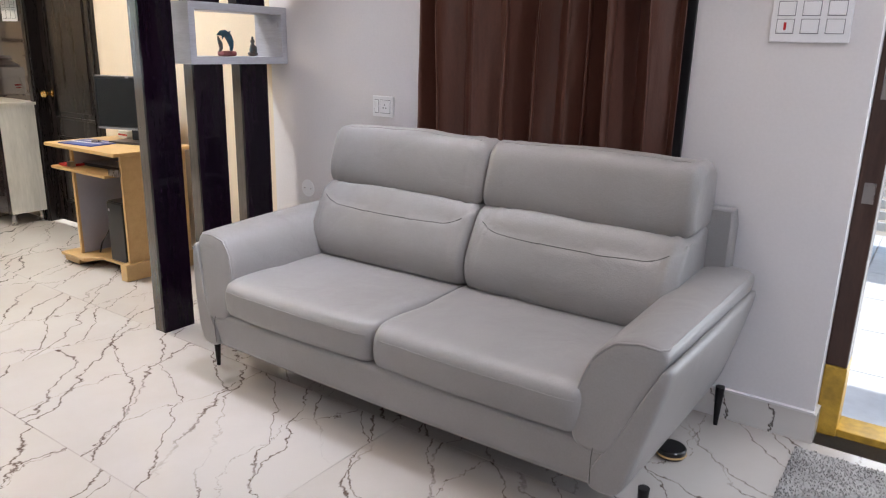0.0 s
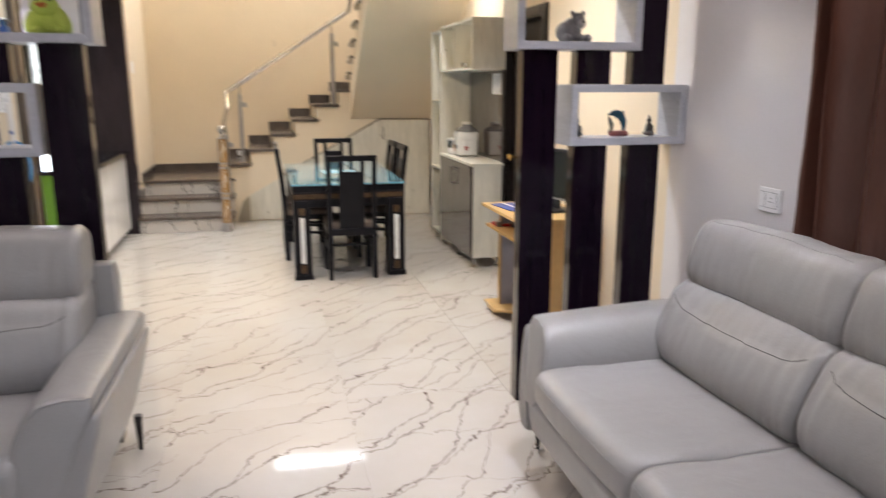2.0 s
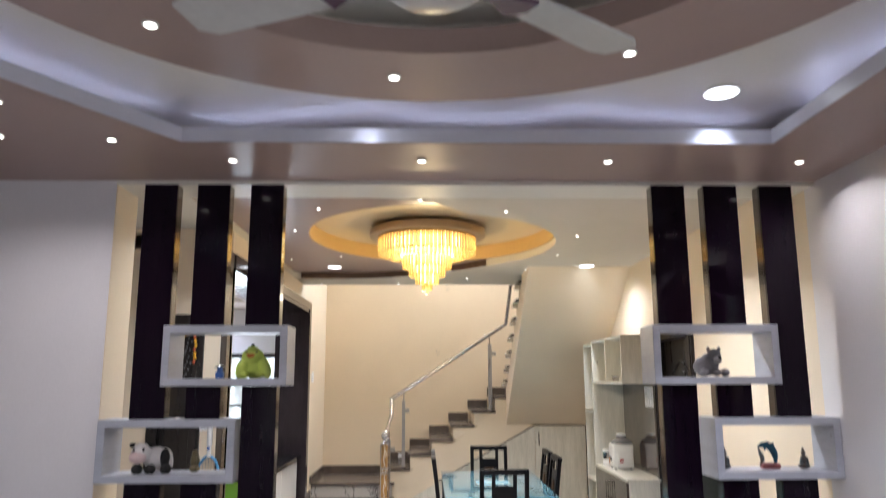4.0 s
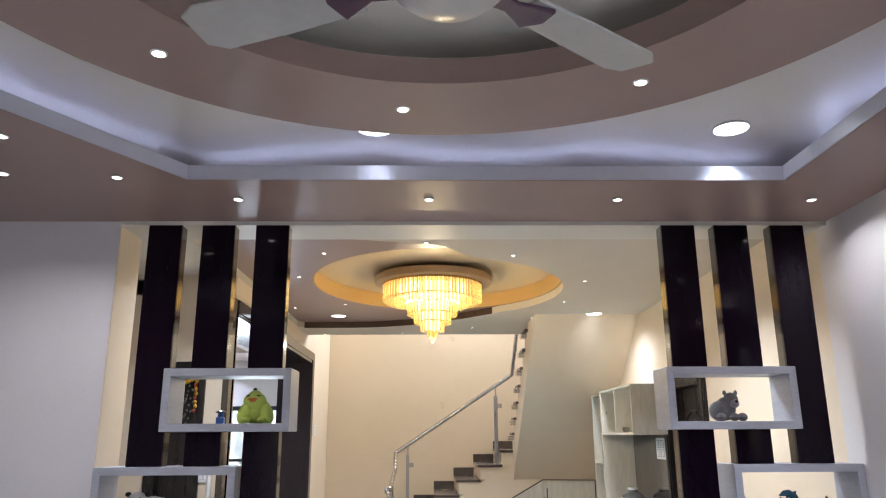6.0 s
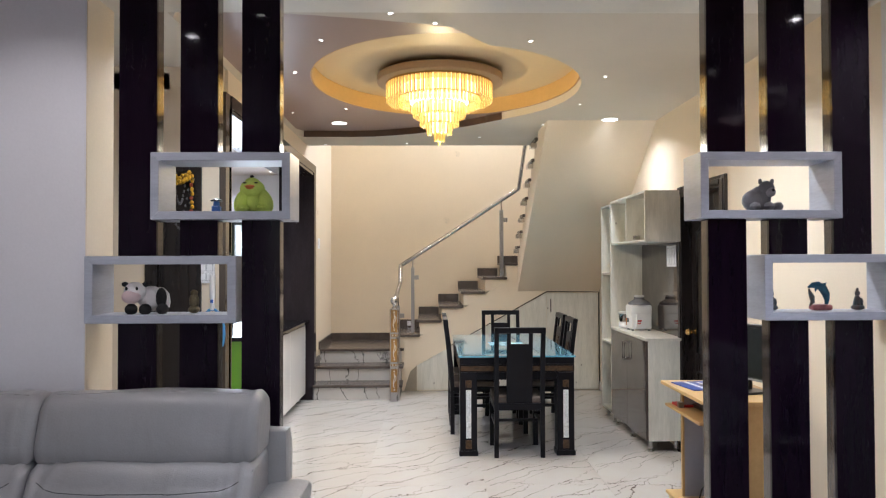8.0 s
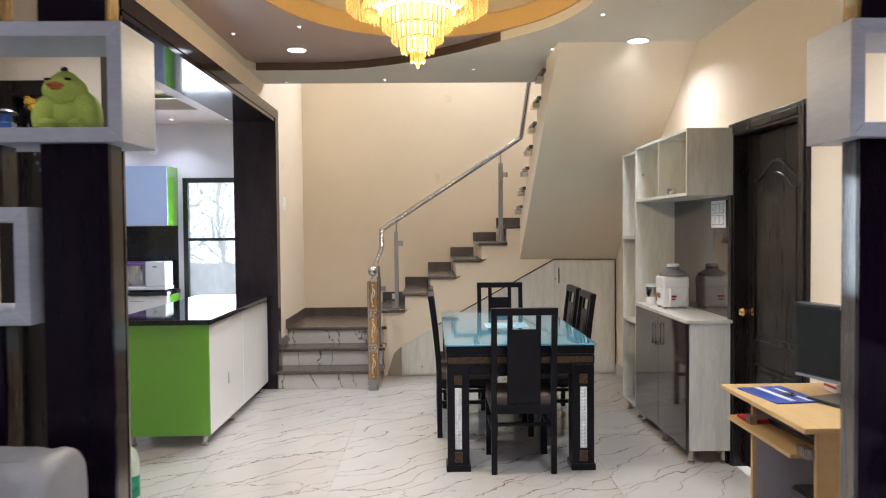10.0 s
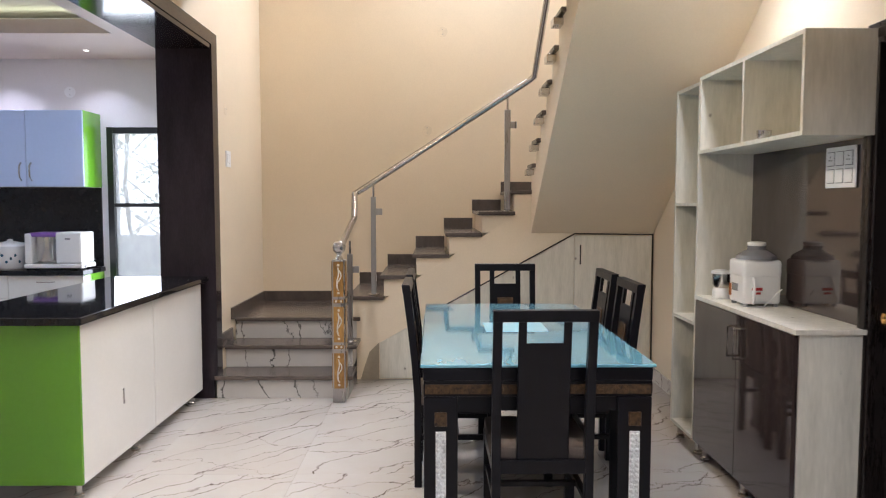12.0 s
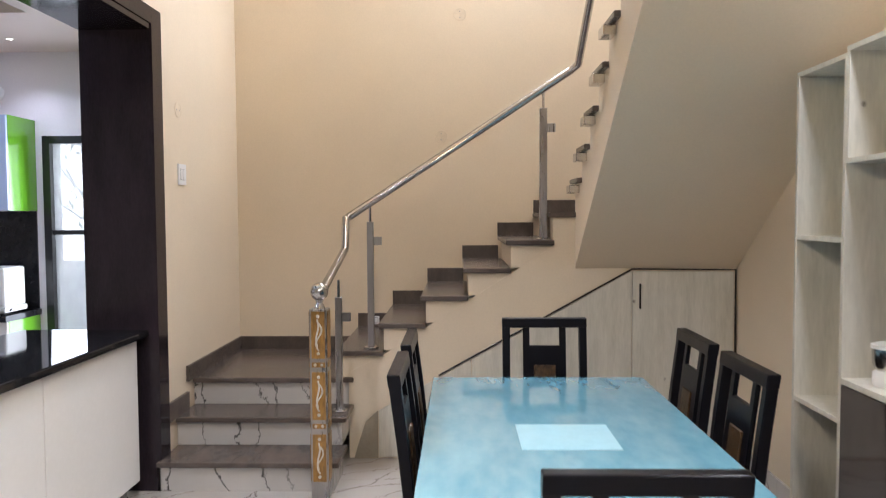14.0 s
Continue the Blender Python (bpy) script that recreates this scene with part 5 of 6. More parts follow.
# Two unseen spots added over the sofa wall to brighten it.
for x in (-1.45, -0.45):
    spot(x, 2.84, 2.62)
for x, y in ((-2.12, -0.46), (-2.16, -0.04), (-1.76, -0.26)):
    spot(x, y, 2.62)
for k in range(8):
    a = radians(186.5 + 42.2 * (k - 4))
    spot(RING[0] + 1.0 * math.cos(a), RING[1] + 1.0 * math.sin(a), 2.62)
for x, y, z in ((-3.30, 0.95, 2.70), (-3.445, 1.17, 2.70), (-3.74, 1.70, 2.70), (-4.5, 2.30, 2.70), (-5.32, 2.30, 2.70), (-6.13, 2.14, 2.70), (-6.76, 1.62, 2.70), (-7.14, 0.90, 2.70), (-7.22, 0.06, 2.70), (-5.76, 0.44, 2.76), (-5.92, -0.03, 2.76), (-4.62, 0.235, 2.76), (-3.92, 0.515, 2.76)):
    spot(x, y, z, 0.011)
for x, y in ((-8.3, -1.3), (-8.35, -2.2), (-7.6, -0.68), (-5.8, -0.62), (-6.7, -0.64), (-8.3, -0.75)):
    spot(x, y, 2.56)

# ---- chandelier ----
AMBER_GLASS, at_, ag = shader("glowing_amber_crystal")
ag.inputs["Base Color"].default_value = (1.0, 0.76, 0.32, 1)
ag.inputs["Roughness"].default_value = 0.12
ag.inputs["Transmission Weight"].default_value = 0.85
# Weak emission gives the crystals the glow of the lamps behind them.
ag.inputs["Emission Color"].default_value = (1.0, 0.66, 0.22, 1)
ag.inputs["Emission Strength"].default_value = 0.15
ch = thing("chandelier", "round five-tier amber crystal chandelier, lit", "chandelier", (-5.10, 1.21, 0))
part("ceiling_plate", lathe([(0.37, 2.778), (0.398, 2.782), (0.398, 2.795)], 48), BRASS, ch, "brass ceiling plate", True)


def crystal_mesh(length):
    w = 0.0125
    me = bpy.data.meshes.new("crystal")
    ring = [(w, 0), (w * 0.5, w * 0.6), (-w * 0.5, w * 0.6), (-w, 0), (-w * 0.5, -w * 0.6), (w * 0.5, -w * 0.6)]
    vs = [(y, x, 0) for x, y in ring] + [(y, x, -length + 0.014) for x, y in ring] + [(0, 0, -length)]
    fs = [tuple(range(6))] + [(i, (i + 1) % 6, 6 + (i + 1) % 6, 6 + i) for i in range(6)] + [(6 + i, 6 + (i + 1) % 6, 12) for i in range(6)]
    me.from_pydata(vs, [], fs)
    me.materials.append(AMBER_GLASS)
    return me


for r, top, length, count in ((0.388, 2.785, 0.135, 78), (0.30, 2.685, 0.065, 58), (0.19, 2.64, 0.10, 38), (0.14, 2.565, 0.09, 26), (0.088, 2.50, 0.085, 16), (0.035, 2.44, 0.075, 7)):
    part("tier_ring", lathe([(r - 0.004, top), (r + 0.004, top), (r + 0.004, top + 0.008), (r - 0.004, top + 0.008), (r - 0.004, top)], 48, cap=False), BRASS, ch, "brass tier ring", True)
    me = crystal_mesh(length)
    for k in range(count):
        a = 2 * math.pi * (k + random.uniform(-0.15, 0.15)) / count
        ob = new("crystal", me)
        ob.parent = ch
        ob.matrix_basis = pose(r * math.cos(a), r * math.sin(a), top + random.uniform(-0.006, 0.004), 0, 0, math.degrees(a))
    if r > 0.05:
        part("lamp_core", lathe([(r * 0.50, top - length * 0.8), (r * 0.72, top - length * 0.55), (r * 0.72, top - 0.01)], 32), LAMP_CORE, ch, "glowing inner lamps", True)
part("stem", lathe([(0.012, 2.40), (0.012, 2.78)], 10), BRASS, ch, "", True)
part("drop", lathe([(0.002, 2.335), (0.013, 2.35), (0.008, 2.375), (0.002, 2.385)], 8), AMBER_GLASS, ch, "pointed crystal drop")

# ---- ceiling fan ----
FAN_BODY = surface("pale_grey_enamel", (0.50, 0.49, 0.46), 0.3, vary=0.05, bump=0)
FAN_PURPLE = surface("plum_enamel", (0.10, 0.05, 0.08), 0.25, vary=0.1, bump=0)
fan = thing("ceiling_fan", "three-blade pale grey ceiling fan with plum trim, at rest", "ceiling fan", (-0.45, 1.22, -0.13))
part("down_rod", lathe([(0.012, 2.50), (0.012, 2.85)], 12), FAN_BODY, fan, "", True)
part("canopy", lathe([(0.02, 2.81), (0.055, 2.85), (0.06, 2.874)], 20), FAN_PURPLE, fan, "", True)
part("motor", lathe([(0.03, 2.405), (0.07, 2.41), (0.092, 2.43), (0.10, 2.455), (0.10, 2.485), (0.07, 2.51), (0.025, 2.53)], 32), FAN_BODY, fan, "", True)
part("trim_ring", lathe([(0.101, 2.465), (0.108, 2.475), (0.108, 2.49), (0.09, 2.505)], 32, cap=False), FAN_PURPLE, fan, "plum trim ring", True)
for a in (8, 128, 248):
    o = [(0.16, -0.045), (0.28, -0.054), (0.45, -0.058), (0.485, -0.035), (0.485, 0.04), (0.45, 0.058), (0.28, 0.05), (0.16, 0.042)]
    blade = part("blade", prism(o, "z", -0.003, 0.003, 0.002, 1), FAN_BODY, fan, "pale grey blade")
    blade.matrix_basis = pose(0, 0, 2.46, 0, 0, a) @ pose(0, 0, 0, 10, 0, 0)
    part("blade_iron", prism([(0.08, -0.03), (0.14, -0.018), (0.20, -0.045), (0.215, 0.0), (0.20, 0.045), (0.14, 0.018), (0.08, 0.03)], "z", -0.012, -0.003, 0.002, 1), FAN_PURPLE, blade, "plum blade bracket")

# ---- switches, sockets, outlet covers ----
SWITCH = surface("switch_white", (0.86, 0.86, 0.88), 0.3, vary=0.01, bump=0)
SWITCH_GREY = surface("switch_shadow_grey", (0.22, 0.22, 0.24), 0.4, vary=0.01, bump=0)
RED = surface("red_plastic", (0.5, 0.02, 0.02), 0.4, bump=0)


def plate(name, label, m, w, h, cells, group=""):
    """A plate in its own plane (x across, z up, facing -y)."""
    ob = thing(name, label, "switch", (0, 0, 0), 0, group)
    ob.matrix_basis = m
    part("plate", block(-w / 2, w / 2, -0.010, 0, -h / 2, h / 2, 0.003), SWITCH, ob)
    for x, z, cw, chh, kind in cells:
        c = part("rocker" if kind != "socket" else "socket_face", block(x - cw / 2, x + cw / 2, -0.0135, -0.0095, z - chh / 2, z + chh / 2, 0.0015, 1), SWITCH, ob)
        if kind == "socket":
            for dx, dz in ((-0.008, -0.006), (0.008, -0.006), (0, 0.009)):
                part("pin_hole", block(x + dx - 0.0025, x + dx + 0.0025, -0.0142, -0.0134, z + dz - 0.0025, z + dz + 0.0025), PLASTIC_BLACK, c)
        if kind == "red":
            part("indicator", block(x - 0.004, x + 0.004, -0.0145, -0.0134, z - 0.012, z + 0.012), RED, c, "red indicator")
        # Grey rim painted in for the shade round each cell.
        part("cell_edge", block(x - cw / 2 - 0.002, x + cw / 2 + 0.002, -0.0104, -0.0099, z - chh / 2 - 0.002, z + chh / 2 + 0.002), SWITCH_GREY, ob)
    return ob


plate("wall_socket", "white single socket with switch on the white wall", pose(-2.10, WALL_Y, 1.055), 0.125, 0.095, [(0.014, 0, 0.058, 0.058, "socket"), (-0.037, 0, 0.02, 0.058, "rocker")])
big = [(-0.073 + 0.073 * i, 0.055 - 0.055 * j, 0.05, 0.042, "red" if (i, j) == (0, 2) else "rocker") for i in range(3) for j in range(3)]
plate("switchboard", "white switchboard with nine switches and red indicator", pose(-0.333, WALL_Y, 1.475), 0.235, 0.21, big)
plate("stair_switch", "white double switch on the cream wall", pose(-8.01, -0.139, 1.70, 0, 0, 180), 0.11, 0.12, [(-0.018, 0, 0.03, 0.06, "rocker"), (0.018, 0, 0.03, 0.06, "rocker")])
plate("passage_switch", "white switchboard above a hung racket", pose(-4.279, -0.27, 1.42, 0, 0, 90), 0.15, 0.14, [(-0.045 + 0.045 * i, 0.03 - 0.06 * j, 0.035, 0.045, "rocker") for i in range(3) for j in range(2)])
plate("step_socket", "small grey socket on the stair skirting", pose(-9.051, 0.86, 0.70, 0, 0, 90), 0.05, 0.06, [(0, 0, 0.03, 0.035, "rocker")])
SEAL = surface("painted_outlet_cover", (0.79, 0.675, 0.52), 0.45, bump=0)
for m, lab, mat in ((pose(-9.069, 1.34, 2.02, 0, 90, 0), "round painted outlet cover on the stair wall", SEAL), (pose(-9.069, 1.478, 2.885, 0, 90, 0), "round painted outlet cover on the stair wall", SEAL), (pose(-2.615, WALL_Y - 0.001, 0.60, 90, 0, 0), "round white outlet cover on the white wall", SWITCH), (pose(-8.669, -1.62, 2.29, 0, 90, 0), "round white outlet cover on the kitchen wall", SWITCH), (pose(-7.98, -0.139, 2.066, -90, 0, 0), "round painted outlet cover on the cream wall", SEAL)):
    ob = thing("outlet_cover", lab, "outlet cover", (0, 0, 0), 0, "round outlet covers")
    ob.matrix_basis = m
    part("disc", lathe([(0.045, 0), (0.045, 0.002), (0.041, 0.0035), (0.039, 0.002), (0.002, 0.002)], 28), mat, ob)
    for dx in (-0.022, 0.022):
        part("screw", lathe([(0.004, 0.002), (0.003, 0.0035)], 8, (dx, 0, 0)), STEEL, ob)
cal = thing("wall_switchboard", "white six-way switchboard on the brown back panel", "switch", (-5.56, 3.087, 1.52))
part("plate", block(-0.11, 0.11, -0.008, 0, -0.085, 0.085, 0.003), SWITCH, cal)
for i in range(3):
    for j in range(2):
        x, z = -0.066 + 0.066 * i, 0.036 - 0.072 * j
        # Same grey rim, shade put in as colour.
        part("cell_edge", block(x - 0.027, x + 0.027, -0.0086, -0.0079, z - 0.03, z + 0.03), SWITCH_GREY, cal)
        c = part("rocker", block(x - 0.024, x + 0.024, -0.012, -0.0082, z - 0.027, z + 0.027, 0.0015, 1), SWITCH, cal)
        if j == 0 and i != 1:
            for dx, dz in ((-0.008, -0.006), (0.008, -0.006), (0, 0.009)):
                part("pin_hole", block(x + dx - 0.003, x + dx + 0.003, -0.0128, -0.0119, z + dz - 0.003, z + dz + 0.003), PLASTIC_BLACK, c)

# ---- under-stair cupboard ----
cup = thing("understair_cupboard", "pale laminate cupboard fronts under the sloping stairs", "cupboard", (-8.128, 0, 0))
PLASTER = surface("bare_grey_plaster", (0.42, 0.36, 0.28), 0.8, vary=0.12, coarse=4, fine=40, bump=0.15, dark=(0.30, 0.26, 0.20))
part("panel", prism([(0.98, 0.01), (1.536, 0.01), (1.536, 0.60), (1.34, 0.49), (0.98, 0.29)], "x", 0, 0.010, 0.001, 1), PALE_LAMINATE, cup)
part("panel", prism([(1.540, 0.01), (2.482, 0.01), (2.482, 1.125), (1.540, 0.602)], "x", 0, 0.010, 0.001, 1), PALE_LAMINATE, cup)
part("door", prism([(2.486, 0.01), (3.08, 0.01), (3.08, 1.118), (2.486, 1.124)], "x", 0, 0.012, 0.001, 1), PALE_LAMINATE, cup, "pale laminate door")
part("handle", block(0.012, 0.022, 2.525, 2.535, 0.90, 1.05, 0.002), DOOR_WOOD, cup, "dark bar handle")
part("edging", tube([(0.010, 1.34, 0.503), (0.010, 2.484, 1.136), (0.010, 3.088, 1.130), (0.010, 3.092, 0.02)], 0.006, 6), DOOR_WOOD, cup, "dark brown edging")
part("plaster_patch", prism([(0.83, 0.0), (0.975, 0.0), (0.975, 0.29), (0.90, 0.22), (0.86, 0.10)], "x", -0.001, 0.004), PLASTER, cup, "bare grey plaster patch")

# ---- skirtings ----
SK = veined("skirting_marble", (0.72, 0.69, 0.67), (0.10, 0.08, 0.07), 0.12, 60, 1.0, 0.0065, 0.62, (0.93, 0.92, 0.9), shift=False)
setting("skirting_living", merged(block(-2.70, -0.131, WALL_Y - 0.014, WALL_Y - 0.001, 0.0005, 0.112), block(-0.1315, -0.118, WALL_Y - 0.014, WALL_Y + 0.088, 0.0005, 0.112)), SK, "veined marble skirting with a white top edge", "skirting")
setting("skirting_top", block(-2.70, -0.125, WALL_Y - 0.018, WALL_Y - 0.001, 0.112, 0.120), WHITE_WALL, "white painted skirting top", "skirting")
setting("skirting_dining", merged(block(-8.115, -6.78, WALL_Y - 0.014, WALL_Y - 0.001, 0.0005, 0.10), block(-4.48, -3.03, WALL_Y - 0.014, WALL_Y - 0.001, 0.0005, 0.10)), SK, "veined marble skirting along the cream wall", "skirting")

# ---- juicer, jar and cup on the sideboard ----
j = thing("juicer", "white electric juicer with grey lid on the sideboard", "juicer", (-6.03, 2.955, 0.882))
part("body", block(-0.085, 0.085, -0.095, 0.085, 0.012, 0.20, 0.015, 3), PLASTIC_WHITE, j, "", True)
part("upper_housing", block(-0.088, 0.088, -0.098, 0.088, 0.135, 0.222, 0.018, 3), PLASTIC_WHITE, j, "", True)
SMOKE = surface("smoky_grey_lid", (0.20, 0.20, 0.21), 0.15, bump=0)
part("lid", lathe([(0.095, 0.222), (0.09, 0.24), (0.055, 0.262), (0.042, 0.268), (0.042, 0.285)], 28), SMOKE, j, "smoky grey lid", True)
part("pusher", lathe([(0.036, 0.285), (0.042, 0.288), (0.042, 0.302), (0.03, 0.305)], 24), PLASTIC_WHITE, j, "", True)
for x in (-0.065, 0.065):
    for y in (-0.075, 0.065):
        part("foot", lathe([(0.012, 0), (0.012, 0.014)], 10, (x, y, 0)), PLASTIC_GREY, j)
part("spout", block(-0.115, -0.083, -0.05, 0.01, 0.13, 0.175, 0.008), PLASTIC_WHITE, j)
part("clamp_arm", tube([(0.087, -0.05, 0.14), (0.10, -0.05, 0.11), (0.12, -0.06, 0.04), (0.112, -0.06, 0.02)], 0.008, 8), PLASTIC_WHITE, j, "white clamp arm", True)
part("window", block(-0.04, 0.02, -0.0985, -0.0945, 0.07, 0.105), SMOKE, j)
part("pulp_print", block(-0.078, -0.052, -0.0965, -0.0945, 0.04, 0.10), surface("orange_print", (0.5, 0.16, 0.03), 0.5, coarse=30), j, "small orange print")
part("cord", tube([(0.088, 0.05, 0.06), (0.14, 0.06, 0.09), (0.155, 0.02, 0.06), (0.13, -0.02, 0.008), (0.09, -0.03, 0.006)], 0.003, 6), PLASTIC_WHITE, j, "", True)
part("label_print", merged(block(0.0845, 0.0862, -0.055, -0.005, 0.078, 0.092), block(0.0845, 0.0862, -0.05, -0.012, 0.060, 0.070)), RED, j, "small red label print")
jar = thing("mixer_jar", "small steel mixer jar with white base and lid", "mixer jar", (-6.27, 2.885, 0.882))
part("base", lathe([(0.042, 0), (0.045, 0.005), (0.043, 0.045), (0.034, 0.055)], 24), PLASTIC_WHITE, jar, "", True)
part("cup", lathe([(0.034, 0.055), (0.045, 0.075), (0.047, 0.128)], 24), CHROME, jar, "polished steel cup", True)
part("lid", lathe([(0.05, 0.128), (0.05, 0.14), (0.03, 0.148)], 24), PLASTIC_WHITE, jar, "", True)
bowl = solid("steel_cup", lathe([(0.022, 0), (0.030, 0.02), (0.032, 0.045), (0.030, 0.045), (0.028, 0.02), (0.020, 0.003)], 20, (-5.80, 2.87, 1.649)), CHROME, "small steel cup in the wall cabinet", "cup", "", True)

# ---- computer desk ----
desk = thing("computer_desk", "beech laminate computer desk with keyboard tray", "desk", (-3.87, 2.56, 0))
part("top", block(-0.36, 0.36, 0.0, 0.50, 0.722, 0.742, 0.003), BEECH, desk, "", False)
part("keyboard_tray", block(-0.37, 0.20, 0.03, 0.40, 0.585, 0.602, 0.004), BEECH, desk)
LILAC = surface("lilac_grey_board", (0.40, 0.40, 0.47), 0.5, vary=0.03, bump=0.02)
part("side_panel", block(-0.245, -0.228, 0.10, 0.50, 0.05, 0.721), LILAC, desk, "lilac-grey inner side panel")
part("panel_edge", block(-0.247, -0.226, 0.085, 0.099, 0.05, 0.721), BEECH, desk)
part("side_panel", block(0.255, 0.273, 0.09, 0.50, 0.05, 0.721), BEECH, desk)
part("base_foot", block(-0.37, -0.21, 0.05, 0.50, 0.012, 0.05, 0.004), BEECH, desk)
part("base_foot", block(0.235, 0.295, 0.05, 0.50, 0.0, 0.10, 0.004), BEECH, desk)
part("bottom_shelf", prism([(-0.37, 0.03), (-0.12, 0.03), (-0.06, 0.12), (0.235, 0.12), (0.235, 0.48), (-0.37, 0.48)], "z", 0.052, 0.07, 0.002, 1), BEECH, desk)
part("slide_rail", block(0.19, 0.262, 0.06, 0.09, 0.60, 0.635), STEEL, desk, "steel tray slide")
part("slide_rail", block(-0.24, -0.20, 0.06, 0.09, 0.602, 0.635), STEEL, desk, "steel tray slide")
part("caster", lathe([(0.015, 0), (0.015, 0.012)], 10, (-0.29, 0.08, 0)), PLASTIC_BLACK, desk)
tower = thing("computer_tower", "black computer tower on the desk's bottom shelf", "computer", (-3.76, 2.86, 0.07))
part("case", block(-0.08, 0.085, -0.17, 0.19, 0.0, 0.36, 0.006), PLASTIC_BLACK, tower)
part("front_panel", block(-0.075, 0.08, -0.182, -0.17, 0.005, 0.355, 0.005), PLASTIC_BLACK, tower)
part("badge", block(-0.06, -0.045, -0.1835, -0.1815, 0.30, 0.315), LILAC, tower)
mon = thing("monitor", "black flat computer monitor on a stand", "monitor", (-3.83, 2.885, 0.742), 18)
SCREEN = surface("dark_screen", (0.006, 0.007, 0.008), 0.25, vary=0.02, bump=0)
scr = part("housing", block(-0.235, 0.235, -0.012, 0.03, 0.075, 0.385, 0.005), PLASTIC_BLACK, mon)
part("screen", block(-0.22, 0.22, -0.0135, -0.0118, 0.095, 0.368), SCREEN, mon, "dark switched-off screen")
part("lower_edge", block(-0.232, 0.232, -0.014, -0.011, 0.077, 0.088), PLASTIC_GREY, mon, "grey lower edge")
part("badge", block(-0.012, 0.012, -0.0142, -0.0115, 0.371, 0.380), SWITCH_GREY, mon)
part("neck", block(-0.035, 0.035, 0.03, 0.055, 0.012, 0.16, 0.004), PLASTIC_BLACK, mon)
part("foot_plate", block(-0.12, 0.12, -0.07, 0.10, 0.0, 0.014, 0.005), PLASTIC_BLACK, mon)
BLUE_PRINT = surface("blue_printed_cover", (0.05, 0.08, 0.32), 0.35, vary=0.2, coarse=8, fine=30, bump=0)
mag = thing("magazine", "blue printed magazine lying on the desk", "magazine", (-4.0, 2.70, 0.742), 8)
part("page_block", block(-0.14, 0.14, -0.09, 0.11, 0.0, 0.006, 0.001, 1), BLUE_PRINT, mag)
part("white_band", block(-0.13, 0.12, -0.02, 0.005, 0.0061, 0.0066), PLASTIC_WHITE, mag, "white printed band")
part("white_band", block(-0.10, 0.13, 0.05, 0.066, 0.0061, 0.0066), PLASTIC_WHITE, mag, "white printed band")
part("key_ring", tube([(0.02, 0.01, 0.012), (0.05, 0.03, 0.014), (0.04, 0.06, 0.012)], 0.007, 8), STEEL, mag, "small steel keys", True)
kb = thing("keyboard", "dark keyboard on the pull-out tray among papers", "keyboard", (-3.92, 2.78, 0.602), 4)
part("case", block(-0.20, 0.20, -0.06, 0.07, 0.0, 0.018, 0.004), PLASTIC_BLACK, kb)
for i in range(10):
    for jj in range(4):
        part("key", block(-0.185 + 0.037 * i, -0.153 + 0.037 * i, -0.05 + 0.028 * jj, -0.027 + 0.028 * jj, 0.018, 0.023), PLASTIC_GREY, kb)
solid("red_notebook", block(-4.20, -4.08, 2.62, 2.72, 0.602, 0.616, 0.002), RED, "small red notebook on the keyboard tray", "notebook")
rt = thing("router", "small white router with a red stripe", "router", (-4.05, 2.98, 0.742))
part("case", block(-0.05, 0.05, -0.03, 0.03, 0.0, 0.05, 0.006), PLASTIC_WHITE, rt)
part("stripe", block(-0.045, 0.045, -0.0315, -0.0295, 0.02, 0.03), RED, rt)
solid("power_cable", tube([(-3.92, 2.79, 0.30), (-3.97, 2.76, 0.22), (-4.02, 2.73, 0.13), (-4.03, 2.72, 0.074)], 0.005, 8), PLASTIC_BLACK, "black cable hanging by the computer tower", "cable", "", True)

# ---- ornaments on the box shelves ----
TEAL = surface("teal_glaze", (0.03, 0.13, 0.20), 0.25, vary=0.25, coarse=20, bump=0.05, dark=(0.02, 0.06, 0.10))
ROSE = surface("rose_glaze", (0.30, 0.10, 0.10), 0.35, vary=0.2, coarse=20)
BRONZE = surface("brown_resin", (0.15, 0.08, 0.05), 0.4, vary=0.3, coarse=38, bump=0.3, dark=(0.03, 0.10, 0.13))
PLUSH_WHITE = surface("white_plush", (0.84, 0.79, 0.77), 0.95, vary=0.05, fine=200, bump=0.5)
PLUSH_BLACK = surface("black_plush", (0.015, 0.014, 0.014), 0.95, fine=200, bump=0.5)
PLUSH_PINK = surface("pink_plush", (0.74, 0.56, 0.55), 0.95, fine=200, bump=0.4)
PLUSH_GREEN = surface("green_plush", (0.58, 0.70, 0.13), 0.95, vary=0.1, fine=200, bump=0.5)
PLUSH_ORANGE = surface("orange_plush", (0.65, 0.20, 0.05), 0.9, fine=200, bump=0.4)
PLUSH_GREY = surface("grey_plush", (0.22, 0.21, 0.215), 0.95, vary=0.1, fine=200, bump=0.5)
PLUSH_PALE = surface("pale_grey_plush", (0.36, 0.33, 0.33), 0.95, fine=200, bump=0.5)
LZ, UZ = 1.228 + 0.0345, 1.650 + 0.0345


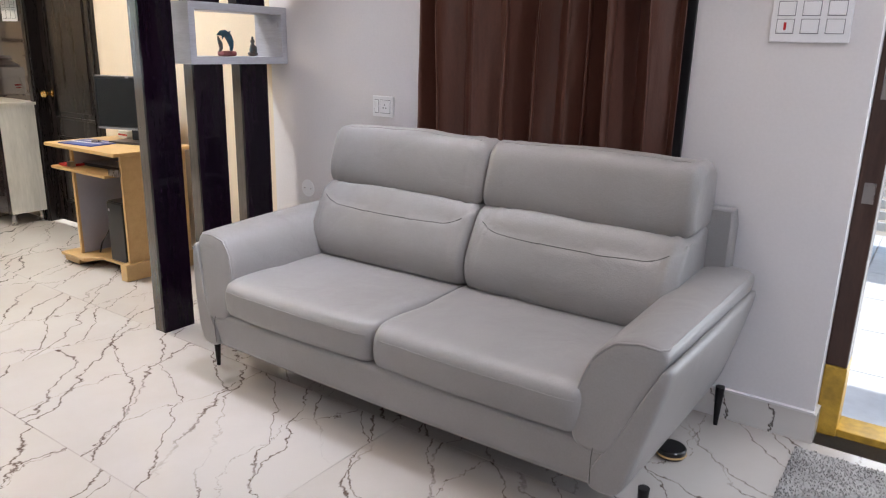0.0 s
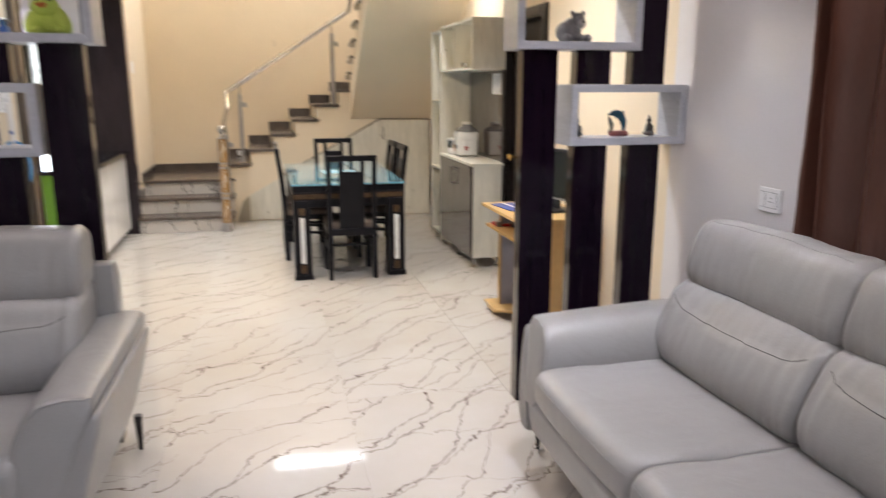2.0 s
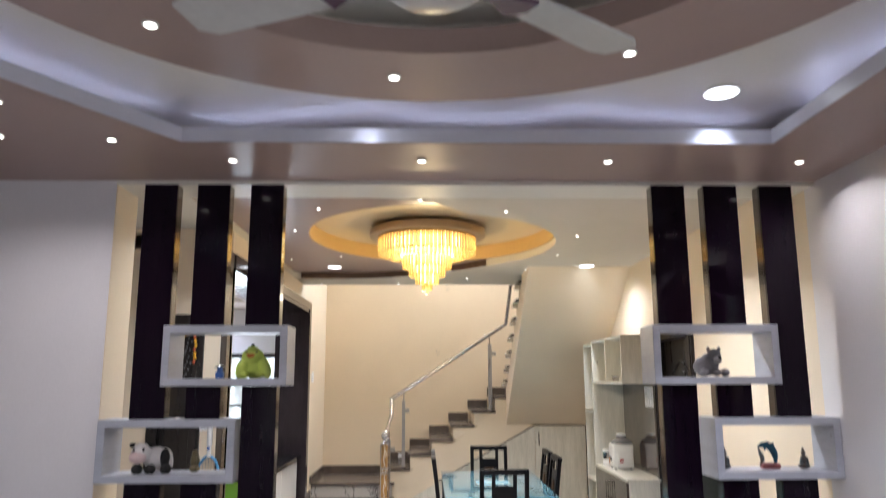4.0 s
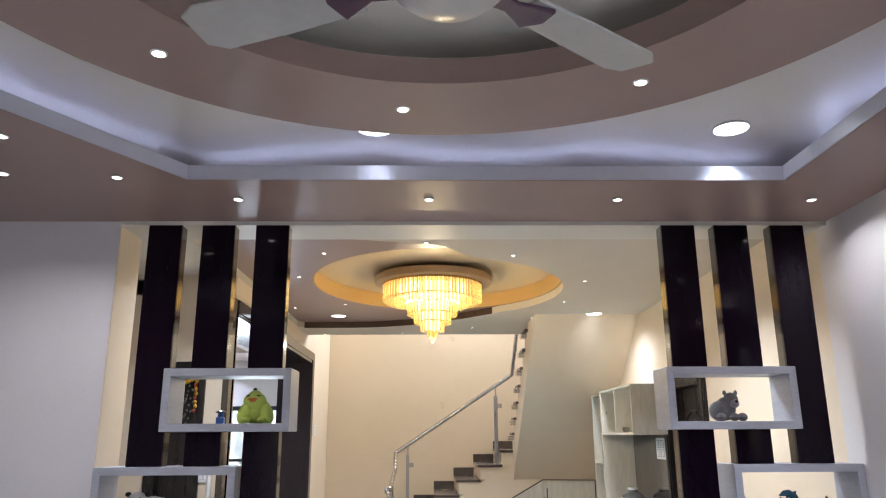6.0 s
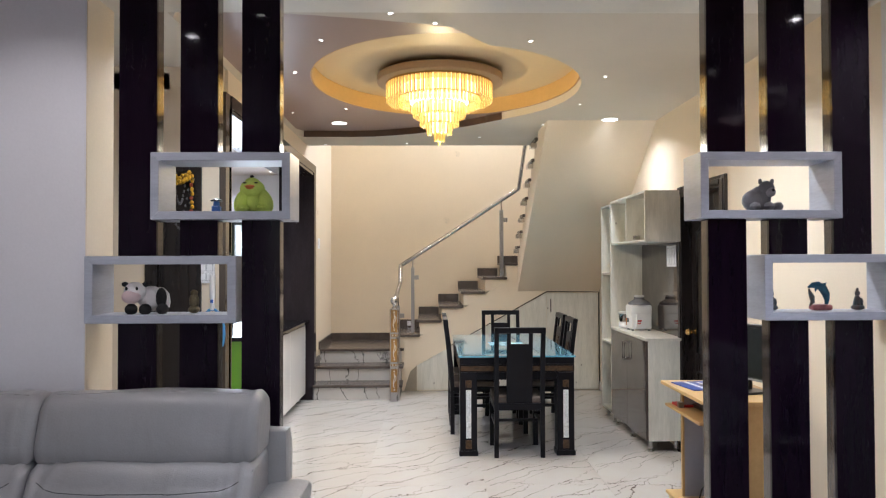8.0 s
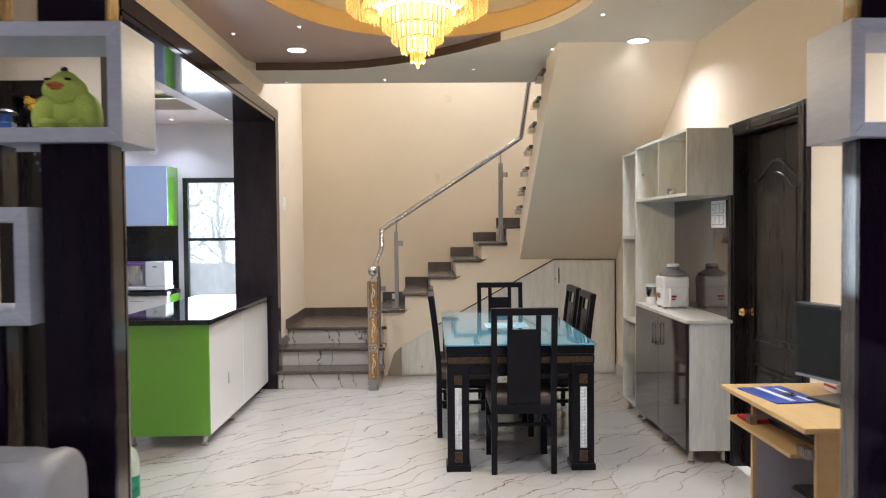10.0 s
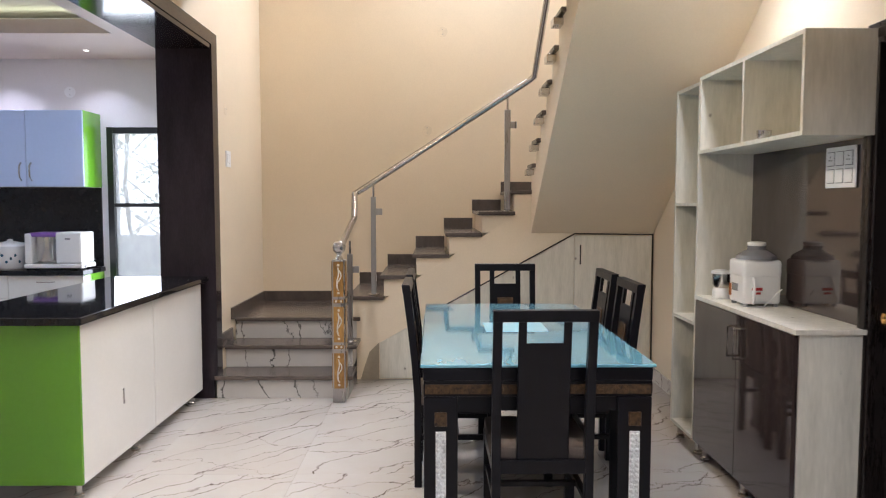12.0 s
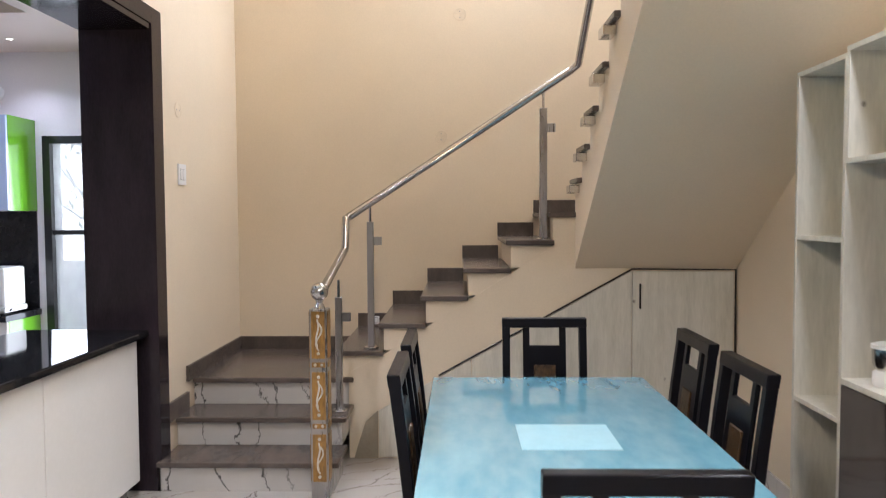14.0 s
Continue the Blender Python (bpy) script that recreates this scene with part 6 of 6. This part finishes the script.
def loft_body(points, n=12):
    """A bent body through (x, y, z, radius) stations."""
    bm = bmesh.new()
    rings = []
    for i, (x, y, z, r) in enumerate(points):
        a = Vector(points[max(0, i - 1)][:3])
        b = Vector(points[min(len(points) - 1, i + 1)][:3])
        d = (b - a).normalized()
        u = d.cross(Vector((1, 0, 0.02))).normalized()
        v = d.cross(u)
        rings.append([bm.verts.new(Vector((x, y, z)) + r * (math.cos(2 * math.pi * k / n) * u + math.sin(2 * math.pi * k / n) * v)) for k in range(n)])
    for a, b in zip(rings, rings[1:]):
        for k in range(n):
            bm.faces.new((a[k], a[(k + 1) % n], b[(k + 1) % n], b[k]))
    bm.faces.new(rings[0]), bm.faces.new(rings[-1])
    bmesh.ops.recalc_face_normals(bm, faces=list(bm.faces))
    return bm


dolphin = thing("dolphin_ornament", "glazed blue leaping dolphin ornament on a rose base", "ornament", (-2.85, 2.80, LZ))
part("base", moved(cushion(0.05, 0.085, 0.025, 0.01), pose(0, 0.012, 0.0125)), ROSE, dolphin, "rose-brown wave base", True)
part("dolphin", merged(loft_body([(0, -0.042, 0.098, 0.003), (0, -0.034, 0.101, 0.006), (0, -0.022, 0.106, 0.012), (0, 0.0, 0.108, 0.016), (0, 0.022, 0.094, 0.018), (0, 0.036, 0.068, 0.016), (0, 0.040, 0.042, 0.010), (0, 0.036, 0.02, 0.006)]), prism([(0.015, 0.112), (0.038, 0.118), (0.03, 0.098)], "x", -0.003, 0.003), prism([(-0.01, 0.10), (-0.005, 0.078), (0.006, 0.095)], "x", -0.010, -0.006)), TEAL, dolphin, "blue dolphin", True)
part("calf", loft_body([(0, -0.034, 0.02, 0.004), (0, -0.022, 0.035, 0.009), (0, -0.025, 0.058, 0.011), (0, -0.034, 0.078, 0.007), (0, -0.038, 0.092, 0.003)]), BRONZE, dolphin, "small brown calf", True)


def seated_figure(y):
    bm = bmesh.new()
    blob(bm, (0, 0, 0.014), (0.026, 0.034, 0.015))
    blob(bm, (0, 0, 0.045), (0.016, 0.019, 0.03))
    blob(bm, (0, -0.014, 0.035), (0.012, 0.008, 0.02), 8)
    blob(bm, (0.006, 0.017, 0.04), (0.010, 0.007, 0.022), 8)
    blob(bm, (0, 0, 0.085), (0.012, 0.013, 0.015))
    blob(bm, (0, 0, 0.104), (0.007, 0.007, 0.010), 8)
    ob = solid("seated_figurine", bm, BRONZE, "small brown resin seated figurine on a shelf", "figurine", "seated figurines", True)
    ob.matrix_basis = pose(-2.85, y, LZ) @ Matrix.Scale(0.84, 4)
    return ob


seated_figure(2.972)
seated_figure(2.60)
idol = bmesh.new()
blob(idol, (0, 0, 0.015), (0.022, 0.026, 0.016))
blob(idol, (0, 0, 0.05), (0.014, 0.022, 0.035))
blob(idol, (0, 0, 0.085), (0.010, 0.016, 0.014))
ob = solid("brass_idol", idol, surface("tarnished_brass", (0.20, 0.16, 0.09), 0.4, metal=0.6, vary=0.2, coarse=40, bump=0.3), "small tarnished brass idol on a shelf", "figurine", "", True)
ob.matrix_basis = pose(-2.85, 0.145, LZ)

cow = thing("toy_cow", "black and white plush cow lying on the shelf", "plush toy", (-2.85, -0.055, LZ))
cow.matrix_basis = cow.matrix_basis @ Matrix.Diagonal((0.95, 0.80, 1.06, 1))
part("body", blob(blob(bmesh.new(), (-0.005, 0.025, 0.058), (0.045, 0.072, 0.050), 16), (-0.01, 0.07, 0.055), (0.042, 0.045, 0.048), 14), PLUSH_WHITE, cow, "", True)
part("patch", blob(bmesh.new(), (0.018, 0.086, 0.062), (0.028, 0.026, 0.040), 14), PLUSH_BLACK, cow, "black patch", True)
head = part("head", blob(bmesh.new(), (0.035, -0.042, 0.086), (0.042, 0.056, 0.040), 16), PLUSH_WHITE, cow, "white head", True)
part("muzzle", blob(bmesh.new(), (0.060, -0.05, 0.068), (0.026, 0.050, 0.028), 14), PLUSH_PINK, head, "pale pink muzzle", True)
for y in (-0.095, 0.012):
    part("ear", blob(bmesh.new(), (0.035, y, 0.116), (0.009, 0.018, 0.010), 8), PLUSH_BLACK, head, "black ear", True)
    part("eye", blob(bmesh.new(), (0.073, -0.042 + (y + 0.041) * 0.5, 0.100), (0.004, 0.007, 0.007), 6), PLUSH_BLACK, head, "black eye", True)
for x, y in ((0.05, -0.055), (0.055, 0.02), (0.035, 0.10)):
    part("hoof", blob(bmesh.new(), (x, y, 0.018), (0.030, 0.032, 0.023), 10), PLUSH_BLACK, cow, "black foot", True)
part("tail", tube([(0.0, 0.10, 0.085), (0.01, 0.12, 0.075), (0.02, 0.13, 0.045), (0.025, 0.128, 0.025)], 0.006, 8), PLUSH_WHITE, cow, "", True)

duck = thing("toy_duck", "lime green plush duck with an orange beak", "plush toy", (-2.85, 0.40, UZ))
part("body", blob(bmesh.new(), (-0.01, 0, 0.055), (0.055, 0.066, 0.058), 18), PLUSH_GREEN, duck, "", True)
dhead = part("head", blob(blob(bmesh.new(), (0.018, -0.006, 0.100), (0.047, 0.052, 0.040), 18), (0.012, -0.008, 0.125), (0.030, 0.032, 0.024), 14), PLUSH_GREEN, duck, "", True)
for s in (-1, 1):
    part("wing", blob(bmesh.new(), (0.022, s * 0.050, 0.046), (0.034, 0.030, 0.050), 14, pose(0, 0, 0, s * 20)), PLUSH_GREEN, duck, "", True)
    part("foot", blob(bmesh.new(), (0.045, s * 0.036, 0.016), (0.026, 0.022, 0.016), 10), PLUSH_GREEN, duck, "", True)
    part("eye", blob(bmesh.new(), (0.054, s * 0.024 - 0.006, 0.122), (0.006, 0.009, 0.003), 8), PLUSH_BLACK, dhead, "black stitched eye", True)
part("beak", blob(blob(bmesh.new(), (0.066, -0.006, 0.106), (0.017, 0.021, 0.007), 12), (0.064, -0.006, 0.099), (0.013, 0.015, 0.005), 12), PLUSH_ORANGE, dhead, "orange beak", True)
part("tuft", blob(bmesh.new(), (0.012, -0.010, 0.153), (0.004, 0.009, 0.007), 6), PLUSH_BLACK, dhead, "", True)

hippo = thing("toy_hippo", "grey plush hippo lying on the shelf", "plush toy", (-2.85, 2.555, UZ))
hippo.matrix_basis = hippo.matrix_basis @ Matrix.Diagonal((0.95, 0.82, 1.05, 1))
part("body", blob(blob(bmesh.new(), (0, -0.03, 0.045), (0.05, 0.06, 0.045), 16), (0.0, 0.0, 0.055), (0.048, 0.055, 0.05), 14), PLUSH_GREY, hippo, "", True)
hd = part("head", blob(bmesh.new(), (0.025, 0.022, 0.09), (0.036, 0.04, 0.034), 14), PLUSH_GREY, hippo, "", True)
part("muzzle", blob(bmesh.new(), (0.05, 0.03, 0.076), (0.022, 0.026, 0.02), 12), PLUSH_PALE, hd, "pale muzzle", True)
part("nose", blob(bmesh.new(), (0.07, 0.034, 0.083), (0.005, 0.009, 0.006), 8), PLUSH_BLACK, hd, "black nose", True)
for y in (-0.005, 0.058):
    part("ear", blob(bmesh.new(), (0.015, y, 0.122), (0.008, 0.011, 0.012), 8), PLUSH_GREY, hd, "", True)
for x, y in ((0.045, 0.07), (0.05, -0.05), (0.055, 0.02)):
    part("paw", blob(bmesh.new(), (x, y, 0.018), (0.03, 0.026, 0.018), 10), PLUSH_GREY, hippo, "", True)

car = thing("toy_truck", "small blue plastic toy figure on the shelf", "toy", (-2.86, 0.235, UZ))
BLUE = surface("blue_plastic", (0.04, 0.12, 0.40), 0.3, bump=0)
part("body", merged(block(-0.015, 0.015, -0.018, 0.018, 0.0, 0.03, 0.004), lathe([(0.014, 0.03), (0.012, 0.05), (0.004, 0.056)], 12)), BLUE, car)
part("cap", lathe([(0.024, 0.05), (0.024, 0.054), (0.01, 0.062)], 14), PLASTIC_BLACK, car, "dark cap", True)

# ---- garland, racket and bottle by the passage ----
MARIGOLD = surface("marigold", (0.70, 0.36, 0.02), 0.8, vary=0.3, coarse=60, bump=0.5)
gar = thing("garland", "marigold garland with grey bead strings on the dark door", "garland", (-4.25, -0.37, 0))
petals = random.Random(4)
for k in range(22):
    u = (k % 11) / 10
    y = -0.10 + 0.13 * u + petals.uniform(-0.006, 0.006)
    z = 2.03 - 0.028 * (k // 11) - 0.03 * (1 - (2 * u - 1) ** 2) + petals.uniform(-0.008, 0.008)
    part("flower", blob(bmesh.new(), (0.012 + 0.012 * (k // 11), y, z), (0.015, 0.014, 0.015), 8), MARIGOLD, gar, "", True)
RUST_PETAL = surface("rust_red_petal", (0.35, 0.07, 0.03), 0.8, vary=0.3, coarse=60, bump=0.5)
for k in range(9):
    part("flower", blob(bmesh.new(), (0.015, 0.045 + 0.004 * math.sin(2.1 * k), 2.01 - 0.027 * k), (0.012, 0.012, 0.014), 8), RUST_PETAL if k % 3 == 2 else MARIGOLD, gar, "", True)
BEAD = surface("dark_grey_bead", (0.12, 0.12, 0.13), 0.4, vary=0.2, coarse=60, bump=0.2)
for s, drop in ((0.035, 0.15), (0.06, 0.24), (0.085, 0.30)):
    for k in range(15):
        u = k / 14
        part("bead", blob(bmesh.new(), (0.010, -0.03 - s + 2 * s * u, 1.99 - drop * (1 - (2 * u - 1) ** 2)), (0.007, 0.007, 0.009), 6), BEAD, gar, "", True)
bat = thing("mosquito_racket", "blue and white electric mosquito racket hung on the wall", "racket", (-4.262, -0.205, 0.90))
part("rim", tube([(0, 0.072 * math.cos(2 * math.pi * k / 24), 0.145 + 0.145 * math.sin(2 * math.pi * k / 24)) for k in range(25)], 0.009, 8), surface("sky_blue_plastic", (0.08, 0.30, 0.60), 0.35, bump=0), bat, "sky blue rim", True)
for k in range(-3, 4):
    w = 0.135 * math.sqrt(max(0.05, 1 - (k / 4) ** 2))
    part("wire", tube([(0, k * 0.018, 0.145 - w), (0, k * 0.018, 0.145 + w)], 0.0012, 4), STEEL, bat)
part("shaft", tube([(0, 0, 0.285), (0, 0, 0.36)], 0.015, 10), PLASTIC_WHITE, bat, "", True)
part("button", block(0.012, 0.02, -0.008, 0.008, 0.33, 0.35), BLUE, bat)
part("grip", tube([(0, 0, 0.36), (0, 0, 0.50)], 0.018, 12), PLASTIC_WHITE, bat, "white grip", True)
bottle = thing("water_bottle", "clear plastic water bottle with green label on the floor", "bottle", (-4.74, -0.29, 0))
part("body", lathe([(0.055, 0), (0.06, 0.02), (0.06, 0.14), (0.055, 0.155), (0.06, 0.17), (0.06, 0.27), (0.045, 0.32), (0.018, 0.345)], 24), surface("milky_plastic", (0.55, 0.62, 0.52), 0.25, bump=0), bottle, "", True)
part("label", lathe([(0.0608, 0.09), (0.0608, 0.20)], 24, cap=False), surface("green_label", (0.02, 0.30, 0.16), 0.4, coarse=20, vary=0.2), bottle, "green label", True)
part("cap", lathe([(0.019, 0.345), (0.019, 0.365), (0.016, 0.37)], 16), PLASTIC_WHITE, bottle, "", True)

# ---- rug and pot in the living room ----
rug = thing("door_mat", "grey shaggy door mat on the tiles", "mat", (0.27, 2.72, 0))
part("backing", block(-0.43, 0.43, -0.31, 0.30, 0.0005, 0.010, 0.003), FABRIC_RUG, rug)


def tufts():
    bm = bmesh.new()
    for i in range(9000):
        x, y = random.uniform(-0.43, 0.43), random.uniform(-0.31, 0.30)
        h, a, w = random.uniform(0.006, 0.012), random.uniform(0, 6.28), 0.0045
        dx, dy = math.cos(a), math.sin(a)
        tx, ty = x + random.uniform(-0.006, 0.006), y + random.uniform(-0.006, 0.006)
        v = [bm.verts.new(p) for p in ((x - w * dy, y + w * dx, 0.008), (x + w * dy, y - w * dx, 0.008), (x + w * dx, y + w * dy, 0.008), (tx, ty, h + 0.006))]
        bm.faces.new((v[0], v[1], v[3])), bm.faces.new((v[1], v[2], v[3])), bm.faces.new((v[2], v[0], v[3]))
    return bm


tagged(part("shag", tufts(), FABRIC_RUG, rug, "shaggy grey pile"), kind="stuff")
pot = thing("shoe_polish_tin", "small dark round tin under the sofa's end", "tin", (-0.50, 2.71, 0))
part("tin", lathe([(0.045, 0), (0.05, 0.006), (0.05, 0.03), (0.046, 0.034)], 24), PLASTIC_BLACK, pot, "", True)
part("rim", lathe([(0.0505, 0.008), (0.053, 0.012), (0.0505, 0.016)], 24, cap=False), BEECH, pot, "brown rim", True)

# ---- kitchen appliances ----
PURPLE = surface("purple_plastic", (0.22, 0.10, 0.38), 0.3, bump=0)
gr = thing("wet_grinder", "white table-top wet grinder with steel drum and purple lid", "wet grinder", (-8.43, -1.62, 0.841))
part("base", block(-0.12, 0.12, -0.23, 0.23, 0.012, 0.05, 0.01), PLASTIC_WHITE, gr)
part("motor_housing", block(-0.11, 0.115, 0.02, 0.225, 0.05, 0.30, 0.015), PLASTIC_WHITE, gr)
part("end_housing", block(-0.11, 0.11, -0.225, -0.17, 0.05, 0.29, 0.01), PLASTIC_WHITE, gr)
part("drum", lathe([(0.09, 0.06), (0.10, 0.08), (0.10, 0.26)], 28, (0.0, -0.08, 0)), CHROME, gr, "polished steel drum", True)
part("lid", block(-0.10, 0.105, -0.19, 0.03, 0.262, 0.298, 0.012), PURPLE, gr, "purple lid")
part("badge", block(0.115, 0.118, 0.10, 0.14, 0.24, 0.255), PLASTIC_GREY, gr)
for y in (-0.19, 0.19):
    part("foot", lathe([(0.015, 0), (0.015, 0.014)], 10, (0.08, y, 0)), PLASTIC_BLACK, gr)
rc = thing("rice_cooker", "white flower-printed rice cooker", "rice cooker", (-8.43, -2.02, 0.841))
part("body", lathe([(0.10, 0), (0.115, 0.02), (0.118, 0.17), (0.12, 0.185)], 28), PLASTIC_WHITE, rc, "", True)
for k in range(9):
    a = radians(-60 + 15 * k)
    part("flower_print", blob(bmesh.new(), (0.117 * math.cos(a), 0.117 * math.sin(a), 0.09 + 0.03 * math.sin(k * 2.1)), (0.004, 0.012, 0.012), 6), TEAL, rc, "blue-green flower print")
part("lid", lathe([(0.12, 0.185), (0.10, 0.21), (0.02, 0.225), (0.02, 0.24)], 28), PLASTIC_WHITE, rc, "", True)
mx = thing("mixer_grinder", "white mixer grinder base", "mixer", (-8.43, -2.32, 0.841))
part("body", block(-0.09, 0.09, -0.09, 0.09, 0.0, 0.17, 0.03, 3), PLASTIC_WHITE, mx, "", True)
part("coupling", lathe([(0.06, 0.17), (0.05, 0.20)], 20), PLASTIC_WHITE, mx, "", True)
part("knob", moved(lathe([(0.02, 0), (0.018, 0.015)], 14), pose(0.09, 0, 0.07, 0, 90, 0)), RED, mx)
solid("appliance_cord", tube([(-8.40, -1.40, 0.88), (-8.36, -1.385, 0.87), (-8.33, -1.42, 0.852), (-8.38, -1.40, 0.848)], 0.005, 8), PLASTIC_BLACK, "black cord beside the wet grinder", "cable", "", True)

# ---- outside ----
setting("ground", block(-60, 60, -60, 60, -0.5, -0.3), surface("pale_earth", (0.35, 0.32, 0.28), 0.9, coarse=0.3, world_space=True), "pale earth ground round the house", "ground")
PORCH = surface("pale_porch_tile", (0.66, 0.69, 0.74), 0.25, vary=0.05, coarse=2, fine=20, bump=0.05, world_space=True)
setting("porch_floor", block(-2.0, 4.0, 3.33, 7.0, -0.25, -0.03), GROUT, "tiled porch floor outside the entrance", "pavement")
for i in range(8):
    for k in range(6):
        part("porch_tile", block(-1.0 + 0.4 * i + 0.004, -0.6 + 0.4 * i - 0.004, 3.34 + 0.6 * k + 0.004, 3.94 + 0.6 * k - 0.004, -0.029, -0.02), PORCH, bpy.data.objects["porch_floor"])
wall_p = thing("slatted_gate", "white slatted gate beyond the porch", "gate", (1.0, 6.6, -0.03))
for k in range(22):
    part("slat", block(-2.6, 2.6, -0.02, 0.02, 0.12 + 0.085 * k, 0.18 + 0.085 * k, 0.004, 1), PLASTIC_WHITE, wall_p)
for x in (-2.62, -0.9, 0.9, 2.62):
    part("gate_post", block(x - 0.03, x + 0.03, 0.021, 0.08, 0, 2.05), PLASTIC_WHITE, wall_p)
# Out-of-view slab, sized to block direct sun from the doorway and mat.
setting("porch_roof", block(-2.0, 4.0, 3.33, 5.3, 2.75, 2.9), CEILING_WHITE, "unseen flat slab added to keep sun off the entrance", "roof")
# Glowing sheet added to stand for the blown-out daylight behind the trees.
setting("backdrop", block(-17.1, -17.0, -14, 12, -0.3, 9), glow("bright_hazy_sky", (0.93, 0.97, 1.0), 2.3), "bright hazy daylight beyond the garden", "backdrop")
yard = setting("garden_wall", block(-12.2, -12.05, -8, 4, -0.3, 0.95), surface("pale_render", (0.7, 0.68, 0.62), 0.8, world_space=True), "low pale garden wall", "wall")

BARK = surface("grey_brown_bark", (0.34, 0.31, 0.27), 0.9, vary=0.2, coarse=8, fine=50, bump=0.6)
LEAF = surface("fresh_green_leaf", (0.22, 0.32, 0.10), 0.5, vary=0.25, coarse=3, fine=20, bump=0, world_space=True)


def garden_tree(at, height, seed, leaves):
    rng = random.Random(seed)
    t = thing("tree", "small leafy garden tree beyond the kitchen window", "tree", at, 0, "garden trees")
    limbs, tips = [], []
    trunk = [(0.10 * math.sin(1.3 * k + seed), 0.10 * math.cos(0.9 * k), height * 0.16 * k) for k in range(6)]
    limbs.append(tube(trunk, 0.035, 8))
    for k in range(16):
        z = height * rng.uniform(0.25, 0.8)
        a, ln = rng.uniform(0, 6.28), height * rng.uniform(0.2, 0.38)
        p = [(ln * u * math.cos(a + 0.3 * u), ln * u * math.sin(a + 0.3 * u), z + ln * (0.5 * u + 0.15 * u * u)) for u in (0, 0.3, 0.6, 1.0)]
        limbs.append(tube(p, 0.013 * (1.4 - z / height), 6))
        tips += p[1:]
    part("trunk", merged(*limbs), BARK, t, "grey-brown trunk and limbs", True)
    bm = bmesh.new()
    for k in range(leaves):
        c = Vector(rng.choice(tips)) + Vector([rng.gauss(0, 0.16) for _ in range(3)])
        d = Vector([rng.gauss(0, 1) for _ in range(3)]).normalized()
        u = d.cross(Vector((0, 0, 1))).normalized() * rng.uniform(0.012, 0.026)
        ln = d * rng.uniform(0.04, 0.08)
        vs = [bm.verts.new(c + q) for q in (-ln, u - ln * 0.1, ln, -u - ln * 0.1)]
        bm.faces.new(vs)
    tagged(part("crown", bm, LEAF, t, "loose crown of narrow leaves"), kind="stuff")


garden_tree((-13.6, -2.3, -0.3), 3.6, 3, 800)
garden_tree((-13.2, -0.9, -0.3), 2.6, 8, 600)
garden_tree((-14.6, -3.6, -0.3), 4.2, 5, 700)

# grille of the stairwell window
grille = thing("stairwell_window", "barred high window in the stairwell wall", "window", (-9.17, 1.75, 3.56))
tagged(grille, kind="structure")
for k in range(8):
    part("bar", block(-0.012, 0.012, -0.7 + 0.2 * k - 0.012, -0.7 + 0.2 * k + 0.012, 0, 0.88), PLASTIC_WHITE, grille)

# ---- floor ----
floor = setting("floor", block(-9.27, 3.2, -3.6, 3.10, -0.08, -0.0035), GROUT, "white marble tile floor with brown veins and fine joints", "floor")
for i in range(8):
    for j in range(9):
        x0, y0 = -9.07 + 1.6 * i - 0.3, -4.1 + 0.8 * j
        x1, y1 = min(x0 + 1.6, 3.2), min(y0 + 0.8, 3.10)
        a0, b0 = max(x0, -9.07), max(y0, -3.4)
        if x1 - a0 < 0.05 or y1 - b0 < 0.05:
            continue
        bm = block(a0 + 0.0008, x1 - 0.0008, b0 + 0.0008, y1 - 0.0008, -0.003, 0.0)
        part("tile", bm, FLOOR_TILE, floor)
